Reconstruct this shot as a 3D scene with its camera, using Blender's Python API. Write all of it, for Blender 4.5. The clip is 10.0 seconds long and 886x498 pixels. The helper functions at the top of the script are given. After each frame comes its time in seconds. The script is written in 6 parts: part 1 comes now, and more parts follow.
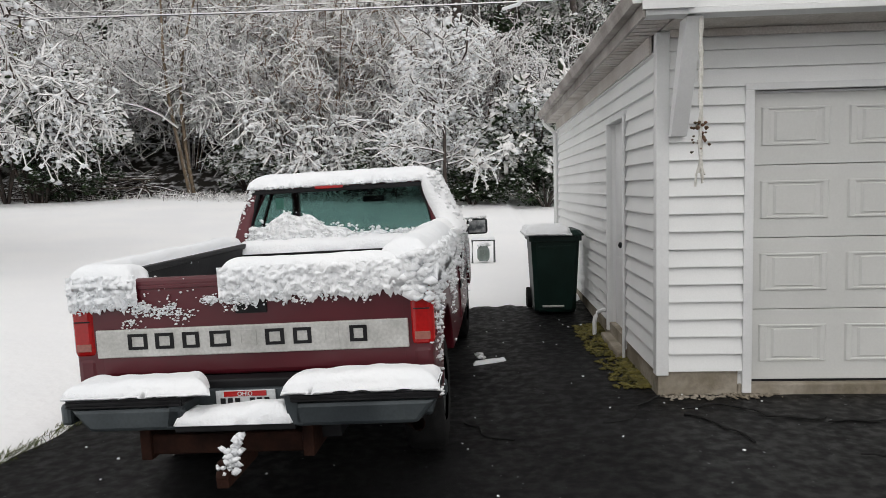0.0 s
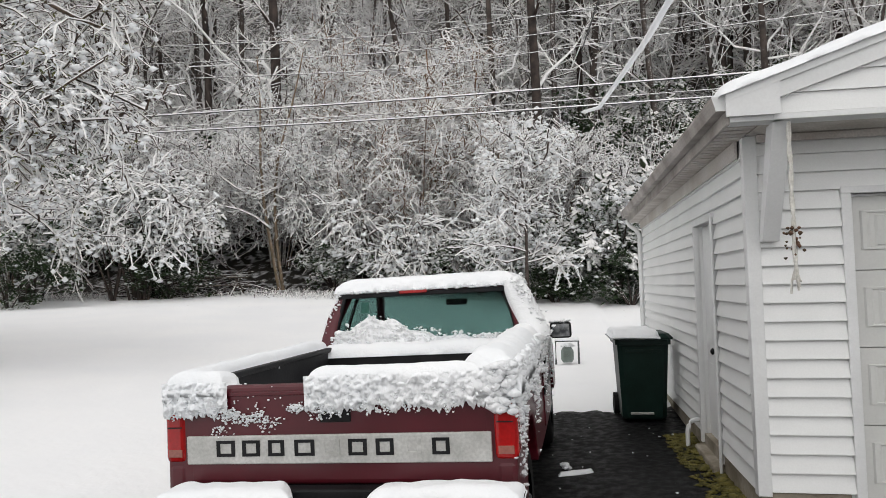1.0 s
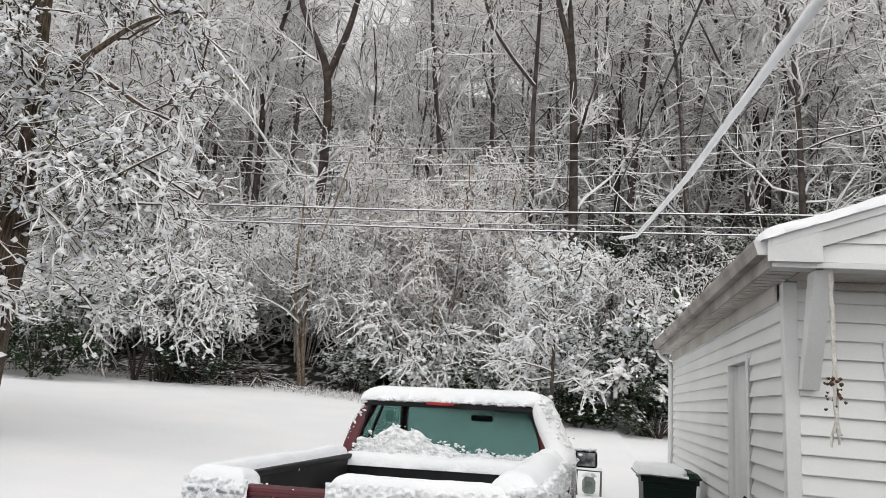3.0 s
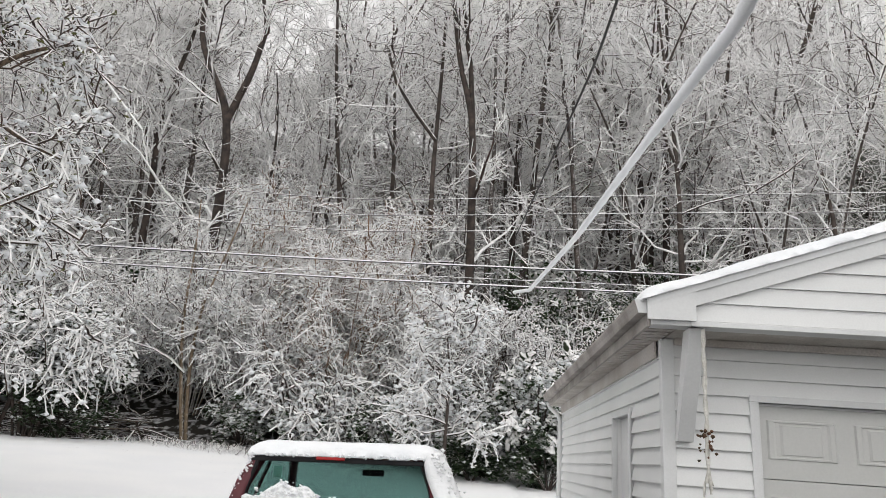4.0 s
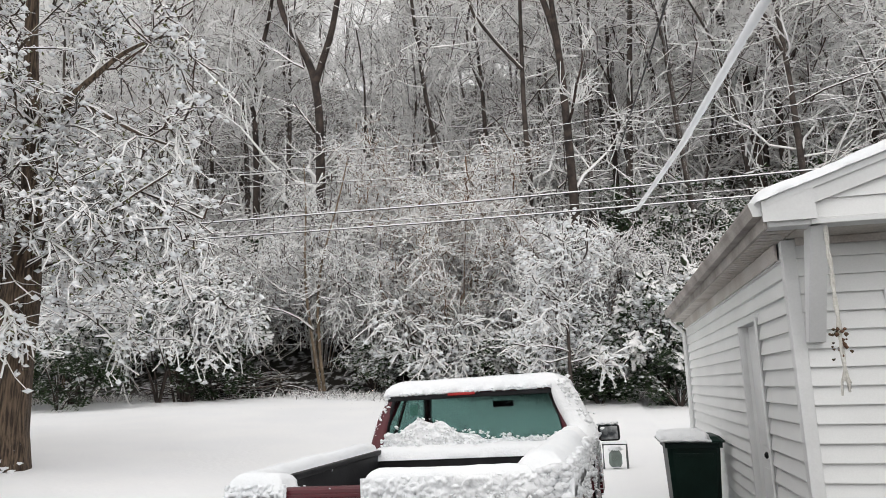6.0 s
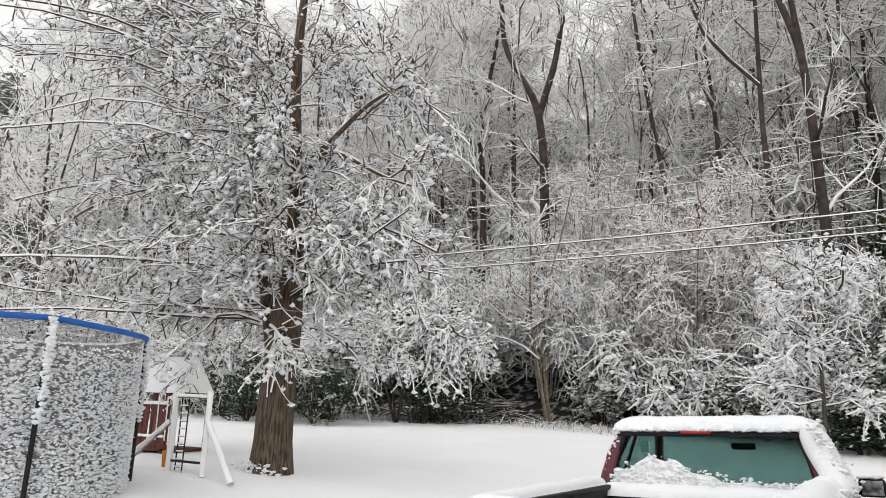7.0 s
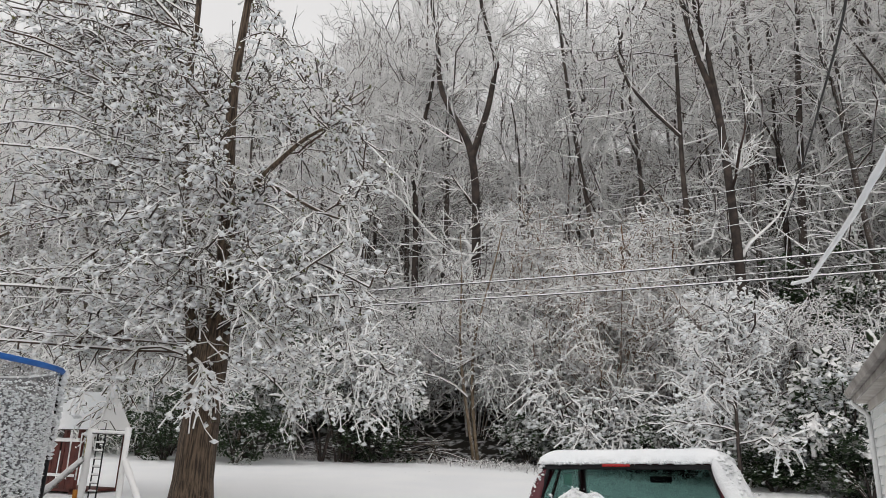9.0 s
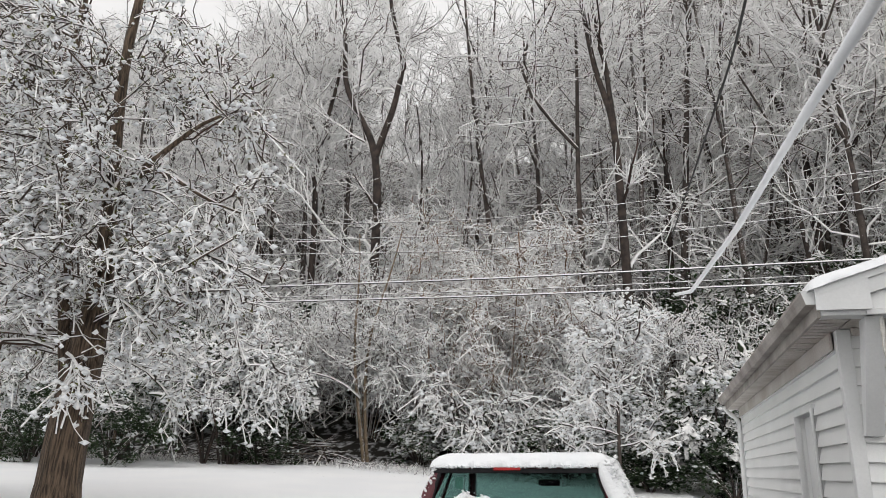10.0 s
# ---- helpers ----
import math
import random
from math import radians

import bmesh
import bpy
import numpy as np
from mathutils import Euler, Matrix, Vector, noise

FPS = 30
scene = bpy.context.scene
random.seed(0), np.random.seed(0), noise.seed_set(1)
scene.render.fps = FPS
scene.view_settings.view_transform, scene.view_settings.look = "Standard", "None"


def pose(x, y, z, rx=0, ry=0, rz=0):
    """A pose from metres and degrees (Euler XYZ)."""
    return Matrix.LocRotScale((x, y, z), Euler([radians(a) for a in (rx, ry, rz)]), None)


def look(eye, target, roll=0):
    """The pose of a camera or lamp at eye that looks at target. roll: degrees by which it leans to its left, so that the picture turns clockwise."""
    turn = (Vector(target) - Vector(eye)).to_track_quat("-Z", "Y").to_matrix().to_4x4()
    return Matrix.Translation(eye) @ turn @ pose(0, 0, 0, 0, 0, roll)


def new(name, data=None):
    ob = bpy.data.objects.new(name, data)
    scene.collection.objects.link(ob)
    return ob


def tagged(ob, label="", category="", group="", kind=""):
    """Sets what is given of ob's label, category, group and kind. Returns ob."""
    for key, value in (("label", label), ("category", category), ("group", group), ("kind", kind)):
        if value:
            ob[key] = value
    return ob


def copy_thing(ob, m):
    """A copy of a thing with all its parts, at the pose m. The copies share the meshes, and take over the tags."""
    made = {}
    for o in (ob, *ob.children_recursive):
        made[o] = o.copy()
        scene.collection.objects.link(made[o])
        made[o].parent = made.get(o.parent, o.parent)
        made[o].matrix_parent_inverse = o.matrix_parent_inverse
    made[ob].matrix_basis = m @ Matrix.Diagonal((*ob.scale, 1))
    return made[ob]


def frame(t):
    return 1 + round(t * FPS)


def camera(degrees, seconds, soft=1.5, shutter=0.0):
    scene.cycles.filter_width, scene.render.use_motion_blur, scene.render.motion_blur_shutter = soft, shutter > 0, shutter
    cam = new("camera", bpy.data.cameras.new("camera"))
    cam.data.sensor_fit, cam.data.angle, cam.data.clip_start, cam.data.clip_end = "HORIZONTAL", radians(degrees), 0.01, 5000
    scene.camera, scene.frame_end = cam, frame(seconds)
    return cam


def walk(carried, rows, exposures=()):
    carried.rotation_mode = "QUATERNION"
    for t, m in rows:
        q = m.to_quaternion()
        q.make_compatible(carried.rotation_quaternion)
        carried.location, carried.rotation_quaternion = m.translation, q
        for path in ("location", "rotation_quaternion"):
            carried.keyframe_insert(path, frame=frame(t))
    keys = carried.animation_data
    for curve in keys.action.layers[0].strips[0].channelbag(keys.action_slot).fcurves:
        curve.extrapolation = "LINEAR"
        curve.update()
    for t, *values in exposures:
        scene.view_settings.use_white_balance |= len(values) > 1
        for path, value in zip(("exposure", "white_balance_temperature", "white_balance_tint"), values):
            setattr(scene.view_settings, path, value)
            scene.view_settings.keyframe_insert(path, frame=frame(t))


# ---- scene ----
cam = camera(64.5, 10.0, 0.5)
PATH = [
    (0, (0.029, 0.305, 1.642), (-0.043, 2.296, 1.473), -1.4),
    (0.5, (0.029, 0.311, 1.673), (-0.2, 2.294, 1.556), 0.3),
    (1, (0.024, 0.291, 1.716), (-0.272, 2.266, 1.824), -1.4),
    (1.5, (-0.02, 0.257, 1.743), (-0.376, 2.208, 1.997), -0.7),
    (2, (-0.044, 0.206, 1.766), (-0.365, 2.154, 2.088), 0.1),
    (2.2, (-0.048, 0.187, 1.775), (-0.378, 2.13, 2.114), 1.4),
    (3.3, (-0.029, 0.221, 1.731), (-0.379, 2.142, 2.167), 5.4),
    (3.5, (-0.04, 0.204, 1.739), (-0.27, 2.137, 2.199), 4.7),
    (4, (-0.02, 0.167, 1.747), (-0.115, 2.082, 2.317), 4.0),
    (4.5, (0.014, 0.137, 1.778), (0.323, 2.0, 2.437), -0.6),
    (5, (-0.013, 0.122, 1.738), (0.191, 2.045, 2.248), -0.5),
    (5.2, (-0.029, 0.095, 1.739), (0.001, 2.058, 2.122), -1.0),
    (6.3, (0.002, 0.055, 1.723), (-0.525, 1.941, 2.131), -1.0),
    (6.5, (-0.002, 0.016, 1.72), (-0.651, 1.857, 2.155), -0.4),
    (7, (0.03, -0.098, 1.725), (-0.944, 1.584, 2.194), 2.0),
    (7.5, (0.054, -0.211, 1.697), (-1.118, 1.327, 2.205), 3.6),
    (8, (0.073, -0.261, 1.683), (-1.096, 1.258, 2.253), 3.8),
    (8.5, (0.092, -0.224, 1.668), (-0.956, 1.387, 2.222), 2.9),
    (9, (0.073, -0.221, 1.673), (-0.718, 1.523, 2.251), 1.9),
    (9.5, (0.042, -0.191, 1.678), (-0.584, 1.624, 2.239), 1.6),
    (10, (0.014, -0.103, 1.689), (-0.506, 1.736, 2.28), 1.9),
]
walk(cam, [(t, look(eye, target, roll)) for t, eye, target, roll in PATH],
     [(0, -0.08), (1, -0.03), (2.0, 0.0), (3.5, 0.02), (4.5, 0.03), (5, 0.03), (6.5, 0.06), (7, 0.06), (7.5, -0.14), (8.2, -0.25), (9, -0.27), (9.5, -0.17), (10, -0.07)])

# ---- world and light ----
world = bpy.data.worlds.new("overcast")
scene.world = world
world.use_nodes = True
wn, wl = world.node_tree.nodes, world.node_tree.links
bg = wn["Background"]
sky = wn.new("ShaderNodeTexSky")
sky.sky_type, sky.sun_disc = "NISHITA", False
sky.sun_elevation, sky.sun_rotation = radians(38), radians(150)
sky.dust_density, sky.ozone_density = 4.0, 1.0
grey = wn.new("ShaderNodeHueSaturation")
grey.inputs["Saturation"].default_value = 0.15
clouds = wn.new("ShaderNodeTexNoise")
clouds.inputs["Scale"].default_value, clouds.inputs["Detail"].default_value = 2.2, 5.0
ramp = wn.new("ShaderNodeMapRange")
ramp.inputs["From Min"].default_value, ramp.inputs["From Max"].default_value = 0.3, 0.7
ramp.inputs["To Min"].default_value, ramp.inputs["To Max"].default_value = 0.90, 1.12
veil = wn.new("ShaderNodeMixRGB")
veil.inputs[0].default_value = 0.75
veil.inputs[2].default_value = (9.22, 9.05, 8.97, 1)
shade = wn.new("ShaderNodeVectorMath")
shade.operation = "SCALE"
wl.new(sky.outputs[0], grey.inputs["Color"])
wl.new(grey.outputs[0], veil.inputs[1])
wl.new(clouds.outputs["Fac"], ramp.inputs["Value"])
wl.new(veil.outputs[0], shade.inputs[0])
wl.new(ramp.outputs[0], shade.inputs["Scale"])
wl.new(shade.outputs[0], bg.inputs["Color"])
bg.inputs["Strength"].default_value = 0.120

sun = new("sun", bpy.data.lights.new("sun", "SUN"))
sun.data.energy, sun.data.angle, sun.data.color = 0.42, radians(40), (1.0, 0.97, 0.93)
sun.matrix_world = look((0, 0, 30), (13, 16, 0))
scene.view_settings.exposure = 0.0


# ---- materials ----
def nodes_of(name, rough=0.6, metal=0.0):
    m = bpy.data.materials.new(name)
    m.use_nodes = True
    n, l = m.node_tree.nodes, m.node_tree.links
    p = n["Principled BSDF"]
    p.inputs["Roughness"].default_value, p.inputs["Metallic"].default_value = rough, metal
    return m, n, l, p


def noise_node(n, l, scale, detail=4.0, obj=True):
    tc = n.new("ShaderNodeTexCoord")
    t = n.new("ShaderNodeTexNoise")
    t.inputs["Scale"].default_value, t.inputs["Detail"].default_value = scale, detail
    l.new(tc.outputs["Object"], t.inputs["Vector"])
    return t


def two_tone(n, l, fac, a, b, lo=0.35, hi=0.65):
    r = n.new("ShaderNodeValToRGB")
    r.color_ramp.elements[0].position, r.color_ramp.elements[1].position = lo, hi
    r.color_ramp.elements[0].color, r.color_ramp.elements[1].color = (*a, 1), (*b, 1)
    l.new(fac, r.inputs["Fac"])
    return r.outputs["Color"]


def mix(n, l, fac, a, b, kind="MIX"):
    x = n.new("ShaderNodeMixRGB")
    x.blend_type = kind
    for k, v in ((0, fac), (1, a), (2, b)):
        if isinstance(v, (int, float)):
            x.inputs[k].default_value = v
        elif isinstance(v, tuple):
            x.inputs[k].default_value = (*v, 1)
        else:
            l.new(v, x.inputs[k])
    return x.outputs[0]


def bump(n, l, p, height, strength=0.3, distance=0.02):
    b = n.new("ShaderNodeBump")
    b.inputs["Strength"].default_value, b.inputs["Distance"].default_value = strength, distance
    l.new(height, b.inputs["Height"])
    l.new(b.outputs[0], p.inputs["Normal"])


def plain(name, a, b, scale=6.0, rough=0.6, metal=0.0, bumps=0.15, fine=60.0, dist=0.01, grain=0.82):
    """Two tones at a coarse scale, grain at a fine one."""
    m, n, l, p = nodes_of(name, rough, metal)
    big, small = noise_node(n, l, scale), noise_node(n, l, fine)
    c = two_tone(n, l, big.outputs["Fac"], a, b)
    g = two_tone(n, l, small.outputs["Fac"], (grain,) * 3, (1.0,) * 3)
    l.new(mix(n, l, 1.0, c, g, "MULTIPLY"), p.inputs["Base Color"])
    if bumps:
        bump(n, l, p, small.outputs["Fac"], bumps, dist)
    return m


def snowy(name, a, b, low, high, scale=8.0, ragged=0.5, rag_scale=14.0, rough=0.85, snow=(0.925, 0.917, 0.910), vary=0.0):
    """Bark, leaf or paint with snow lying on what faces up; vary: how unlike the single twigs are in their load."""
    m, n, l, p = nodes_of(name, rough)
    big = noise_node(n, l, scale)
    c = two_tone(n, l, big.outputs["Fac"], a, b)
    geo = n.new("ShaderNodeNewGeometry")
    sep = n.new("ShaderNodeSeparateXYZ")
    l.new(geo.outputs["Normal"], sep.inputs[0])
    rag = noise_node(n, l, rag_scale, 2.0)
    m1 = n.new("ShaderNodeMath")
    m1.operation = "MULTIPLY_ADD"
    l.new(rag.outputs["Fac"], m1.inputs[0])
    m1.inputs[1].default_value = ragged
    l.new(sep.outputs["Z"], m1.inputs[2])
    r = n.new("ShaderNodeMapRange")
    r.inputs["From Min"].default_value, r.inputs["From Max"].default_value = low + (ragged + vary) / 2, high + (ragged + vary) / 2
    level = m1.outputs[0]
    if vary:
        m2 = n.new("ShaderNodeMath")
        m2.operation = "MULTIPLY_ADD"
        l.new(geo.outputs["Random Per Island"], m2.inputs[0])
        m2.inputs[1].default_value = vary
        l.new(level, m2.inputs[2])
        level = m2.outputs[0]
        tint = two_tone(n, l, geo.outputs["Random Per Island"], (1.0, 0.80, 0.72), (1.0, 1.0, 1.0), 0.1, 0.9)
        c = mix(n, l, 1.0, c, tint, "MULTIPLY")
    l.new(level, r.inputs["Value"])
    l.new(mix(n, l, r.outputs[0], c, snow), p.inputs["Base Color"])
    return m


SNOW, _n, _l, _p = nodes_of("snow", 0.75)
_a, _b = noise_node(_n, _l, 1.3), noise_node(_n, _l, 45.0)
_l.new(two_tone(_n, _l, _a.outputs["Fac"], (0.84, 0.865, 0.89), (0.91, 0.92, 0.93)), _p.inputs["Base Color"])
bump(_n, _l, _p, _b.outputs["Fac"], 0.35, 0.02)

# lawn under snow with grass showing near the edge, litter on the hillside
GROUND, _n, _l, _p = nodes_of("snowy_ground", 0.85)
_tc = _n.new("ShaderNodeTexCoord")
_sep = _n.new("ShaderNodeSeparateXYZ")
_l.new(_tc.outputs["Object"], _sep.inputs[0])
_hill = _n.new("ShaderNodeMapRange")
_hill.inputs["From Min"].default_value, _hill.inputs["From Max"].default_value = 25.5, 29.0
_l.new(_sep.outputs["Y"], _hill.inputs["Value"])
_f, _g, _h = noise_node(_n, _l, 2.5, 8.0), noise_node(_n, _l, 9.0, 6.0), noise_node(_n, _l, 0.5, 3.0)
_litter = two_tone(_n, _l, _f.outputs["Fac"], (0.035, 0.03, 0.024), (0.72, 0.73, 0.74), 0.50, 0.64)
_lawn = two_tone(_n, _l, _h.outputs["Fac"], (0.90, 0.91, 0.925), (0.94, 0.945, 0.95))
_tuft = two_tone(_n, _l, _g.outputs["Fac"], (0, 0, 0), (1, 1, 1), 0.68, 0.74)
_edge = _n.new("ShaderNodeMapRange")
_edge.inputs["From Min"].default_value, _edge.inputs["From Max"].default_value = 18.0, 28.0
_edge.inputs["To Max"].default_value = 0.8
_l.new(_sep.outputs["Y"], _edge.inputs["Value"])
_tf = mix(_n, _l, 1.0, _tuft, _edge.outputs[0], "MULTIPLY")
_lawn2 = mix(_n, _l, _tf, _lawn, (0.09, 0.09, 0.05))
_l.new(mix(_n, _l, _hill.outputs[0], _lawn2, _litter), _p.inputs["Base Color"])
bump(_n, _l, _p, _g.outputs["Fac"], 0.4, 0.03)

ASPHALT, _n, _l, _p = nodes_of("wet_asphalt", 0.45)
_a, _b, _c = noise_node(_n, _l, 0.9, 5.0), noise_node(_n, _l, 160.0, 2.0), noise_node(_n, _l, 12.0, 3.0)
_base = two_tone(_n, _l, _a.outputs["Fac"], (0.004, 0.004, 0.0043), (0.012, 0.012, 0.0125))
_grit = two_tone(_n, _l, _b.outputs["Fac"], (0.8, 0.8, 0.8), (1.25, 1.25, 1.25), 0.4, 0.75)
_specks = two_tone(_n, _l, noise_node(_n, _l, 34.0, 1.0).outputs["Fac"], (0, 0, 0), (1, 1, 1), 0.77, 0.80)
_l.new(mix(_n, _l, _specks, mix(_n, _l, 1.0, _base, _grit, "MULTIPLY"), (0.25, 0.26, 0.27)), _p.inputs["Base Color"])
_r = two_tone(_n, _l, _c.outputs["Fac"], (0.35,) * 3, (0.7,) * 3)
_l.new(_r, _p.inputs["Roughness"])
bump(_n, _l, _p, _b.outputs["Fac"], 0.25, 0.004)
_p.inputs["Specular IOR Level"].default_value = 0.14

SIDING = plain("white_vinyl_siding", (0.78, 0.79, 0.785), (0.84, 0.85, 0.845), 1.2, 0.45, 0, 0.02, 90, grain=0.965)
TRIM = plain("white_trim", (0.72, 0.73, 0.73), (0.80, 0.81, 0.81), 2.0, 0.4, 0, 0.02, grain=0.96)
SOFFIT = plain("stained_soffit", (0.50, 0.46, 0.41), (0.70, 0.67, 0.63), 3.0, 0.55, 0, 0.1)
GUTTER = plain("weathered_gutter", (0.20, 0.175, 0.155), (0.44, 0.41, 0.38), 2.5, 0.5, 0.1, 0.1)
DOORW = plain("garage_door_white", (0.62, 0.625, 0.605), (0.68, 0.685, 0.665), 1.0, 0.4, 0, 0.02, grain=0.965)
FRIEZE = plain("stained_white_trim", (0.50, 0.45, 0.41), (0.66, 0.63, 0.60), 1.5, 0.5, 0, 0.05)
CONCRETE = plain("mossy_concrete", (0.20, 0.17, 0.12), (0.36, 0.32, 0.26), 3.5, 0.85, 0, 0.5, 30)
MOSS = plain("moss", (0.10, 0.09, 0.02), (0.20, 0.17, 0.04), 8.0, 0.95, 0, 0.8, 50, 0.03)
SHINGLE = plain("dark_shingle", (0.03, 0.03, 0.03), (0.07, 0.07, 0.07), 6.0, 0.9, 0, 0.5)
RED = plain("maroon_paint", (0.066, 0.0024, 0.0075), (0.088, 0.005, 0.012), 1.5, 0.38, 0.0, 0.02, 140, grain=0.93)
RED.node_tree.nodes["Principled BSDF"].inputs["Coat Weight"].default_value = 0.12
BLACK = plain("black_plastic", (0.008, 0.008, 0.009), (0.018, 0.018, 0.02), 6.0, 0.5, 0, 0.1)
RUBBER = plain("tyre_rubber", (0.006, 0.006, 0.006), (0.014, 0.014, 0.014), 10.0, 0.8, 0, 0.4)
CHROME = plain("dulled_chrome_bumper", (0.04, 0.050, 0.057), (0.10, 0.118, 0.126), 2.0, 0.38, 0.4, 0.05)
PANEL = plain("worn_silver_panel", (0.46, 0.46, 0.44), (0.60, 0.60, 0.58), 7.0, 0.45, 0.2, 0.05)
RUST = plain("rusty_steel", (0.016, 0.006, 0.004), (0.042, 0.017, 0.011), 9.0, 0.8, 0.3, 0.4)
LAMP_RED = plain("red_lens", (0.30, 0.006, 0.007), (0.42, 0.010, 0.010), 3.0, 0.15, 0, 0.02)
LAMP_PALE = plain("amber_clear_lens", (0.28, 0.10, 0.08), (0.36, 0.15, 0.12), 4.0, 0.2, 0, 0.02)
GREEN_BIN = plain("dark_green_plastic", (0.004, 0.016, 0.012), (0.008, 0.026, 0.02), 3.0, 0.45, 0, 0.06)
BLUE = plain("blue_foam_sleeve", (0.004, 0.09, 0.36), (0.008, 0.13, 0.48), 6.0, 0.6, 0, 0.2)
STEEL = plain("grey_steel", (0.10, 0.11, 0.11), (0.18, 0.19, 0.19), 8.0, 0.5, 0.5, 0.2)
GREY_POLE = plain("weathered_pole", (0.05, 0.042, 0.036), (0.13, 0.11, 0.10), 6.0, 0.9, 0, 0.5)
WOOD = plain("dark_red_wood", (0.07, 0.012, 0.008), (0.14, 0.03, 0.02), 5.0, 0.7, 0, 0.3)
ORANGE = plain("orange_plastic", (0.55, 0.18, 0.01), (0.65, 0.25, 0.02), 5.0, 0.5, 0, 0.05)
PLATE = plain("licence_plate", (0.55, 0.57, 0.58), (0.65, 0.67, 0.68), 9.0, 0.4, 0, 0.02)
MIRROR = plain("snow_flecked_mirror", (0.10, 0.11, 0.12), (0.55, 0.56, 0.57), 16.0, 0.15, 0.6, 0.1)
WIRE = snowy("snow_lined_wire", (0.03, 0.03, 0.03), (0.05, 0.05, 0.05), -0.45, -0.2, ragged=0.5, rag_scale=6.0)
CABLE_BLACK = plain("black_cable", (0.01, 0.01, 0.01), (0.02, 0.02, 0.02), 8.0, 0.6)

for _m in (RUBBER, BLACK, RUST, GREEN_BIN):
    _m.node_tree.nodes["Principled BSDF"].inputs["Specular IOR Level"].default_value = 0.2

GLASS, _n, _l, _p = nodes_of("tinted_glass", 0.04)
_p.inputs["Base Color"].default_value = (0.33, 0.46, 0.44, 1)
_p.inputs["Transmission Weight"].default_value = 1.0
_p.inputs["IOR"].default_value = 1.1
_p.inputs["Specular IOR Level"].default_value = 0.9

BARK = snowy("maple_bark", (0.030, 0.019, 0.012), (0.15, 0.105, 0.07), 0.20, 0.50, 5.0)
_n, _l, _p = BARK.node_tree.nodes, BARK.node_tree.links, BARK.node_tree.nodes["Principled BSDF"]
_tc = _n.new("ShaderNodeTexCoord")
_mp = _n.new("ShaderNodeMapping")
_mp.inputs["Scale"].default_value = (1, 1, 0.09)
_wv = _n.new("ShaderNodeTexNoise")
_wv.inputs["Scale"].default_value, _wv.inputs["Detail"].default_value = 30.0, 6.0
_l.new(_tc.outputs["Object"], _mp.inputs["Vector"])
_l.new(_mp.outputs[0], _wv.inputs["Vector"])
bump(_n, _l, _p, _wv.outputs["Fac"], 1.0, 0.06)
for _k in _n:
    if _k.type == "VALTORGB":
        _l.new(_wv.outputs["Fac"], _k.inputs["Fac"])
        _k.color_ramp.elements[0].position, _k.color_ramp.elements[1].position = 0.40, 0.60

BARK_DARK = snowy("dark_bark", (0.016, 0.012, 0.010), (0.062, 0.044, 0.036), 0.35, 0.55, 3.0)
BARK_FAR = snowy("far_grey_bark", (0.026, 0.020, 0.017), (0.085, 0.066, 0.056), 0.10, 0.35, 2.0)
BARK_BRUSH = snowy("snow_streaked_ochre_stems", (0.10, 0.07, 0.045), (0.22, 0.165, 0.105), -0.10, 0.15, 3.0)
BARK_OCHRE = snowy("ochre_bark", (0.12, 0.088, 0.055), (0.24, 0.18, 0.12), 0.10, 0.40, 3.0)
TWIG = snowy("snowy_twigs", (0.018, 0.013, 0.010), (0.065, 0.048, 0.038), -0.55, -0.42, 1.2, 0.5, 5.0, vary=1.5)
TWIG_OCHRE = snowy("snowy_ochre_twigs", (0.10, 0.066, 0.036), (0.25, 0.18, 0.105), -0.55, -0.42, 1.2, 0.5, 5.0, vary=1.5)
TWIG_WHITE = snowy("heavily_snowed_twigs", (0.018, 0.013, 0.010), (0.055, 0.042, 0.033), -0.50, -0.36, 1.2, 0.4, 5.0, vary=0.6)
TWIG_MAPLE = snowy("snow_plastered_twigs", (0.024, 0.017, 0.012), (0.075, 0.055, 0.040), -0.38, -0.26, 1.2, 0.4, 5.0, vary=0.8)
TWIG_FAR = snowy("far_snowy_twigs", (0.022, 0.017, 0.015), (0.072, 0.056, 0.050), -1.08, -0.94, 0.6, 0.5, 3.0, vary=1.9)
LEAF = snowy("evergreen_leaves", (0.016, 0.038, 0.012), (0.050, 0.090, 0.030), 0.45, 0.65, 2.0, 0.7, 3.0)
# snow-dusted needles, paled further to colour in the distant haze
LEAF_PINE = snowy("snowy_hazed_needles", (0.07, 0.085, 0.06), (0.14, 0.155, 0.115), -1.0, 0.25, 2.0, 0.7, 3.0)
# darker copy of LEAF, green with the shade under bushes coloured in
LEAF_SHADE = snowy("shade_dark_evergreen_leaves", (0.010, 0.024, 0.008), (0.032, 0.060, 0.018), 0.85, 1.1, 2.0, 0.5, 1.5)
LEAF_BUD = snowy("young_green_leaves", (0.07, 0.080, 0.02), (0.16, 0.16, 0.05), 0.30, 0.60, 2.0, 0.7, 3.0)
SPRAY = snowy("snow_sleeved_sprays", (0.012, 0.024, 0.009), (0.035, 0.055, 0.02), -0.42, -0.25, 2.0, 0.5, 6.0, vary=0.35)
GRASS = plain("grass_blades", (0.06, 0.08, 0.014), (0.12, 0.13, 0.03), 6.0, 0.8, 0, 0)


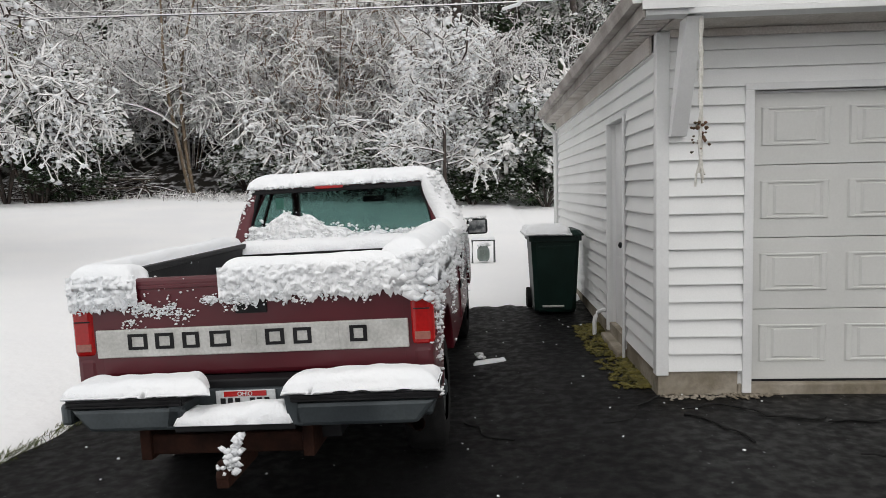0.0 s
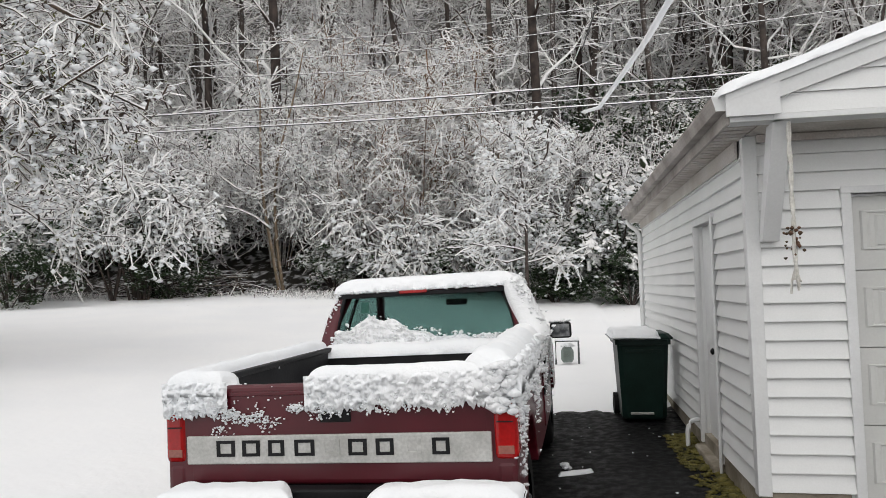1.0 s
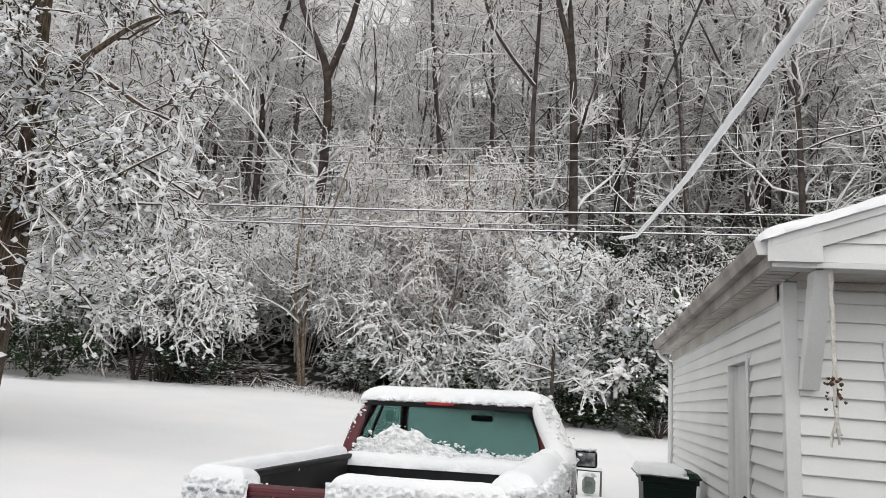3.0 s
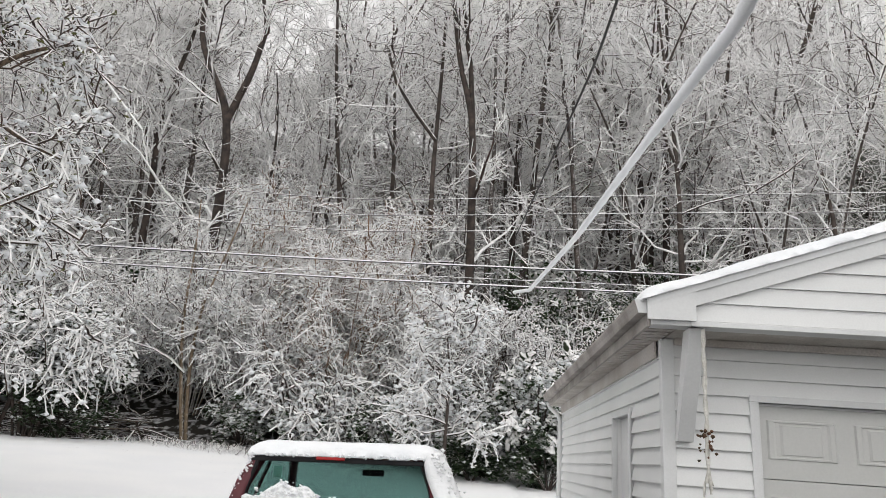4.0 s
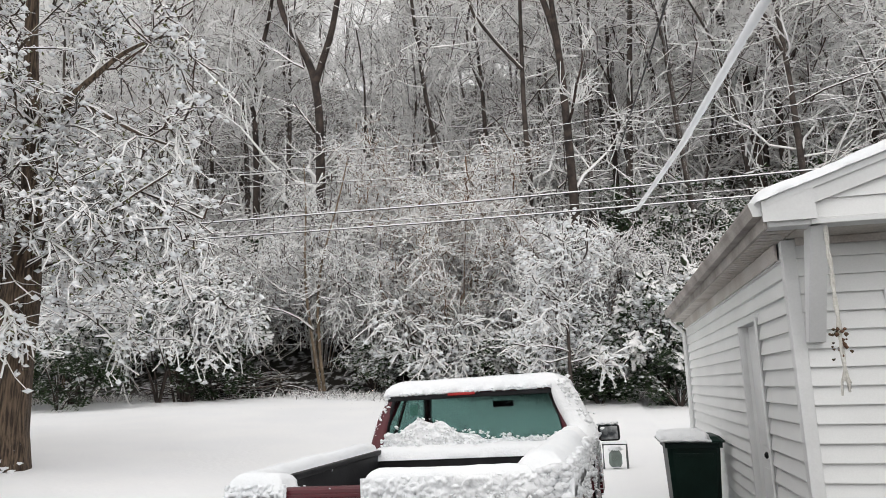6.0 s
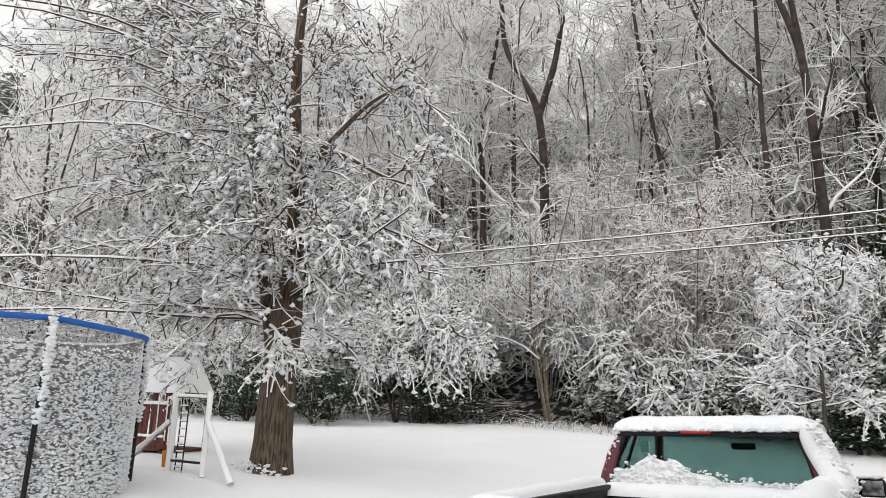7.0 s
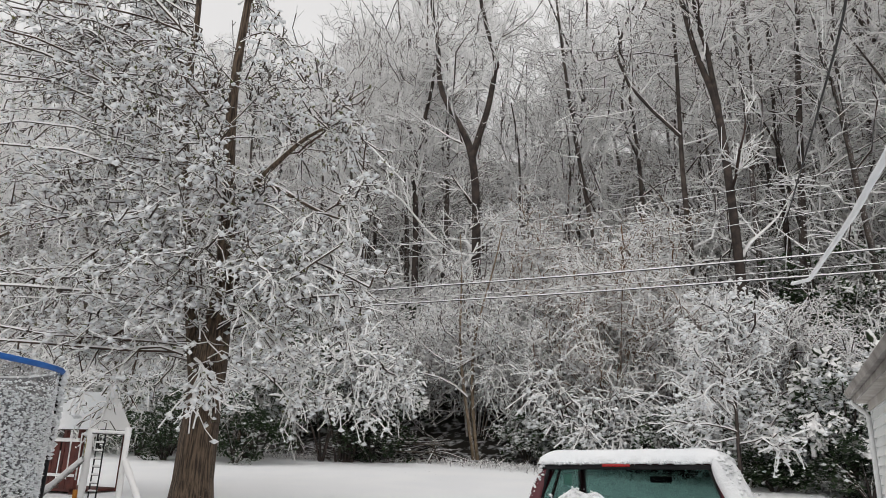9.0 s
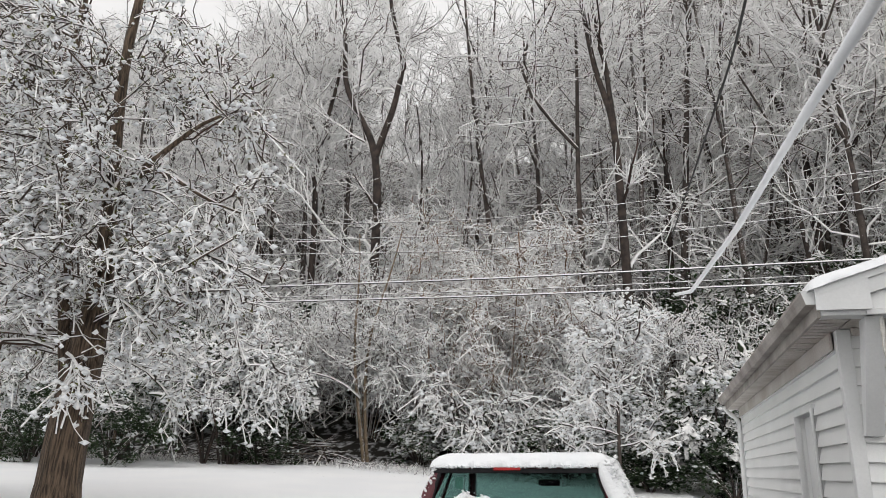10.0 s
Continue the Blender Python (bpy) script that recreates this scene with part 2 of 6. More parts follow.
# ---- building helpers ----
def mesh_of(name, verts, quads, mat, smooth=True):
    """One mesh from arrays; every face has as many corners as quads has columns."""
    v, q = np.asarray(verts, np.float32), np.asarray(quads, np.int32)
    me = bpy.data.meshes.new(name)
    me.vertices.add(len(v))
    me.vertices.foreach_set("co", v.ravel())
    k = q.shape[1]
    me.loops.add(q.size)
    me.loops.foreach_set("vertex_index", q.ravel())
    me.polygons.add(len(q))
    me.polygons.foreach_set("loop_start", np.arange(0, q.size, k, dtype=np.int32))
    me.polygons.foreach_set("use_smooth", np.full(len(q), smooth))
    me.materials.append(mat)
    me.update(calc_edges=True)
    return me


def under(name, me, parent=None, label=""):
    ob = new(name, me)
    ob.parent = parent
    return tagged(ob, label) if label else ob


def part(name, bm, material, parent=None, label="", smooth=False):
    me = bpy.data.meshes.new(name)
    bmesh.ops.recalc_face_normals(bm, faces=bm.faces)
    bm.to_mesh(me)
    bm.free()
    me.materials.append(material)
    if smooth:
        me.polygons.foreach_set("use_smooth", np.full(len(me.polygons), True))
    return under(name, me, parent, label)


def empty(name, at, label, category, group="", kind=""):
    ob = new(name)
    ob.location = at
    ob.empty_display_size = 0.2
    return tagged(ob, label, category, group, kind)


def box(x0, x1, y0, y1, z0, z1, bevel=0.0, bm=None, seg=2):
    bm = bm or bmesh.new()
    r = bmesh.ops.create_cube(bm, size=1.0)
    for v in r["verts"]:
        v.co = Vector((x0 + (v.co.x + 0.5) * (x1 - x0), y0 + (v.co.y + 0.5) * (y1 - y0), z0 + (v.co.z + 0.5) * (z1 - z0)))
    if bevel:
        es = list({e for v in r["verts"] for e in v.link_edges})
        bmesh.ops.bevel(bm, geom=es, offset=bevel, segments=seg, affect="EDGES", profile=0.5)
    return bm


def prism(outline, axis, a, b, bevel=0.0, bm=None):
    """An outline in the two other axes, drawn out along the axis from a to b."""
    bm = bm or bmesh.new()
    put = {"x": lambda p, s: (s, p[0], p[1]), "y": lambda p, s: (p[0], s, p[1]), "z": lambda p, s: (p[0], p[1], s)}[axis]
    vs = [bm.verts.new(put(p, a)) for p in outline]
    f = bm.faces.new(vs)
    r = bmesh.ops.extrude_face_region(bm, geom=[f])
    shift = Vector(put((0, 0), b - a))
    for v in r["geom"]:
        if isinstance(v, bmesh.types.BMVert):
            v.co += shift
    if bevel:
        bmesh.ops.recalc_face_normals(bm, faces=bm.faces)
        bmesh.ops.bevel(bm, geom=list(bm.edges), offset=bevel, segments=2, affect="EDGES", profile=0.5)
    return bm


def tubes(poly, rad, sides=3):
    """Tapered tubes round N lines of K points each."""
    poly, rad = np.asarray(poly, float), np.asarray(rad, float)
    n, k, _ = poly.shape
    d = np.gradient(poly, axis=1)
    d /= np.linalg.norm(d, axis=2, keepdims=True) + 1e-9
    ref = np.where(np.abs(d[..., 2:3]) > 0.85, np.array([1.0, 0, 0]), np.array([0, 0, 1.0]))
    u = np.cross(d, ref)
    u /= np.linalg.norm(u, axis=2, keepdims=True) + 1e-9
    w = np.cross(u, d)
    ang = np.arange(sides) * 2 * np.pi / sides + np.pi / 2
    ring = poly[:, :, None] + rad[:, :, None, None] * (np.cos(ang)[None, None, :, None] * u[:, :, None] + np.sin(ang)[None, None, :, None] * w[:, :, None])
    verts = ring.reshape(-1, 3)
    base = (np.arange(n)[:, None, None] * k + np.arange(k - 1)[None, :, None]) * sides
    i, j = np.arange(sides)[None, None], (np.arange(sides)[None, None] + 1) % sides
    quads = np.stack([base + i, base + j, base + sides + j, base + sides + i], -1).reshape(-1, 4)
    return verts, quads


def joined(*pairs):
    vs, qs, at = [], [], 0
    for v, q in pairs:
        vs.append(v)
        qs.append(q + at)
        at += len(v)
    return np.concatenate(vs), np.concatenate(qs)


def tube(name, pts, radii, mat, parent=None, label="", sides=8):
    pts = np.asarray(pts, float)[None]
    r = np.full(pts.shape[:2], radii) if np.isscalar(radii) else np.asarray(radii, float)[None]
    v, q = tubes(pts, r, sides)
    return under(name, mesh_of(name, v, q, mat), parent, label)


def smooth_line(pts, k):
    """k points along a rounded line through the given ones."""
    p = np.asarray(pts, float)
    s = np.r_[0, np.cumsum(np.linalg.norm(np.diff(p, axis=0), axis=1))]
    t = np.linspace(0, s[-1], k)
    q = np.stack([np.interp(t, s, p[:, i]) for i in range(3)], 1)
    for _ in range(2):
        q[1:-1] = (q[:-2] + 2 * q[1:-1] + q[2:]) / 4
    return q


def blobs(centres, sizes, rng, flat=0.7):
    """Small rough lumps, eight faces each, as degenerate-free quads of an octahedron split in four."""
    c, s = np.asarray(centres, float), np.asarray(sizes, float)
    o = np.array([[1, 0, 0], [0, 1, 0], [-1, 0, 0], [0, -1, 0], [0.62, 0.62, 0.62], [-0.62, 0.62, 0.62], [-0.62, -0.62, 0.62], [0.62, -0.62, 0.62], [0, 0, 1], [0, 0, -0.8]])
    turn = rng.uniform(0, 6.28, len(c))
    jit = rng.uniform(0.55, 1.35, (len(c), len(o), 1))
    p = o[None] * jit
    x = p[..., 0] * np.cos(turn)[:, None] - p[..., 1] * np.sin(turn)[:, None]
    y = p[..., 0] * np.sin(turn)[:, None] + p[..., 1] * np.cos(turn)[:, None]
    z = p[..., 2] * flat
    v = (np.stack([x, y, z], -1) * s[:, None, None] + c[:, None]).reshape(-1, 3)
    f = np.array([[0, 4, 8, 7], [1, 5, 8, 4], [2, 6, 8, 5], [3, 7, 8, 6], [0, 9, 1, 4], [1, 9, 2, 5], [2, 9, 3, 6], [3, 9, 0, 7]])
    q = (np.arange(len(c))[:, None, None] * len(o) + f[None]).reshape(-1, 4)
    return v, q


def flecks(centres, sizes, rng, flat=0.7):
    """Small uneven lumps of eight triangles each."""
    c, s = np.asarray(centres, float), np.asarray(sizes, float)
    o = np.array([[1, 0, 0], [0, 1, 0], [-1, 0, 0], [0, -1, 0], [0, 0, 1], [0, 0, -0.8]])
    a = rng.uniform(0, 6.28, len(c))[:, None]
    p = o[None] * rng.uniform(0.6, 1.5, (len(c), 6, 1))
    v = np.stack([p[..., 0] * np.cos(a) - p[..., 1] * np.sin(a), p[..., 0] * np.sin(a) + p[..., 1] * np.cos(a), p[..., 2] * flat], -1)
    v = (v * s[:, None, None] + c[:, None]).reshape(-1, 3)
    f = np.array([[0, 1, 4], [1, 2, 4], [2, 3, 4], [3, 0, 4], [1, 0, 5], [2, 1, 5], [3, 2, 5], [0, 3, 5]])
    return v, (np.arange(len(c))[:, None, None] * 6 + f[None]).reshape(-1, 3)


def lumps(p, scale):
    """Smooth noise at an array of points."""
    return np.array([noise.noise(Vector(a) * scale) for a in p])


def snow_pad(name, corners, thick, label, parent=None, nu=40, nv=12, rough=0.35, seed=0.0, category="snow", droop=0.0, edge=0.0):
    """A soft slab of snow over the four-cornered patch (a, b, c, d), rounded at its rim and uneven on top."""
    a, b, c, d = (np.array(k, float) for k in corners)
    u, v = np.meshgrid(np.linspace(0, 1, nu), np.linspace(0, 1, nv))
    u, v = u.ravel()[:, None], v.ravel()[:, None]
    p = (1 - v) * ((1 - u) * a + u * b) + v * ((1 - u) * d + u * c)
    lu, lv = np.linalg.norm(b - a), np.linalg.norm(d - a)
    e = np.minimum(np.minimum(u, 1 - u) * lu, np.minimum(v, 1 - v) * lv)[:, 0]
    rim = np.sqrt(np.clip(1 - (1 - np.clip(e / (edge or thick * 0.9), 0, 1)) ** 2, 0, 1))
    n1 = lumps(p + seed, 3.0) * 0.6 + lumps(p + seed, 11.0) * 0.4
    h = thick * (rim * (1 + rough * n1)) - droop * (1 - rim)
    top = p.copy()
    top[:, 2] += h
    mid = p.mean(0)
    out = (p - mid)
    top[:, :2] += (lumps(p + seed + 7, 14.0) * 0.35 * thick * (1 - rim))[:, None] * out[:, :2] / (np.linalg.norm(out[:, :2], axis=1, keepdims=True) + 1e-6)
    bot = p.copy()
    bot[:, 2] -= 0.004
    i = (np.arange(nv - 1)[:, None] * nu + np.arange(nu - 1)[None]).ravel()
    q = np.stack([i, i + 1, i + nu + 1, i + nu], 1)
    qb = q[:, ::-1] + len(p)
    loop = np.r_[np.arange(nu), np.arange(1, nv) * nu + nu - 1, (nv - 1) * nu + np.arange(nu - 2, -1, -1), np.arange(nv - 2, 0, -1) * nu]
    nxt = np.roll(loop, -1)
    side = np.stack([loop, loop + len(p), nxt + len(p), nxt], 1)
    me = mesh_of(name, np.concatenate([top, bot]), np.concatenate([q, qb, side]), SNOW)
    ob = under(name, me, parent, label)
    return tagged(ob, category=category) if not parent else ob


def ground_z(x, y):
    """Height of the ground: flat drive, lawn that rises to the wood, wooded hill behind it."""
    x, y = np.asarray(x, float), np.asarray(y, float)
    u = np.clip((y - 6) / 24, 0, 1.3)
    z = 1.5 * u**1.5 + np.clip((-3 - x) / 7, 0, 1.3) * 0.48 * np.clip(1 - 0.5 * u, 0, 1)
    z = z + 0.10 * np.clip(x / 1.5, 0, 1) * np.clip(1 - u * 2, 0, 1)
    ang = np.degrees(np.arctan2(-x, np.maximum(y, 1)))
    f = np.clip((74 - ang) / 22, 0, 1) * np.clip((ang + 62) / 34, 0.2, 1)
    far = np.clip(y - 30, 0, 70)
    far = far + np.clip(-x - 30, 0, 60) * np.clip((y - 15) / 15, 0, 1) * 0.35
    return z + f * far * (0.42 + 0.0032 * far)

# ---- ground and driveway ----
def drive_edge(x, y):
    """Above 0 on the asphalt."""
    n = np.sin(np.asarray(y) * 2.1) * 0.04 + np.sin(np.asarray(y) * 7.3) * 0.025 + np.sin(np.asarray(x) * 5.0) * 0.05 + np.sin(np.asarray(x) * 13.0) * 0.03
    left = np.asarray(x) + 2.98 + n
    far = np.where(np.asarray(x) < 1.5, 9.35 + n * 1.5 - np.asarray(y), 30)
    return np.minimum(left, far)


gx = np.concatenate([-np.geomspace(420, 5, 95), np.arange(-4.9, 3.0, 0.12), np.geomspace(3.1, 420, 85)])
gy = np.concatenate([np.linspace(-120, -2, 14), np.arange(-1.5, 11.0, 0.15), np.linspace(11.2, 110, 150), np.geomspace(112, 520, 14)])
GX, GY = np.meshgrid(gx, gy)
GZ = ground_z(GX, GY)
cover = np.clip(drive_edge(GX, GY) / 0.16, -1, 1)
GZ = GZ + np.where(cover > 0, -0.03 * cover, 0.05 * np.sqrt(np.clip(-cover, 0, 1)))
flat = np.stack([GX.ravel(), GY.ravel(), np.zeros(GX.size)], 1)
GZ = GZ + (lumps(flat, 0.45) * 0.035 + lumps(flat, 2.2) * 0.010).reshape(GX.shape) * (cover < 0)
rough_hill = np.clip((GY - 30) / 10, 0, 1) * (GY < 115)
GZ = GZ + (lumps(flat, 0.25) * 0.9 + lumps(flat, 0.8) * 0.35).reshape(GX.shape) * rough_hill
nx, ny = len(gx), len(gy)
cell = (np.arange(ny - 1)[:, None] * nx + np.arange(nx - 1)[None]).ravel()
ground = under("ground", mesh_of("ground", np.stack([GX.ravel(), GY.ravel(), GZ.ravel()], 1), np.stack([cell, cell + 1, cell + nx + 1, cell + nx], 1), GROUND))
tagged(ground, "snow-covered lawn rising to a littered wooded hillside", "ground", kind="structure")

dx, dy = np.linspace(-3.2, 14, 120), np.linspace(-25, 10.2, 190)
DX, DY = np.meshgrid(dx, dy)
DZ = ground_z(DX, DY) + 0.004 + lumps(np.stack([DX.ravel(), DY.ravel(), 0 * DX.ravel()], 1), 0.8).reshape(DX.shape) * 0.012
DZ = DZ - 0.25 * np.clip(-drive_edge(DX, DY) + 0.02, 0, 0.3)
cell = (np.arange(len(dy) - 1)[:, None] * len(dx) + np.arange(len(dx) - 1)[None]).ravel()
drive = under("driveway", mesh_of("driveway", np.stack([DX.ravel(), DY.ravel(), DZ.ravel()], 1), np.stack([cell, cell + 1, cell + len(dx) + 1, cell + len(dx)], 1), ASPHALT))
tagged(drive, "wet black asphalt driveway with fine cracks", "driveway", kind="structure")

rng = np.random.default_rng(5)
# cracks in the asphalt, near-black tubes that colour in the grooves' shadow, with pale crumbs
CRACK = plain("crack_shadow", (0.004, 0.004, 0.004), (0.008, 0.008, 0.008), 6, 0.95, 0, 0)
for k, (x, y, a, n) in enumerate(((1.5, 5.05, -0.1, 16), (2.3, 4.75, 0.25, 20), (0.9, 4.9, 0.1, 12), (2.2, 4.2, -0.5, 16), (2.9, 4.5, 0.4, 14), (1.7, 4.4, 2.2, 10), (0.3, 4.7, 3.0, 9))):
    pts, ang = [], a
    for i in range(n):
        pts.append((x, y, float(ground_z(x, y)) + 0.010))
        ang += rng.uniform(-0.7, 0.7) + (a - ang) * 0.3
        x, y = x + 0.07 * math.cos(ang), y + 0.07 * math.sin(ang)
    c = tube("crack", pts, [0.004 + 0.006 * rng.random() for _ in pts], CRACK, drive, sides=4)

# crumbs of snow on the drive
pts = np.stack([rng.uniform(-2.6, 4.5, 170), rng.uniform(2.2, 9.2, 170)], 1)
keep = drive_edge(pts[:, 0], pts[:, 1]) > 0.1
pts = pts[keep]
v, q = blobs(np.c_[pts, ground_z(pts[:, 0], pts[:, 1]) + 0.02], rng.uniform(0.004, 0.014, len(pts)), rng)
tagged(under("snow_crumbs", mesh_of("snow_crumbs", v, q, SNOW)), "small crumbs of snow scattered on asphalt", "snow", kind="stuff")
for x, y, s in ((-0.02, 3.55, 0.035), (0.13, 6.9, 0.05)):
    c = np.array([[x, y, float(ground_z(x, y)) + 0.02]] * 9) + rng.normal(0, s * 0.6, (9, 3)) * (1, 1, 0.3)
    v, q = blobs(c, rng.uniform(s * 0.4, s * 0.8, 9), rng)
    tagged(under("snow_clump", mesh_of("snow_clump", v, q, SNOW)), "small fallen clump of snow on the driveway", "snow", kind="stuff")
snow_pad("snow_strip", ((0.05, 6.62, 0.03), (0.36, 6.72, 0.04), (0.36, 6.8, 0.04), (0.05, 6.7, 0.03)), 0.03, "thin strip of snow on the driveway", nu=16, nv=6)

# green grass fringe where the lawn meets the asphalt
n = 6500
gy_ = rng.uniform(2.2, 7.5, n)
gx_ = -3.03 + np.abs(rng.normal(0, 0.08, n)) * rng.choice([-1, 1], n)
keep = (drive_edge(gx_, gy_) < 0.12) & (drive_edge(gx_, gy_) > -0.06)
gx_, gy_ = gx_[keep], gy_[keep]
base = np.c_[gx_, gy_, ground_z(gx_, gy_) + 0.0]
tip = base + np.c_[rng.normal(0.03, 0.03, len(base)), rng.normal(0, 0.03, len(base)), rng.uniform(0.02, 0.06, len(base))]
v, q = tubes(np.stack([base, (base + tip) / 2 + (0, 0, 0.01), tip], 1), np.tile([0.003, 0.0025, 0.0008], (len(base), 1)), 3)
tagged(under("grass_fringe", mesh_of("grass_fringe", v, q, GRASS)), "short green grass along the driveway edge", "grass", kind="stuff")

# ---- garage ----
garage = empty("garage", (1.405, 5.4, 0.0), "white vinyl-sided garage with snow on its low gable roof", "garage")
garage.rotation_euler = (0, 0, radians(-1.28))
W, D, H, B = 6.2, 6.6, 2.72, 0.281
DX0, DX1, DZ1 = 0.65, 5.53, 2.28       # garage door opening
SY0, SY1, SZ1 = 1.14, 1.92, 2.23       # side door opening


def gbox(name, x0, x1, y0, y1, z0, z1, mat, bevel=0.0, label="", parent=None):
    return part(name, box(x0, x1, y0, y1, z0, z1, bevel), mat, parent or garage, label)


for x0, x1, z0, z1 in ((0.0, DX0, 0.1, H), (DX1, W, 0.1, H), (DX0, DX1, DZ1, H)):
    gbox("wall", x0, x1, 0.0, 0.14, z0, z1, SIDING)
for y0, y1, z0, z1 in ((0.14, SY0, 0.1, H), (SY1, D, 0.1, H), (SY0, SY1, SZ1, H)):
    gbox("wall", 0.0, 0.14, y0, y1, z0, z1, SIDING)
gbox("wall", W - 0.14, W, 0.14, D, 0.1, H, SIDING)
gbox("wall", 0.14, W - 0.14, D - 0.14, D, 0.1, H, SIDING)
gbox("foundation", -0.012, DX0 - 0.09, -0.012, 0.12, -0.15, B - 0.005, CONCRETE, 0.008, "stained tan concrete foundation")
gbox("foundation", -0.012, 0.12, 0.12, D, -0.15, B - 0.005, CONCRETE, 0.008)
gbox("foundation", DX1 + 0.09, W + 0.012, -0.012, 0.12, -0.15, B - 0.005, CONCRETE, 0.008)
gbox("floor_slab", DX0 - 0.09, DX1 + 0.09, -0.02, D - 0.2, -0.1, 0.182, CONCRETE, 0.008, "worn concrete slab edge")
gbox("threshold", -0.10, 0.1, SY0 - 0.05, SY1 + 0.05, -0.1, 0.17, CONCRETE, 0.02)

# lapped siding boards
STEP = 0.127


def board_outline(z, top):
    return [(0, z), (-0.030, z), (-0.030, z + 0.005), (-0.003, top), (0, top)]


def front_board(x0, x1, z, h=STEP, y=0.0):
    bm = prism([(y + a, b) for a, b in board_outline(z, z + h - 0.005)], "x", x0, x1)
    return part("siding_board", bm, SIDING, garage)


def side_board(y0, y1, z, h=STEP):
    bm = prism([(a, b) for a, b in board_outline(z, z + h - 0.010)], "y", y0, y1)
    return part("siding_board", bm, SIDING, garage)


z = B
while z < 2.62:
    h = min(STEP, 2.66 - z)
    if z < 2.29:
        if z + h <= 2.32:
            front_board(0.062, DX0 - 0.066, z, h)
            front_board(DX1 + 0.09, W - 0.1, z, h)
    else:
        front_board(0.062, W - 0.1, z, h)
    if z < SZ1 + 0.02:
        side_board(0.062, SY0 - 0.05, z, h)
        side_board(SY1 + 0.06, D - 0.02, z, h)
    else:
        side_board(0.062, D - 0.02, z, h)
    z += STEP
# corner posts, door casings
gbox("corner_post", -0.028, 0.062, -0.028, -0.002, B - 0.03, 2.70, TRIM, 0.004)
gbox("corner_post", -0.028, -0.002, -0.002, 0.062, B - 0.03, 2.70, TRIM, 0.004)
gbox("corner_post", W - 0.10, W + 0.028, -0.028, -0.002, B - 0.03, 2.70, TRIM, 0.004)
gbox("corner_post", -0.028, -0.002, D - 0.08, D + 0.02, B - 0.03, 2.70, TRIM, 0.004)
gbox("casing", DX0 - 0.066, DX0, -0.034, 0.06, 0.12, DZ1 + 0.0, TRIM, 0.004)
gbox("casing", DX1, DX1 + 0.086, -0.034, 0.06, 0.12, DZ1, TRIM, 0.004)
gbox("casing", DX0 - 0.066, DX1 + 0.086, -0.034, 0.06, DZ1, DZ1 + 0.05, TRIM, 0.004)
gbox("casing", -0.04, 0.02, SY0 - 0.06, SY0, 0.19, SZ1, TRIM, 0.004)
gbox("casing", -0.04, 0.02, SY1, SY1 + 0.06, 0.19, SZ1, TRIM, 0.004)
gbox("casing", -0.04, 0.02, SY0 - 0.06, SY1 + 0.06, SZ1, SZ1 + 0.06, TRIM, 0.004)

# sectional garage door: sections with raised panels
gdoor = empty("garage_door", (0, 0, 0), "closed white sectional garage door with embossed panels", "garage door")
gdoor.parent = garage
SEC = (DZ1 - 0.195) / 4
for k in range(4):
    z0 = 0.198 + k * SEC
    sec = part("section", box(DX0 + 0.002, DX1 - 0.002, 0.055, 0.095, z0, z0 + SEC - 0.005, 0.003), DOORW, gdoor)
    pw = (DX1 - DX0) / 8
    for i in range(8):
        x0 = DX0 + i * pw + 0.075
        x1, za, zb = x0 + pw - 0.13, z0 + 0.135, z0 + SEC - 0.115
        bm = bmesh.new()
        ring = []
        for inset, yy in ((0, 0.0545), (0.004, 0.044), (0.014, 0.044), (0.020, 0.0535), (0.030, 0.0535), (0.036, 0.045), (0.046, 0.045)):
            ring.append([bm.verts.new((a, yy, b)) for a, b in ((x0 + inset * 3, za + inset), (x1 - inset * 3, za + inset), (x1 - inset * 3, zb - inset), (x0 + inset * 3, zb - inset))])
        for r0, r1 in zip(ring, ring[1:]):
            for j in range(4):
                bm.faces.new((r0[j], r0[(j + 1) % 4], r1[(j + 1) % 4], r1[j]))
        bm.faces.new(ring[-1])
        part("raised_panel", bm, DOORW, gdoor)
gbox("weather_strip", DX0, DX1, 0.05, 0.10, 0.183, 0.199, BLACK)
gbox("weather_strip", DX0, DX1, 0.03, 0.05, DZ1 - 0.016, DZ1 - 0.002, TRIM)

# side door, closed
sdoor = empty("side_door", (0, 0, 0), "closed plain white side door with dark knob", "door")
sdoor.parent = garage
part("door_leaf", box(0.045, 0.085, SY0 + 0.003, SY1 - 0.003, 0.175, SZ1 - 0.003, 0.003), TRIM, sdoor)
for za, zb in ((0.35, 0.95), (1.15, 2.0)):
    for ya, yb in ((SY0 + 0.12, SY0 + 0.35), (SY1 - 0.35, SY1 - 0.12)):
        part("door_panel", box(0.040, 0.046, ya, yb, za, zb, 0.003), TRIM, sdoor)
tube("door_knob", [(0.045, SY0 + 0.16, 1.10), (0.01, SY0 + 0.16, 1.10), (-0.005, SY0 + 0.16, 1.10), (-0.03, SY0 + 0.16, 1.10), (-0.045, SY0 + 0.16, 1.10)], [0.028, 0.014, 0.014, 0.032, 0.012], BLACK, sdoor, "dark round knob", 12)
part("strike_plate", box(-0.043, -0.035, SY0 - 0.035, SY0 - 0.012, 1.05, 1.16), BLACK, sdoor)

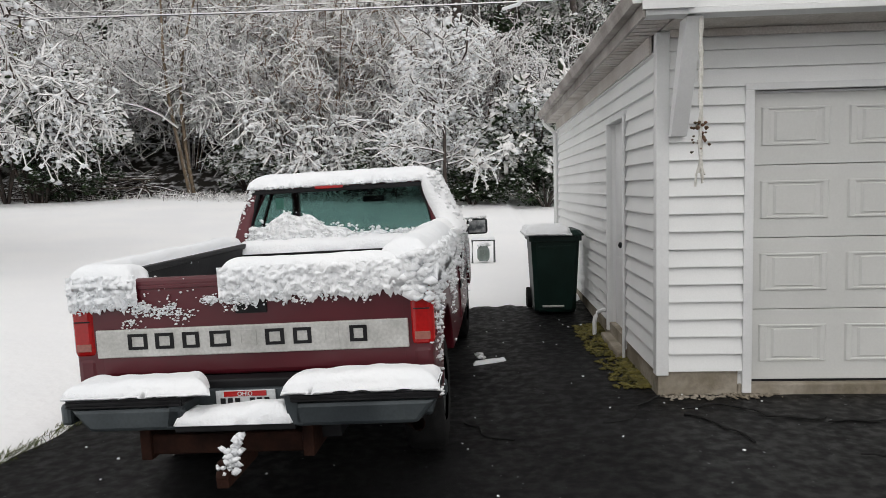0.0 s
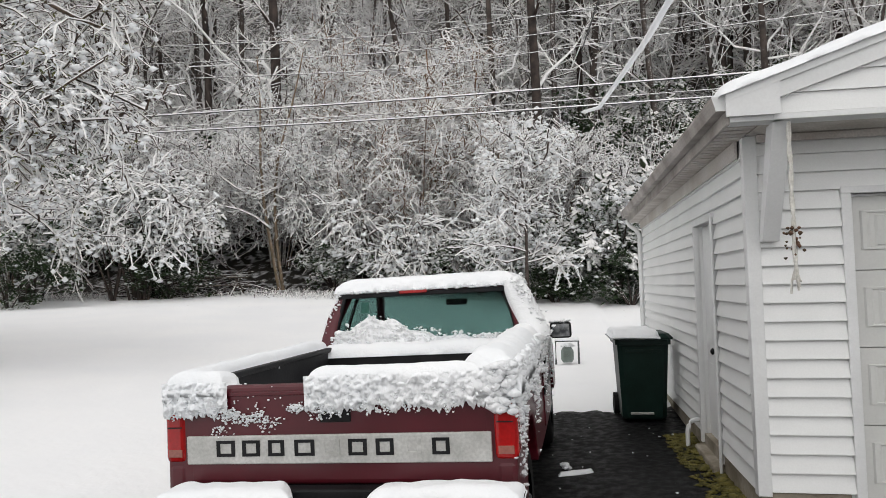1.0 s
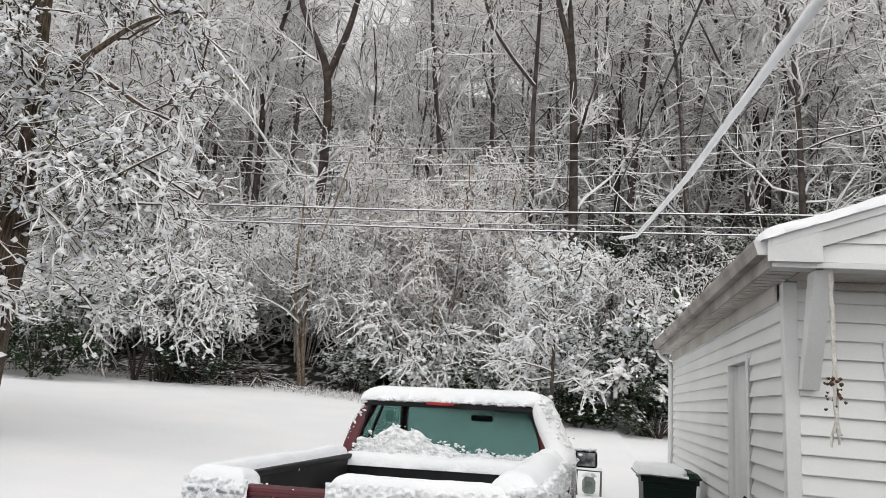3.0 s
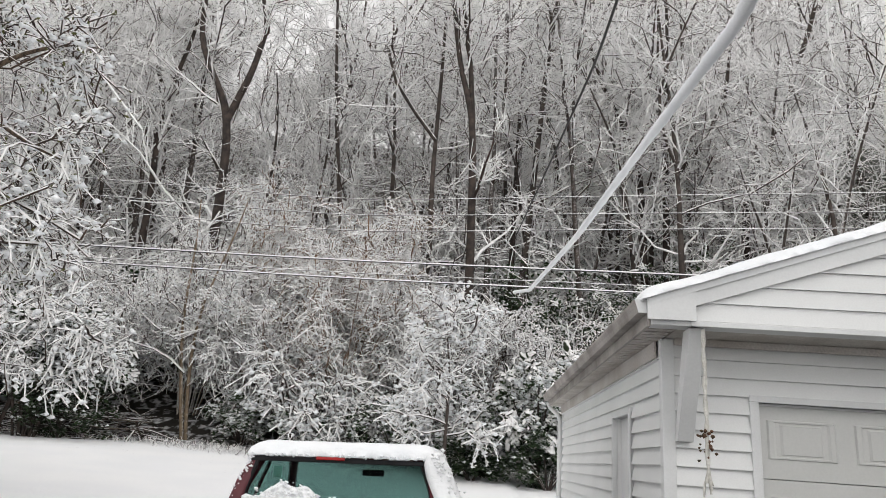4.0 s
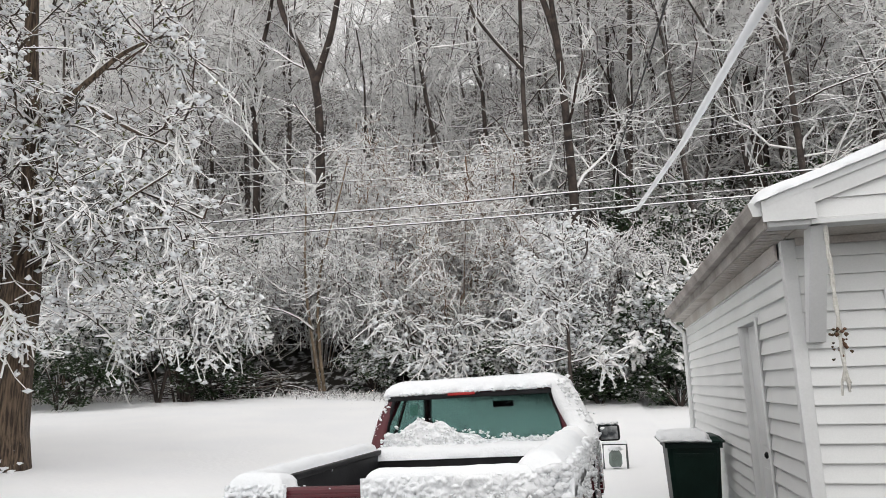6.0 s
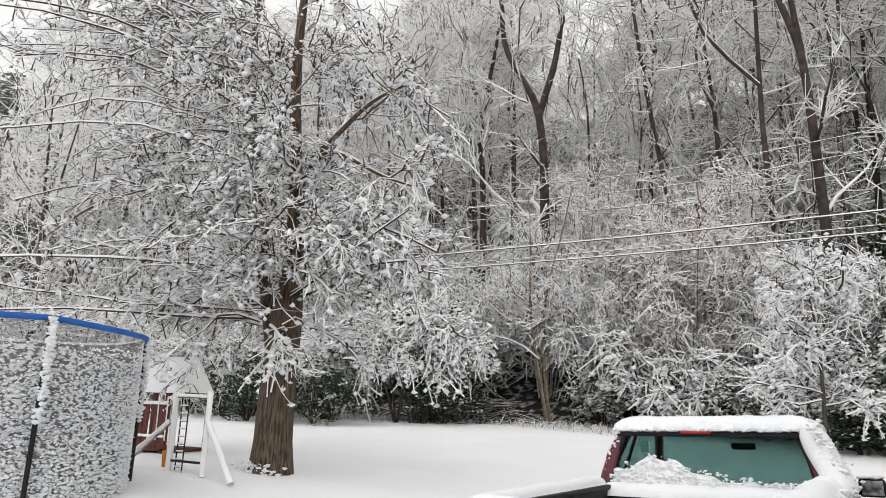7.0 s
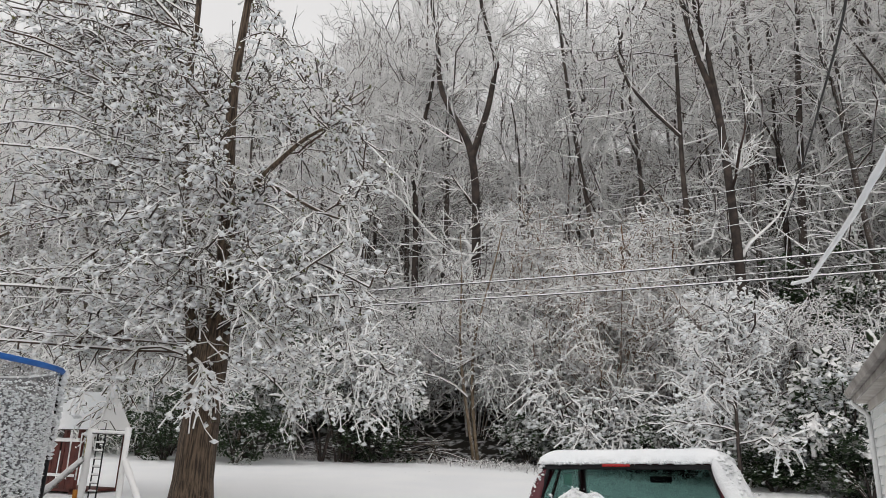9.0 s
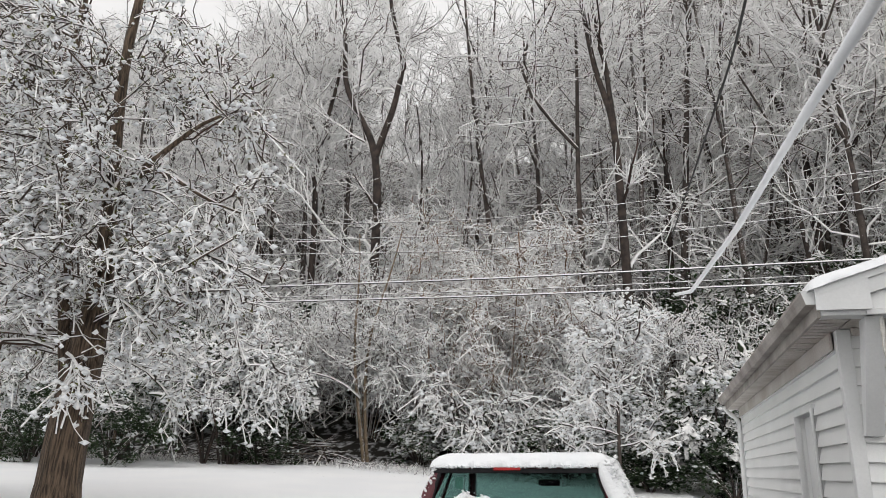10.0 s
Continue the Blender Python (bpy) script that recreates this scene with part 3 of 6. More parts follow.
# roof: gable overhangs the front by half a metre on brackets
EX, EZ, RX, RZ, FY, BY = -0.22, 2.88, W / 2, 4.02, -0.50, D + 0.28
sl = (RZ - EZ) / (RX - EX)
for s in (1, -1):
    o = [(EX, EZ), (RX, RZ), (RX, RZ - 0.09), (EX, EZ - 0.09)]
    o = o if s > 0 else [(W - a, b) for a, b in o]
    part("roof", prism(o, "y", FY - 0.02, BY), SHINGLE, garage, "dark shingle roof deck")
    f = [(EX, EZ - 0.005), (RX, RZ - 0.005), (RX, RZ - 0.16), (EX, EZ - 0.14)]
    f = f if s > 0 else [(W - a, b) for a, b in f]
    part("rake_board", prism(f, "y", FY - 0.045, FY - 0.022), TRIM, garage)
    f2 = [(EX, EZ + 0.0), (RX, RZ + 0.0), (RX, RZ - 0.045), (EX, EZ - 0.045)]
    f2 = f2 if s > 0 else [(W - a, b) for a, b in f2]
    part("drip_edge", prism(f2, "y", FY - 0.062, FY - 0.046), TRIM, garage)
    xa, xb = (EX - 0.06, RX) if s > 0 else (W - EX + 0.06, W - RX)
    snow_pad("roof_snow", ((xa, FY - 0.09, EZ - 0.015), (xb, FY - 0.09, RZ + 0.002), (xb, BY, RZ + 0.002), (xa, BY, EZ - 0.015)), 0.085, "even layer of snow on the roof", garage, 90, 60, 0.22)
# boxed rake return at the eave
part("rake_return", prism([(EX - 0.02, EZ - 0.005), (EX + 0.30, EZ + 0.08), (EX + 0.30, EZ - 0.145), (EX - 0.02, EZ - 0.145)], "y", FY - 0.060, FY - 0.040), TRIM, garage)
# gable wall and its boards
part("gable_wall", prism([(EX + 0.25, 2.74), (W - EX - 0.25, 2.74), (W - EX - 0.3, 2.86), (RX, RZ - 0.08), (EX + 0.3, 2.86)], "y", FY + 0.001, FY + 0.1), SIDING, garage)
z, k = 2.745, 0
while z < RZ - 0.2:
    x0 = max(EX + 0.28, RX - (RZ - 0.12 - z) / sl)
    xt = max(EX + 0.28, RX - (RZ - 0.12 - z - STEP) / sl)
    bm = bmesh.new()
    y0 = FY
    pts = [(x0, y0 - 0.020, z), (W - x0, y0 - 0.020, z), (W - xt, y0 - 0.003, z + STEP - 0.003), (xt, y0 - 0.003, z + STEP - 0.003)]
    back = [(a, y0, c) for a, _, c in pts]
    f, g = [bm.verts.new(p) for p in pts], [bm.verts.new(p) for p in back]
    bm.faces.new(f)
    bm.faces.new(g[::-1])
    for i in range(4):
        bm.faces.new((f[i], g[i], g[(i + 1) % 4], f[(i + 1) % 4]))
    part("siding_board", bm, SIDING, garage)
    z += STEP
gbox("gable_beam", EX + 0.27, W - EX - 0.27, FY - 0.03, FY + 0.12, 2.705, 2.742, TRIM, 0.004, "white lower edge of the gable with flaking paint")
gbox("front_soffit", 0.0, W, FY + 0.12, -0.002, 2.71, 2.735, SOFFIT, 0, "stained soffit over the door")
gbox("frieze_board", 0.062, W - 0.1, -0.05, -0.032, 2.655, 2.708, FRIEZE, 0.003)
gbox("frieze_board", -0.05, -0.032, 0.1, D, 2.575, 2.698, FRIEZE, 0.003)
gbox("eave_return", EX + 0.012, 0.10, FY - 0.02, FY + 0.12, 2.705, 2.78, TRIM, 0.003)
# vented soffit slats along the eave; a black sheet behind colours in the slots' shade
gbox("soffit_slot_shade", EX + 0.012, -0.022, FY + 0.12, BY, 2.722, 2.735, BLACK)
for i in range(62):
    y0 = FY + 0.12 + i * (BY - FY - 0.14) / 62
    gbox("soffit_slat", EX + 0.012, -0.022, y0, y0 + 0.086, 2.700, 2.715, SOFFIT, 0.003)
gbox("fascia", EX - 0.012, EX + 0.010, FY, BY, 2.695, 2.86, GUTTER, 0.003)
g = [(-0.100, EZ - 0.008), (-0.100, EZ - 0.03), (-0.085, EZ - 0.06), (-0.075, EZ - 0.10), (-0.014, EZ - 0.10), (-0.014, EZ - 0.008), (-0.020, EZ - 0.008), (-0.020, EZ - 0.09), (-0.069, EZ - 0.09), (-0.092, EZ - 0.03)]
part("gutter", prism([(EX + a_, b_) for a_, b_ in g], "y", FY - 0.02, BY), GUTTER, garage, "dirty white rain gutter")
part("gutter_end", prism([(EX - 0.100, EZ - 0.008), (EX - 0.085, EZ - 0.06), (EX - 0.075, EZ - 0.10), (EX - 0.014, EZ - 0.10), (EX - 0.014, EZ - 0.008)], "y", FY - 0.026, FY - 0.021), TRIM, garage)
tube("downspout", smooth_line([(EX - 0.02, D + 0.1, EZ - 0.14), (EX - 0.02, D + 0.1, EZ - 0.2), (-0.06, D - 0.02, EZ - 0.36), (-0.06, D - 0.02, EZ - 0.5)], 10), 0.035, TRIM, garage, "white downspout")
tube("downspout", [(-0.06, D - 0.02, 2.4), (-0.06, D - 0.02, 0.3)], 0.036, TRIM, garage)
# slanted bracket under the overhang
part("bracket", prism([(FY + 0.03, 2.705), (FY + 0.19, 2.705), (-0.022, 1.97), (-0.10, 1.97)], "x", 0.055, 0.165, 0.004), TRIM, garage, "slanted white boxed bracket")
tube("standpipe", smooth_line([(-0.02, 2.15, 0.36), (-0.10, 2.12, 0.36), (-0.14, 2.1, 0.28), (-0.14, 2.08, 0.07)], 12), 0.022, TRIM, garage, "small white bent pipe")
tube("conduit", [(-0.045, SY0 - 0.075, 0.1), (-0.045, SY0 - 0.075, 1.2), (-0.045, SY0 - 0.075, SZ1 + 0.02)], 0.014, TRIM, garage)
pts = rng.uniform((-0.30, 0.2), (-0.02, 2.6), (500, 2))
wx, wy = 1.45 + pts[:, 0], 5.4 + pts[:, 1]
v, q = blobs(np.c_[wx, wy, ground_z(wx, wy) + 0.01], rng.uniform(0.012, 0.045, 500) * (1 + 2.0 * (pts[:, 0] > -0.12) * 0.5), rng, 0.35)
tagged(under("moss", mesh_of("moss", v, q, MOSS)), "yellow-green moss along the garage foundation", "moss", kind="stuff")
n_ = 140
px = 1.5 + rng.uniform(-0.1, 0.75, n_)
py = 5.33 + rng.normal(0, 0.03, n_)
v, q = blobs(np.c_[px, py, ground_z(px, py) + 0.006], rng.uniform(0.008, 0.028, n_), rng, 0.5)
tagged(under("asphalt_crumbs", mesh_of("asphalt_crumbs", v, q, CONCRETE)), "broken asphalt crumbs at the garage footing", "rubble", kind="stuff")

# dried garland hanging from the overhang
hang = empty("hanging_ornament", (1.54, 4.93, 2.70), "frayed white ribbon and dried leaves on the overhang", "ornament")
HANG = plain("dried_leaves", (0.05, 0.04, 0.02), (0.20, 0.10, 0.06), 20, 0.8)
RIB = plain("pale_ribbon", (0.62, 0.60, 0.55), (0.78, 0.77, 0.72), 10, 0.8)
for k in range(2):
    s = [(0.010 * math.sin(5 * i + k * 2.5), 0.01 * math.cos(4 * i + k), -i * 0.062) for i in range(17)]
    tube("ribbon", smooth_line(s, 34), 0.010, RIB, hang, sides=5)
c = np.c_[rng.normal(0, 0.022, 26), rng.normal(0, 0.02, 26), rng.uniform(-0.86, -0.66, 26)]
v, q = blobs(c, rng.uniform(0.006, 0.018, 26), rng, 1.0)
tagged(under("dried_flower", mesh_of("dried_flower", v, q, HANG), hang, "brown dried flower head"), kind="stuff")
for k in range(5):
    a = rng.uniform(-0.03, 0.03, 2)
    tube("frayed_end", [(0, 0, -0.92), (a[0] * 0.7, a[1], -1.0), (a[0], a[1], -1.08 + 0.02 * k)], 0.008, RIB, hang, sides=4)

# ---- pickup truck ----
truck = empty("pickup_truck", (-1.035, 3.72, 0.0), "dark red pickup truck half covered with fresh snow", "pickup truck")
truck.rotation_euler = (0, radians(-1.8), radians(-2.3))
truck.scale = (0.955, 1, 1)
TRUCK = pose(-1.035, 3.72, 0, 0, -1.8, -2.3) @ Matrix.Diagonal((0.955, 1, 1, 1))


def tpart(name, bm, mat, label="", parent=None, smooth=False):
    return part(name, bm, mat, parent or truck, label, smooth)


gate = tpart("tailgate", box(-0.836, 0.836, 0.0, 0.07, 0.745, 1.25, 0.028, seg=3), RED, "dark red tailgate")
tpart("tailgate_crease", box(-0.82, 0.82, -0.006, 0.004, 1.195, 1.215, 0.004), RED, parent=gate)
tpart("trim_panel", box(-0.832, 0.832, -0.018, 0.002, 0.855, 0.998, 0.006), PANEL, "scratched silver trim panel", gate)
for i, w in enumerate((0.105, 0.10, 0.09, 0.11, 0.10, 0.10, 0.095, 0.09, 0.09)):
    x = -0.655 + i * 0.148
    m_ = BLACK if i not in (4, 7) else PANEL
    bm = bmesh.new()
    for a_, b_, c_, d_ in ((x, x + w, 0.895, 0.910), (x, x + w, 0.960, 0.975), (x, x + 0.02, 0.910, 0.960), (x + w - 0.02, x + w, 0.910, 0.960)):
        box(a_, b_, -0.0225, -0.017, c_, d_, 0, bm)
    tpart("badge_bar", bm, m_, parent=gate)
tpart("latch_recess", box(-0.07, 0.10, -0.010, 0.01, 1.055, 1.13, 0.006), BLACK, "black tailgate latch", gate)
for s in (-1, 1):
    # bed side with wheel arch, rail on top
    o = [(0.0, 0.62), (0.30, 0.50)] + [(0.95 + 0.47 * math.cos(a), 0.42 + 0.47 * math.sin(a)) for a in np.linspace(math.pi - 0.2, 0.2, 14)] + [(2.06, 0.48), (2.06, 1.24), (0.0, 1.24)]
    x0, x1 = (0.80, 0.955) if s > 0 else (-0.955, -0.80)
    side = tpart("bed_side", prism(o, "x", x0, x1, 0.012), RED, "dark red bed side")
    xr = (0.76, 0.93) if s > 0 else (-0.93, -0.76)
    tpart("bed_rail", box(xr[0], xr[1], 0.02, 2.06, 1.238, 1.275, 0.012), BLACK, "black bed rail cap")
    # tail lamp wraps the corner
    xa, xb = (0.842, 0.966) if s > 0 else (-0.966, -0.842)
    lamp = tpart("tail_lamp", box(xa, xb, -0.012, 0.14, 0.86, 1.21, 0.03, seg=3), LAMP_RED, "red tail lamp")
    tpart("reversing_lens", box(xa + 0.022, xb - 0.022, -0.0145, 0.0, 0.89, 0.93, 0.003), LAMP_PALE, parent=lamp)
    tpart("lens_rib", box(xa + 0.02, xb - 0.02, -0.0145, 0.0, 1.04, 1.046), BLACK, parent=lamp)
    xa, xb = (0.842, 0.958) if s > 0 else (-0.958, -0.842)
    tpart("bed_corner", box(xa, xb, -0.004, 0.14, 0.62, 0.862, 0.03, seg=3), RED)
    tpart("bed_corner", box(xa, xb, -0.002, 0.14, 1.208, 1.262, 0.025, seg=3), RED)
    # wheels
    for y in (0.95, 4.28):
        xc = 0.80 * s
        wheel = tpart("wheel", bmesh.new(), RUBBER)
        prof = [(-0.12, 0.20), (-0.125, 0.30), (-0.11, 0.36), (-0.06, 0.375), (0.06, 0.375), (0.11, 0.36), (0.125, 0.30), (0.12, 0.20)]
        bm = bmesh.new()
        rings = [[bm.verts.new((xc + a, y + r * math.cos(t), 0.375 + r * math.sin(t))) for t in np.linspace(0, 2 * math.pi, 32, endpoint=False)] for a, r in prof]
        for r0, r1 in zip(rings, rings[1:]):
            for j in range(32):
                bm.faces.new((r0[j], r0[(j + 1) % 32], r1[(j + 1) % 32], r1[j]))
        tpart("tyre", bm, RUBBER, "black tyre", wheel, True)
        bm = bmesh.new()
        bmesh.ops.create_cone(bm, cap_ends=True, segments=24, radius1=0.2, radius2=0.2, depth=0.2, matrix=Matrix.Translation((xc, y, 0.375)) @ Matrix.Rotation(math.pi / 2, 4, "Y"))
        tpart("rim", bm, STEEL, "steel rim", wheel)
        tpart("hub", box(xc - 0.13, xc + 0.13, y - 0.05, y + 0.05, 0.325, 0.425, 0.02), CHROME, parent=wheel)
    # cab side with door
    xs = (0.86, 0.945) if s > 0 else (-0.945, -0.86)
    o = [(2.10, 0.45), (3.75, 0.45)] + [(4.28 + 0.47 * math.cos(a), 0.42 + 0.47 * math.sin(a)) for a in np.linspace(math.pi - 0.2, 0.2, 12)] + [(5.2, 0.5), (5.2, 0.98), (3.9, 1.12), (2.10, 1.22)]
    tpart("cab_side", prism(o, "x", xs[0], xs[1], 0.012), RED, "dark red cab side")
    xd = (0.944, 0.957) if s > 0 else (-0.957, -0.944)
    door = tpart("cab_door", prism([(2.55, 0.52), (3.70, 0.52), (3.70, 1.12), (2.55, 1.19)], "x", xd[0], xd[1], 0.003), RED)
    tpart("door_handle", box(xd[0], xd[1] + 0.02 * s, 2.62, 2.78, 1.02, 1.06, 0.004), BLACK, parent=door)
    tpart("side_moulding", box(min(xd[1], xd[1] + 0.01 * s), max(xd[1], xd[1] + 0.01 * s), 2.5, 3.75, 0.78, 0.84, 0.003), BLACK, parent=door)
    # pillars and side glass
    tube("rear_pillar", [(0.87 * s, 2.16, 1.20), (0.80 * s, 2.22, 1.48), (0.71 * s, 2.30, 1.68)], [0.075, 0.065, 0.06], RED, truck, sides=8)
    tube("front_pillar", [(0.88 * s, 3.95, 1.14), (0.78 * s, 3.55, 1.50), (0.70 * s, 3.30, 1.69)], [0.05, 0.045, 0.045], RED, truck, sides=8)
    tube("middle_pillar", [(0.90 * s, 2.62, 1.20), (0.72 * s, 2.66, 1.69)], [0.018, 0.018], RED, truck, sides=6)
    bm = bmesh.new()
    bm.faces.new([bm.verts.new(p) for p in ((0.89 * s, 2.2, 1.2), (0.89 * s, 3.9, 1.15), (0.71 * s, 3.32, 1.68), (0.71 * s, 2.3, 1.68))])
    r = bmesh.ops.extrude_face_region(bm, geom=list(bm.faces))
    for vv in r["geom"]:
        if isinstance(vv, bmesh.types.BMVert):
            vv.co.x += 0.006 * s
    tpart("side_glass", bm, GLASS, "side window glass").visible_shadow = False
    # towing mirror
    mir = tpart("door_mirror", box(*sorted((1.00 * s, 1.21 * s)), 3.42, 3.52, 1.17, 1.32, 0.03, seg=3), BLACK, "black door mirror with snow on its glass")
    tpart("mirror_glass", box(*sorted((1.02 * s, 1.19 * s)), 3.412, 3.421, 1.185, 1.305, 0.003), MIRROR, "snow-flecked mirror glass", mir)
    tube("mirror_arm", [(0.93 * s, 3.52, 1.20), (1.03 * s, 3.49, 1.21)], 0.022, BLACK, mir)
tpart("bed_floor", box(-0.80, 0.80, 0.07, 2.06, 0.70, 0.74), BLACK, "black bed liner floor")
tpart("bed_front", box(-0.80, 0.80, 2.0, 2.06, 0.74, 1.20, 0.008), BLACK, "black bed front wall")
for s in (-1, 1):
    tpart("bed_liner", box(*sorted((0.785 * s, 0.80 * s)), 0.08, 2.0, 0.74, 1.24), BLACK)
tpart("cab_back", box(-0.87, 0.87, 2.10, 2.16, 0.48, 1.24, 0.02), RED)
tpart("cab_floor", box(-0.86, 0.86, 2.16, 3.95, 0.46, 0.52), BLACK)
tpart("firewall", box(-0.86, 0.86, 3.85, 3.95, 0.52, 1.10), BLACK)
tpart("dashboard", box(-0.85, 0.85, 3.55, 3.86, 0.9, 1.13, 0.04), BLACK, "dark dashboard")
for x0, x1 in ((-0.72, -0.08), (0.08, 0.72)):
    seat = tpart("seat", box(x0, x1, 2.75, 3.25, 0.6, 0.78, 0.05), STEEL, "grey cloth seat")
    tpart("seat_back", box(x0, x1, 2.66, 2.80, 0.74, 1.24, 0.06), STEEL, parent=seat)
tpart("rear_mirror", box(-0.02, 0.20, 3.30, 3.33, 1.54, 1.60, 0.015), BLACK, "rear-view mirror")
tpart("roof", box(-0.74, 0.74, 2.26, 3.36, 1.67, 1.745, 0.035, seg=3), RED, "dark red cab roof", smooth=False)
tpart("third_brake_lamp", box(-0.20, 0.04, 2.190, 2.262, 1.676, 1.700, 0.006), LAMP_RED, "red high brake lamp")
tpart("window_frame", box(-0.76, 0.76, 2.215, 2.26, 1.655, 1.69, 0.006), BLACK)
tpart("window_frame", box(-0.85, 0.85, 2.14, 2.18, 1.225, 1.26, 0.006), BLACK)
for s in (-1, 1):
    tube("window_frame", [(0.815 * s, 2.155, 1.25), (0.70 * s, 2.235, 1.67)], 0.018, BLACK, truck, sides=6)
bm = bmesh.new()
bm.faces.new([bm.verts.new(p) for p in ((-0.83, 2.155, 1.24), (0.83, 2.155, 1.24), (0.70, 2.232, 1.67), (-0.70, 2.232, 1.67))])
r = bmesh.ops.extrude_face_region(bm, geom=list(bm.faces))
for vv in r["geom"]:
    if isinstance(vv, bmesh.types.BMVert):
        vv.co.y += 0.006
tpart("rear_window", bm, GLASS, "green-tinted rear window").visible_shadow = False
bm = bmesh.new()
bm.faces.new([bm.verts.new(p) for p in ((-0.84, 3.93, 1.13), (0.84, 3.93, 1.13), (0.68, 3.33, 1.68), (-0.68, 3.33, 1.68))])
r = bmesh.ops.extrude_face_region(bm, geom=list(bm.faces))
for vv in r["geom"]:
    if isinstance(vv, bmesh.types.BMVert):
        vv.co.y += 0.006
tpart("windscreen", bm, GLASS, "windscreen").visible_shadow = False
tpart("hood", box(-0.86, 0.86, 3.96, 5.2, 0.92, 1.06, 0.05, seg=3), RED)
tpart("grille", box(-0.86, 0.86, 5.2, 5.26, 0.55, 1.0, 0.02), BLACK)
tpart("front_bumper", box(-0.93, 0.93, 5.24, 5.40, 0.45, 0.65, 0.03), CHROME)
tube("radio_aerial", [(0.80, 4.05, 1.08), (0.80, 4.03, 1.5), (0.80, 4.0, 1.9)], 0.004, BLACK, truck, "thin whip aerial", 5)
# rear bumper with low step in the middle
for s in (-1, 1):
    x0, x1 = (0.29, 0.99) if s > 0 else (-0.83, -0.25)
    xo = [(x0, 0.68), (x1, 0.68), (x1 - 0.10, 0.565), (x0, 0.565)] if s > 0 else [(x0, 0.68), (x1, 0.68), (x1, 0.565), (x0 + 0.10, 0.565)]
    b_ = tpart("bumper_wing", prism(xo, "y", -0.30, -0.08, 0.022), CHROME, "dented chrome bumper wing")
    tpart("bumper_pad", box(x0 - 0.01, x1 + 0.01, -0.31, -0.07, 0.678, 0.745, 0.018), BLACK, "ribbed black bumper pad", b_)
    for k in range(3):
        tpart("pad_rib", box(x0, x1, -0.318, -0.308, 0.690 + k * 0.018, 0.698 + k * 0.018), BLACK, parent=b_)
    tpart("bumper_side", box(*((0.90, 0.96) if s > 0 else (-0.93, -0.87)), -0.22, 0.15, 0.575, 0.685, 0.02), CHROME)
    tpart("step_cheek", prism([(0.27 * s, 0.575), (0.34 * s, 0.575), (0.31 * s, 0.73), (0.25 * s, 0.73)], "y", -0.30, -0.12, 0.006), CHROME)
tpart("bumper_step", box(-0.30, 0.30, -0.30, -0.08, 0.555, 0.595, 0.008), BLACK, "black bumper step")
tpart("step_back", box(-0.29, 0.29, -0.12, -0.09, 0.59, 0.705, 0.006), CHROME)
plate = tpart("licence_plate", box(-0.155, 0.155, -0.132, -0.122, 0.555, 0.700, 0.003), PLATE, "white licence plate with red band")
tpart("plate_band", box(-0.11, 0.11, -0.136, -0.131, 0.672, 0.697), LAMP_RED, parent=plate)
for i in range(7):
    if i != 3:
        tpart("plate_bar", box(-0.13 + i * 0.038, -0.105 + i * 0.038, -0.136, -0.131, 0.595, 0.664), BLACK, parent=plate)
fnt = bpy.data.curves.new("plate_word", "FONT")
fnt.body, fnt.size, fnt.extrude, fnt.align_x = "OHIO", 0.030, 0.0008, "CENTER"
word = new("plate_word", fnt)
word.parent = plate
word.matrix_basis = pose(0, -0.138, 0.675, 90, 0, 0)
word.data.materials.append(PLATE)
# black block added in place of the shaded gap behind the bumper
tpart("bumper_gap_shade", box(-0.80, 0.80, -0.085, 0.02, 0.62, 0.745, 0.01), BLACK)
tpart("hitch_beam", box(-0.50, 0.30, -0.16, -0.02, 0.40, 0.50, 0.012), RUST, "rusty hitch receiver beam")
tpart("hitch_side", box(-0.55, -0.49, -0.18, 0.1, 0.38, 0.56, 0.01), RUST)
tpart("hitch_side", box(0.29, 0.35, -0.18, 0.1, 0.38, 0.56, 0.01), RUST)
tpart("draw_bar", box(-0.03, 0.03, -0.48, -0.1, 0.36, 0.41, 0.006), RUST, "rusty draw bar")
tube("tow_ball", [(-0.0, -0.45, 0.41), (0, -0.45, 0.43), (0, -0.45, 0.445), (0, -0.45, 0.47), (0, -0.45, 0.485)], [0.04, 0.035, 0.015, 0.03, 0.01], RUST, truck, "rusty tow ball", 12)
tpart("frame_rail", box(-0.45, -0.35, -0.02, 4.8, 0.42, 0.56), BLACK)
tpart("frame_rail", box(0.35, 0.45, -0.02, 4.8, 0.42, 0.56), BLACK)
tpart("rear_axle", box(-0.75, 0.75, 0.88, 1.02, 0.31, 0.43, 0.03), RUST)
tube("exhaust_pipe", [(0.62, 1.3, 0.42), (0.70, 0.3, 0.44), (0.86, -0.02, 0.47)], 0.035, RUST, truck, "rusty exhaust pipe")

# snow that lies on the truck


def on_truck(name, corners, thick, label, **kw):
    return snow_pad(name, [tuple(TRUCK @ Vector(c)) for c in corners], thick, label, **kw)


on_truck("snow_cover", ((-0.79, 2.20, 1.705), (0.81, 2.20, 1.705), (0.79, 3.44, 1.705), (-0.77, 3.44, 1.705)), 0.115, "thick snow on the cab roof", nv=44, nu=80, rough=0.10, droop=0.0, edge=0.17)
on_truck("snow_cover", ((-0.86, 1.98, 1.196), (0.88, 1.98, 1.196), (0.88, 2.17, 1.215), (-0.86, 2.17, 1.215)), 0.085, "snow along the bed front behind the cab")
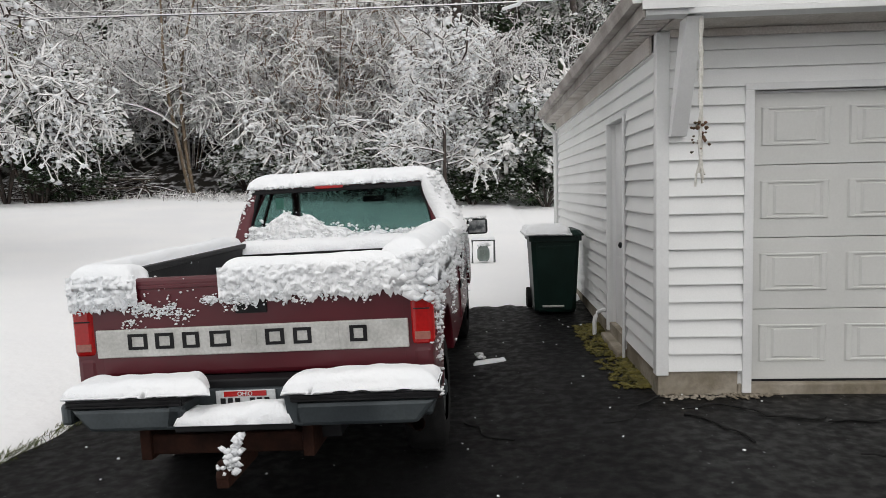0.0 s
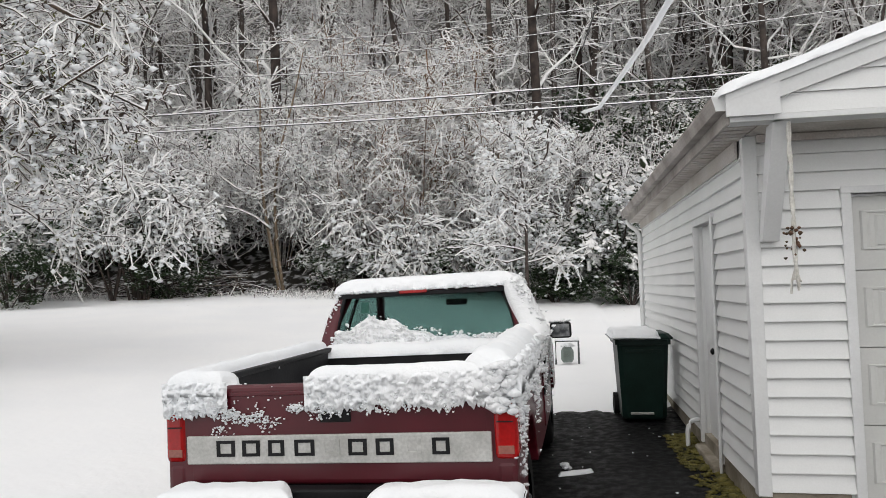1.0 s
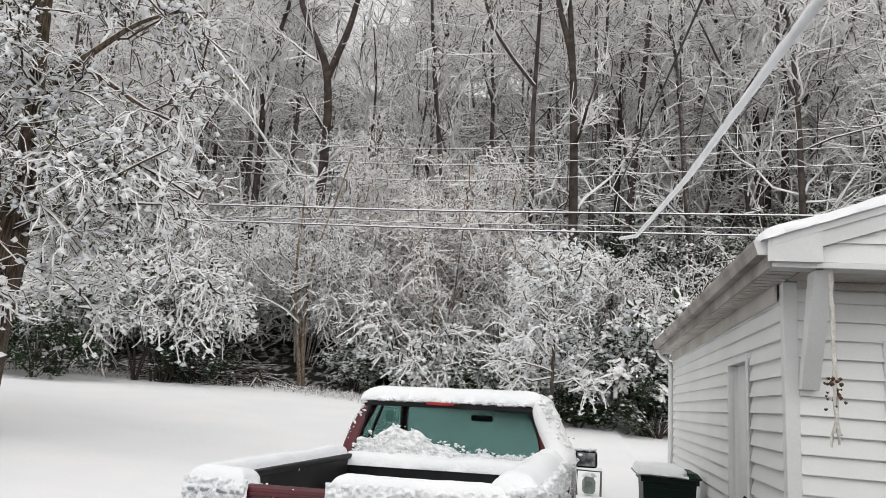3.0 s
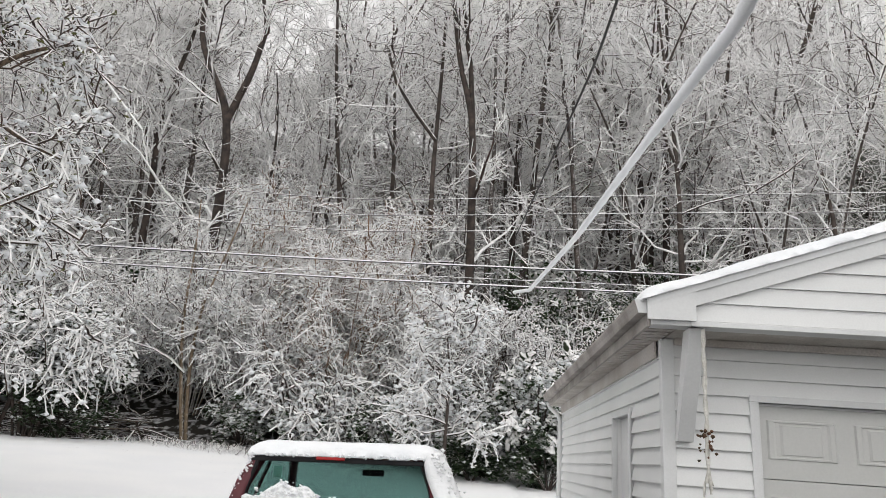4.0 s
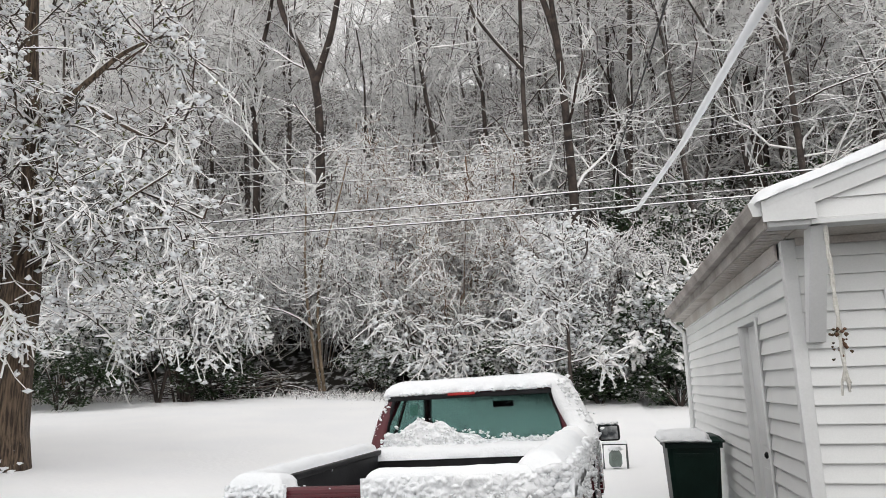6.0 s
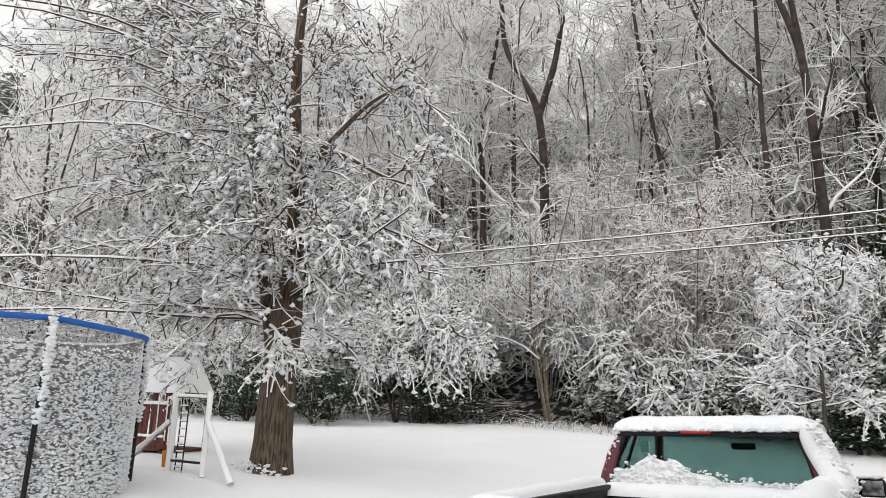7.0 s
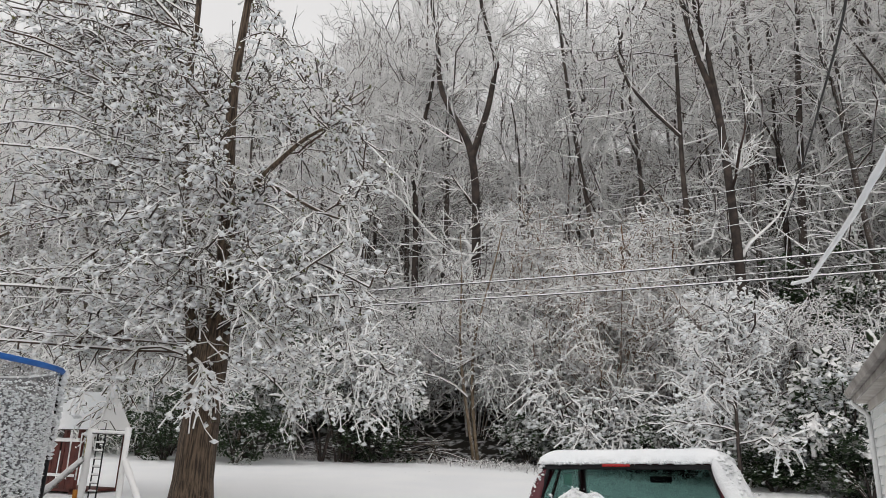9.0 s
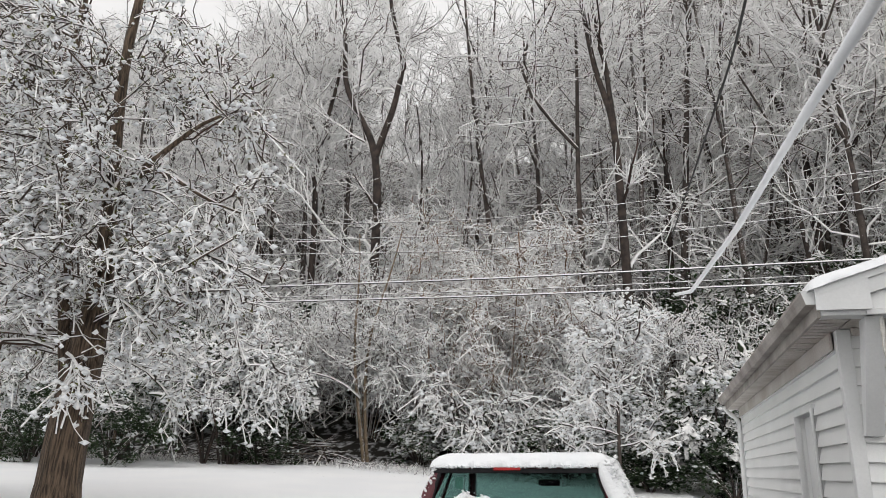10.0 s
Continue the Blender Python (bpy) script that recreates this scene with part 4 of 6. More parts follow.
on_truck("snow_cover", ((-0.955, 0.02, 1.262), (-0.79, 0.02, 1.262), (-0.79, 2.05, 1.262), (-0.955, 2.05, 1.262)), 0.075, "snow along the bed rail", nu=12, nv=60, droop=0.04)
on_truck("snow_cover", ((0.66, -0.03, 1.262), (1.0, -0.03, 1.262), (1.0, 2.3, 1.262), (0.70, 2.3, 1.262)), 0.13, "snow along the bed rail", nu=20, nv=70, droop=0.10, edge=0.15)
on_truck("snow_cover", ((-0.96, -0.04, 1.245), (-0.60, -0.04, 1.245), (-0.58, 0.14, 1.245), (-0.96, 0.14, 1.245)), 0.09, "snow heap on the tailgate corner", nu=24, nv=14, droop=0.04)
on_truck("snow_cover", ((-0.14, -0.030, 1.245), (0.80, -0.030, 1.245), (0.80, 0.13, 1.245), (-0.14, 0.13, 1.245)), 0.085, "snow along the tailgate top", nv=18, nu=80, droop=0.0, rough=0.2)
on_truck("snow_cover", ((-0.85, -0.325, 0.745), (-0.10, -0.315, 0.745), (-0.22, -0.06, 0.745), (-0.85, -0.06, 0.745)), 0.052, "snow on the bumper pad", nu=70, nv=20, droop=0.015, rough=0.55, edge=0.09)
on_truck("snow_cover", ((0.25, -0.32, 0.742), (1.0, -0.32, 0.742), (1.0, -0.06, 0.742), (0.25, -0.06, 0.742)), 0.062, "snow on the bumper pad", nu=70, nv=20, droop=0.02, rough=0.5, seed=5.3, edge=0.09)
on_truck("snow_cover", ((-0.29, -0.31, 0.592), (0.28, -0.31, 0.592), (0.26, -0.13, 0.592), (-0.27, -0.13, 0.592)), 0.064, "snow on the bumper step over the plate", nv=18, nu=44, rough=0.6, edge=0.07)
on_truck("snow_cover", ((-0.86, 3.9, 1.055), (0.86, 3.9, 1.055), (0.84, 5.15, 1.04), (-0.84, 5.15, 1.04)), 0.10, "thick snow on the hood", nv=30)
on_truck("snow_cover", ((-0.78, 0.12, 0.745), (0.78, 0.12, 0.745), (0.78, 1.98, 0.745), (-0.78, 1.98, 0.745)), 0.14, "snow lying in the truck bed", nv=30)


def cling(name, pts, sizes, label, flat=0.8):
    v, q = blobs(pts, sizes, rng, flat)
    return tagged(under(name, mesh_of(name, v, q, SNOW)), label, "snow", kind="stuff")


def on(x, y, z):
    p = np.stack(np.broadcast_arrays(np.asarray(x, float), np.asarray(y, float), np.asarray(z, float)), 1)
    return p @ np.array(TRUCK.to_3x3()).T + np.array(TRUCK.translation)


def snow_sheet(name, place, low, high, thick, label, nu=150, nv=26, seed=0.0):
    """Wet snow stuck to a steep face: place(u, h) gives the face, low and high its lower and upper rim along u."""
    u, w = np.meshgrid(np.linspace(0, 1, nu), np.linspace(0, 1, nv))
    u, w = u.ravel(), w.ravel()
    h = low(u) * (1 - w) + high(u) * w
    x, y, z = place(u, h)
    rim = np.sqrt(np.clip(np.minimum(np.minimum(w * 5, (1 - w) * 8 + 0.3), np.minimum(u, 1 - u) * 40), 0, 1))
    p = np.c_[x, y * 0, z] + seed
    y = y - rim * thick * np.clip(0.55 + 0.8 * lumps(p, 24.0) + 0.55 * lumps(p, 60.0), 0.05, 2)
    i = (np.arange(nv - 1)[:, None] * nu + np.arange(nu - 1)[None]).ravel()
    me = mesh_of(name, on(x, y, z), np.stack([i, i + 1, i + nu + 1, i + nu], 1), SNOW)
    return tagged(under(name, me), label, "snow")


def ragged(base, amp, k):
    return lambda u: base + amp * (lumps(np.c_[u * k, u * 0, u * 0 + base], 1.0) * 0.7 + lumps(np.c_[u * k * 4.3, u * 0 + 2, u * 0], 1.0) * 0.6)


def fringe(x0, x1, top, depth, n, yoff=-0.012):
    """Ragged snow that clings to the tailgate under its cap."""
    x = rng.uniform(x0, x1, n)
    low = depth * (0.80 + 0.45 * lumps(np.c_[x, x * 0, x * 0 + top], 9.0) + 0.35 * lumps(np.c_[x, x * 0 + 3, x * 0], 38.0))
    z = top - rng.uniform(0, 1, n) ** 0.85 * np.clip(low, 0.02, None)
    return on(x, yoff - rng.uniform(0, 0.02, n), z)


cling("clinging_snow", np.r_[fringe(-0.13, 0.66, 1.20, 0.11, 900), fringe(-0.12, 0.05, 1.16, 0.10, 120), fringe(0.5, 0.90, 1.24, 0.11, 300)], rng.uniform(0.003, 0.009, 1320), "ragged snow clinging to the tailgate")
cling("clinging_snow", np.r_[fringe(-0.95, -0.58, 1.20, 0.13, 500, -0.02)], rng.uniform(0.003, 0.009, 500), "ragged snow clinging to the tailgate corner")
pt = []
for cx, cz, s, n in ((-0.57, 1.10, 0.028, 130), (-0.42, 1.09, 0.035, 60), (-0.20, 1.13, 0.022, 130), (-0.35, 1.06, 0.04, 45), (-0.64, 1.03, 0.03, 30), (0.72, 1.20, 0.04, 90), (-0.46, 1.17, 0.09, 20), (-0.50, 1.08, 0.03, 60)):
    pt.append(on(rng.normal(cx, s, n), rng.uniform(-0.016, -0.004, n), rng.normal(cz, s * 0.5, n)))
pt = np.concatenate(pt)
cling("clinging_snow", pt, rng.uniform(0.004, 0.009, len(pt)), "flecks of snow on the tailgate paint")
snow_sheet("clinging_snow", lambda u, h: (-0.15 + u * 1.05, -0.012 + 0 * u, h), ragged(1.115, 0.055, 14), lambda u: 1.290 + 0 * u, 0.038, "ragged snow clinging to the tailgate")
snow_sheet("clinging_snow", lambda u, h: (-0.965 + u * 0.38, -0.02 + 0 * u, h), ragged(1.10, 0.06, 6), lambda u: 1.275 + 0 * u, 0.034, "ragged snow clinging to the tailgate corner", 70, 26, 3.0)
snow_sheet("window_snow", lambda u, h: (-0.81 + u * 1.62, 2.145 + (h - 1.24) * 0.178, h), lambda u: 1.22 + 0 * u, lambda u: 1.32 + 0.17 * np.exp(-((u - 0.25) / 0.2) ** 2) + 0.012 * np.sin(u * 40) + 0.03 * lumps(np.c_[u * 16, u * 0, u * 0], 1.0), 0.045, "wet lumpy snow sliding down the rear window", 170, 34, 9.0)
# heap of wet snow low on the rear window
n = 420
x = rng.uniform(-0.80, 0.80, n)
top = 1.34 + 0.17 * np.exp(-((x + 0.40) / 0.34) ** 2) + 0.02 * np.sin(x * 9)
z = 1.25 + rng.uniform(0, 1, n) ** 1.2 * (top - 1.24)
cling("window_snow", on(x, 2.13 + (z - 1.24) * 0.18 - rng.uniform(0, 0.03, n), z), rng.uniform(0.006, 0.018, n), "loose lumps of snow on the rear window")
# snow heaped over the corner of the bed and down its flank
n = 330
t = rng.uniform(0, 1, n)
cling("corner_snow", on(0.80 + 0.17 * np.sqrt(rng.uniform(0, 1, n)), -0.03 + 0.5 * t**2 - rng.uniform(0, 0.015, n), 1.31 - rng.uniform(0, 1, n) ** 1.5 * (0.24 - 0.1 * t)), rng.uniform(0.014, 0.040, n), "wet snow heaped over the bed corner")
n = 900
t = rng.uniform(0, 1, n)
cling("flank_snow", on(0.955 + rng.uniform(-0.01, 0.02, n), 0.05 + 2.1 * t, 1.30 - np.abs(rng.normal(0, 0.10, n))), rng.uniform(0.015, 0.042, n), "snow slumping over the bed rail")
# snow on the pillars and flank
n = 3000
y = rng.uniform(0.0, 4.3, n)
cling("flank_snow", on(0.957 + rng.uniform(-0.01, 0.012, n), y, 1.24 - np.abs(rng.normal(0, 0.22, n)) * (0.6 + 0.5 * np.sin(y * 5))), rng.uniform(0.005, 0.020, n), "patchy snow stuck to the truck's flank")
for s in (-1, 1):
    n = 260
    t = rng.uniform(0, 1, n)
    cling("pillar_snow", on((0.91 - 0.17 * t) * s + rng.normal(0, 0.012, n), 2.13 + 0.1 * t + rng.uniform(-0.02, 0.1, n), 1.25 + 0.46 * t), rng.uniform(0.006, 0.020, n) * (0.9 if s < 0 else 1.1), "snow stuck to the cab pillar")
p_ = [tuple(TRUCK @ Vector(c)) for c in ((0.76, 2.23, 1.74), (0.84, 2.19, 1.56), (0.93, 2.16, 1.36), (0.97, 2.15, 1.24))]
tagged(tube("pillar_snow", smooth_line(p_, 12), [0.06, 0.085, 0.095, 0.10, 0.10, 0.10, 0.10, 0.10, 0.105, 0.11, 0.11, 0.08], SNOW, sides=12), "thick snow over the cab's rear corner", "snow")
n = 420
t = rng.uniform(0, 1, n)
cling("pillar_snow", on(0.80 + 0.22 * t + rng.normal(0, 0.03, n), 2.14 + rng.uniform(-0.06, 0.12, n), 1.74 - 0.46 * t + rng.normal(0, 0.02, n)), rng.uniform(0.008, 0.022, n), "rough snow over the cab's rear corner")
n = 420
cling("roof_edge_snow", on(rng.uniform(-0.76, 0.76, n), 2.215 + rng.uniform(-0.02, 0.02, n), 1.715 - rng.uniform(0, 0.02, n)), rng.uniform(0.006, 0.015, n), "ragged snow along the roof edge")
tpart("window_sticker", box(-0.56, -0.49, 2.235, 2.240, 1.53, 1.62), plain("pale_green_card", (0.35, 0.55, 0.48), (0.45, 0.65, 0.58), 9, 0.7), "pale green card inside the rear window")
c = on(np.r_[rng.normal(0.03, 0.02, 26), rng.normal(0.01, 0.02, 14)], np.r_[rng.uniform(-0.5, -0.3, 26), rng.normal(-0.46, 0.03, 14)], np.r_[rng.uniform(0.44, 0.54, 26), rng.uniform(0.42, 0.47, 14)])
cling("hitch_snow", c, rng.uniform(0.012, 0.026, 40), "lump of snow on the tow hitch", 1.0)
cling("mirror_snow", on(rng.uniform(1.0, 1.2, 40), 3.46 + rng.normal(0, 0.02, 40), 1.32 + rng.uniform(0, 0.01, 40)), rng.uniform(0.012, 0.022, 40), "snow on the door mirror")

# ---- wheeled bin beside the garage ----
bz = float(ground_z(1.05, 8.9))
bin_ = empty("wheeled_bin", (1.06, 8.95, bz), "dark green wheeled bin with snow on its lid", "bin")


def hull(sections, bm=None):
    bm = bm or bmesh.new()
    rings = [[bm.verts.new(p) for p in s] for s in sections]
    for r0, r1 in zip(rings, rings[1:]):
        for j in range(len(r0)):
            bm.faces.new((r0[j], r0[(j + 1) % len(r0)], r1[(j + 1) % len(r0)], r1[j]))
    bm.faces.new(rings[0])
    bm.faces.new(rings[-1])
    return bm


def rect(w, d, z, cy=0.0, c=0.05):
    w, d = w / 2, d / 2
    return [(-w + c, cy - d, z), (w - c, cy - d, z), (w, cy - d + c, z), (w, cy + d - c, z), (w - c, cy + d, z), (-w + c, cy + d, z), (-w, cy + d - c, z), (-w, cy - d + c, z)]


body = part("bin_body", hull([rect(0.47, 0.55, 0.03), rect(0.49, 0.58, 0.06), rect(0.57, 0.68, 0.88), rect(0.62, 0.74, 0.885), rect(0.62, 0.74, 0.94)]), GREEN_BIN, bin_)
part("rib", box(-0.20, 0.20, -0.345, -0.325, 0.80, 0.83, 0.004), GREEN_BIN, body)
part("foot_bar", box(-0.16, 0.10, -0.315, -0.28, 0.09, 0.115, 0.006), PANEL, body, "pale bar low on the front")
lid = part("bin_lid", hull([rect(0.66, 0.80, 0.945, 0.0), rect(0.66, 0.80, 0.965), rect(0.58, 0.70, 1.01), rect(0.40, 0.5, 1.02)]), GREEN_BIN, bin_, "dark domed lid")
tube("bin_handle", [(-0.28, 0.42, 0.93), (-0.28, 0.47, 0.96), (0.28, 0.47, 0.96), (0.28, 0.42, 0.93)], 0.016, BLACK, bin_)
for s in (-1, 1):
    bm = bmesh.new()
    bmesh.ops.create_cone(bm, cap_ends=True, segments=20, radius1=0.13, radius2=0.13, depth=0.06, matrix=Matrix.Translation((0.27 * s, 0.26, 0.13)) @ Matrix.Rotation(math.pi / 2, 4, "Y"))
    part("bin_wheel", bm, RUBBER, bin_)
snow_pad("snow_cover", ((0.70, 8.52, bz + 0.985), (1.24, 8.52, bz + 0.985), (1.24, 9.3, bz + 0.985), (0.70, 9.3, bz + 0.985)), 0.075, "slab of snow on the bin lid", nu=26, nv=26, droop=0.03)

# ---- gas meter on a pipe frame in the lawn ----
mz = float(ground_z(0.3, 13.0)) + 0.04
meter = empty("gas_meter", (0.3, 13.0, mz), "grey gas meter on a snowy pipe frame", "gas meter")
tube("pipe_frame", [(-0.2, 0, 0.0), (-0.2, 0, 0.42), (0.2, 0, 0.42), (0.2, 0, -0.02)], 0.02, STEEL, meter)
part("meter_body", hull([rect(0.15, 0.14, 0.05, 0, 0.02), rect(0.22, 0.18, 0.10, 0, 0.04), rect(0.22, 0.18, 0.25, 0, 0.04), rect(0.12, 0.14, 0.33, 0, 0.03)]), plain("meter_grey", (0.16, 0.20, 0.18), (0.24, 0.28, 0.26), 8, 0.5), meter)
tube("meter_dial", [(-0.02, -0.09, 0.22), (-0.02, -0.115, 0.22)], 0.05, PANEL, meter)
snow_pad("snow_cover", ((0.08, 12.95, mz + 0.435), (0.53, 12.95, mz + 0.435), (0.53, 13.05, mz + 0.435), (0.08, 13.05, mz + 0.435)), 0.05, "snow on the meter frame", nu=14, nv=6)
cling("snow_cover", np.c_[rng.normal(0.3, 0.05, 30), rng.normal(13, 0.05, 30), mz + rng.uniform(0.3, 0.36, 30)], rng.uniform(0.02, 0.05, 30), "snow on the gas meter")

# ---- trampoline with enclosure ----
TC, TR = np.array([-11.13, 5.6]), 2.25
tz = float(ground_z(*TC)) + 0.03
tramp = empty("trampoline", (*TC, tz), "round trampoline with snow-clotted black safety net", "trampoline")
RIM, MAT = 2.235, 0.50
NP = 5
PA = [radians(-9 + 360 / NP * k) for k in range(NP)]


def rim_pt(a, r=TR, z=RIM):
    return (r * math.cos(a), r * math.sin(a), z)


def rim_z(a):
    return RIM - 0.04 * abs(math.sin((a - PA[0]) * NP / 2))


for k in range(NP):
    a0, a1 = PA[k], PA[k] + 2 * math.pi / NP
    arc = [rim_pt(a, TR, rim_z(a)) for a in np.linspace(a0 + 0.015, a1 - 0.015, 15)]
    far_side = k in (1, 2, 3)
    tube("rim_sleeve", arc, 0.042, SNOW if far_side else BLUE, tramp, "rim sleeve plastered with snow" if far_side else "blue foam rim sleeve", 10)
    p = tube("net_post", [rim_pt(a0, TR + 0.06, 0.0), rim_pt(a0, TR + 0.06, 1.2), rim_pt(a0, TR + 0.03, RIM + 0.06)], 0.032, BLACK, tramp, "black foam net post")
    tube("leg", [rim_pt(a0, TR - 0.1, MAT), rim_pt(a0, TR - 0.1, 0.02)], 0.025, STEEL, tramp)
    n = 260
    t = rng.uniform(0.30, 1, n) ** 0.8
    ca = np.array(rim_pt(a0, TR + 0.055, 0))
    v, q = blobs(np.c_[TC[0] + ca[0] + rng.normal(0, 0.02, n) + 0.035, TC[1] + ca[1] + rng.normal(0, 0.022, n), tz + t * RIM + 0.05], rng.uniform(0.02, 0.045, n), rng)
    tagged(under("post_snow", mesh_of("post_snow", v, q, SNOW)), "snow stuck to the net post", "snow")
ang = np.linspace(0, 2 * math.pi, 97)
bm = bmesh.new()
bmesh.ops.create_circle(bm, cap_ends=True, segments=64, radius=TR - 0.25, matrix=Matrix.Translation((0, 0, MAT)))
part("jump_mat", bm, BLACK, tramp)
v, q = tubes(np.array([[rim_pt(a, TR - 0.1, MAT) for a in ang]]), np.full((1, 97), 0.03), 6)
under("frame_ring", mesh_of("frame_ring", v, q, STEEL), tramp)
NET, _n, _l, _p = nodes_of("black_netting", 0.8)
_tr = _n.new("ShaderNodeBsdfTransparent")
_mx = _n.new("ShaderNodeMixShader")
_p.inputs["Base Color"].default_value = (0.10, 0.10, 0.105, 1)
_k = noise_node(_n, _l, 5.0, 4.0)
_r = _n.new("ShaderNodeMapRange")
_r.inputs["From Min"].default_value, _r.inputs["From Max"].default_value = 0.35, 0.65
_r.inputs["To Min"].default_value, _r.inputs["To Max"].default_value = 0.35, 0.6
_l.new(_k.outputs["Fac"], _r.inputs["Value"])
_l.new(_r.outputs[0], _mx.inputs[0])
_l.new(_tr.outputs[0], _mx.inputs[1])
_l.new(_p.outputs[0], _mx.inputs[2])
_l.new(_mx.outputs[0], _n["Material Output"].inputs["Surface"])
NET_LOW, _n, _l, _p = nodes_of("snow_clotted_netting", 0.9)
_tc, _mp = _n.new("ShaderNodeTexCoord"), _n.new("ShaderNodeMapping")
_mp.inputs["Scale"].default_value = (1, 1, 1.9)
_cl = _n.new("ShaderNodeTexNoise")
_cl.inputs["Scale"].default_value, _cl.inputs["Detail"].default_value = 13.0, 3.0
_l.new(_tc.outputs["Object"], _mp.inputs["Vector"])
_l.new(_mp.outputs[0], _cl.inputs["Vector"])
_l.new(two_tone(_n, _l, _cl.outputs["Fac"], (0.17, 0.17, 0.178), (0.80, 0.81, 0.82), 0.44, 0.58), _p.inputs["Base Color"])
bump(_n, _l, _p, _cl.outputs["Fac"], 1.0, 0.06)


def net_band(z0, z1, nz):
    """A band of netting between two heights, hung in shallow folds."""
    rows = []
    for z in np.linspace(z0, z1, nz):
        t = (z - z0) / (z1 - z0)
        for a in ang[:-1]:
            r = TR - 0.03 - 0.03 * math.sin(math.pi * t) - 0.02 * abs(math.sin((a - PA[0]) * NP / 2))
            rows.append((r * math.cos(a), r * math.sin(a), z - (RIM - rim_z(a)) * (z / RIM) - (0.10 * abs(math.sin((a - PA[0]) * NP / 2)) if 0.3 < z < RIM - 0.2 and t in (0.0, 1.0) else 0)))
    i, j = np.arange(nz - 1)[:, None] * 96, np.arange(96)[None]
    return np.array(rows), np.stack([i + j, i + (j + 1) % 96, i + 96 + (j + 1) % 96, i + 96 + j], -1).reshape(-1, 4)


under("safety_net", mesh_of("safety_net", *net_band(RIM - 0.32, RIM, 4), NET), tramp, "open black netting under the rim")
under("safety_net", mesh_of("safety_net", *net_band(-0.12, RIM - 0.32, 14), NET_LOW), tramp, "grey netting filmed with snow")
# snow caught in the net: dense below, thinning to the rim
n = 12500
a = rng.uniform(-1.45, 1.25, n)
t = rng.uniform(0, 1, n)
keep = rng.uniform(0, 1, n) < np.where(t > 0.88, 0.35, 0.95 - 0.35 * t)
a, t = a[keep], t[keep]
r = TR - 0.03 + 0 * t
c = np.c_[TC[0] + r * np.cos(a), TC[1] + r * np.sin(a), tz - 0.1 + t * (RIM + 0.08)]
v, q = flecks(c, rng.uniform(0.010, 0.036, len(c)) * np.where(t > 0.88, 0.5, 1.15 - 0.35 * t), rng, 0.6)
tagged(under("net_snow", mesh_of("net_snow", v, q, SNOW)), "wet snow clots caught in the net", "snow", kind="stuff")
snow_pad("snow_cover", ((TC[0] - 1.5, TC[1] - 1.5, tz + MAT), (TC[0] + 1.5, TC[1] - 1.5, tz + MAT), (TC[0] + 1.5, TC[1] + 1.5, tz + MAT), (TC[0] - 1.5, TC[1] + 1.5, tz + MAT)), 0.12, "snow lying on the trampoline mat", nu=30, nv=30)

# ---- play set ----
PX, PY = -9.94, 9.0
pz = float(ground_z(PX - 1, PY)) + 0.02
play = empty("play_set", (PX, PY, pz), "snowy children's play set with swing frame and roofed tower", "play set")
PW = snowy("snowy_grey_rail", (0.05, 0.05, 0.045), (0.12, 0.11, 0.10), -0.75, -0.35, ragged=0.7)
RAILS = [("end_post", (0, 0, 0), (0.0, 0, 1.46), 0.052), ("end_post", (-0.94, 0.05, 0), (-0.94, 0.05, 1.44), 0.060), ("brace", (0.02, 0, 0.92), (0.92, -0.2, -0.05), 0.052),
         ("brace", (-0.96, 0, 0.92), (-1.95, -0.3, 0.0), 0.060), ("top_bar", (-0.94, 0.05, 1.38), (0.0, 0, 1.36), 0.038)]
for nm, a, b, r in RAILS:
    a, b = np.array(a, float), np.array(b, float)
    line = np.array([a + (b - a) * u for u in np.linspace(0, 1, 14)])
    tube(nm, line, r * (1 + 0.25 * lumps(line, 6.0)), PW, play, "snow-plastered post" if "post" in nm else "", 10)
tube("low_bar", [(-0.90, 0.05, 0.22), (-0.02, 0.02, 0.22)], 0.022, BLACK, play)
for u in (-0.80, -0.62):
    tube("ladder_chain", [(u, 0.08, 1.34), (u + 0.01, 0.08, 0.7), (u, 0.08, 0.05)], 0.013, BLACK, play, sides=5)
for k in range(9):
    tube("ladder_rung", [(-0.81, 0.08, 0.12 + k * 0.135), (-0.61, 0.08, 0.12 + k * 0.135)], 0.020, PW, play, sides=6)
v, q = blobs(np.array([(TC[0] + (TR + 0.0) * math.cos(a_), TC[1] + TR * math.sin(a_), tz + rim_z(a_) + 0.035) for a_ in rng.uniform(-1.4, 1.1, 220)]), rng.uniform(0.008, 0.024, 220), rng, 0.6)
tagged(under("rim_snow", mesh_of("rim_snow", v, q, SNOW)), "crumbs of snow on the trampoline rim", "snow", kind="stuff")
tower = [(-5.47, 2.0), (-3.52, 2.0), (-5.47, 3.2), (-3.52, 3.2)]
for x, y in tower:
    part("tower_post", box(x - 0.05, x + 0.05, y - 0.05, y + 0.05, 0.0, 1.62, 0.006), WOOD, play)
for k in range(11):
    if k not in (5, 8):
        part("wall_plank", box(-5.42 + k * 0.17, -5.27 + k * 0.17, 1.95, 1.98, 0.25, 1.22, 0.005), WOOD, play, "dark red plank")
part("tower_deck", box(-5.52, -3.47, 1.95, 3.25, 0.20, 0.26, 0.005), WOOD, play)
for za, zb in ((0.50, 0.56), (1.22, 1.30)):
    part("rail_plank", box(-5.52, -3.47, 1.90, 1.945, za, zb, 0.005), PW, play, "snow-lined rail")
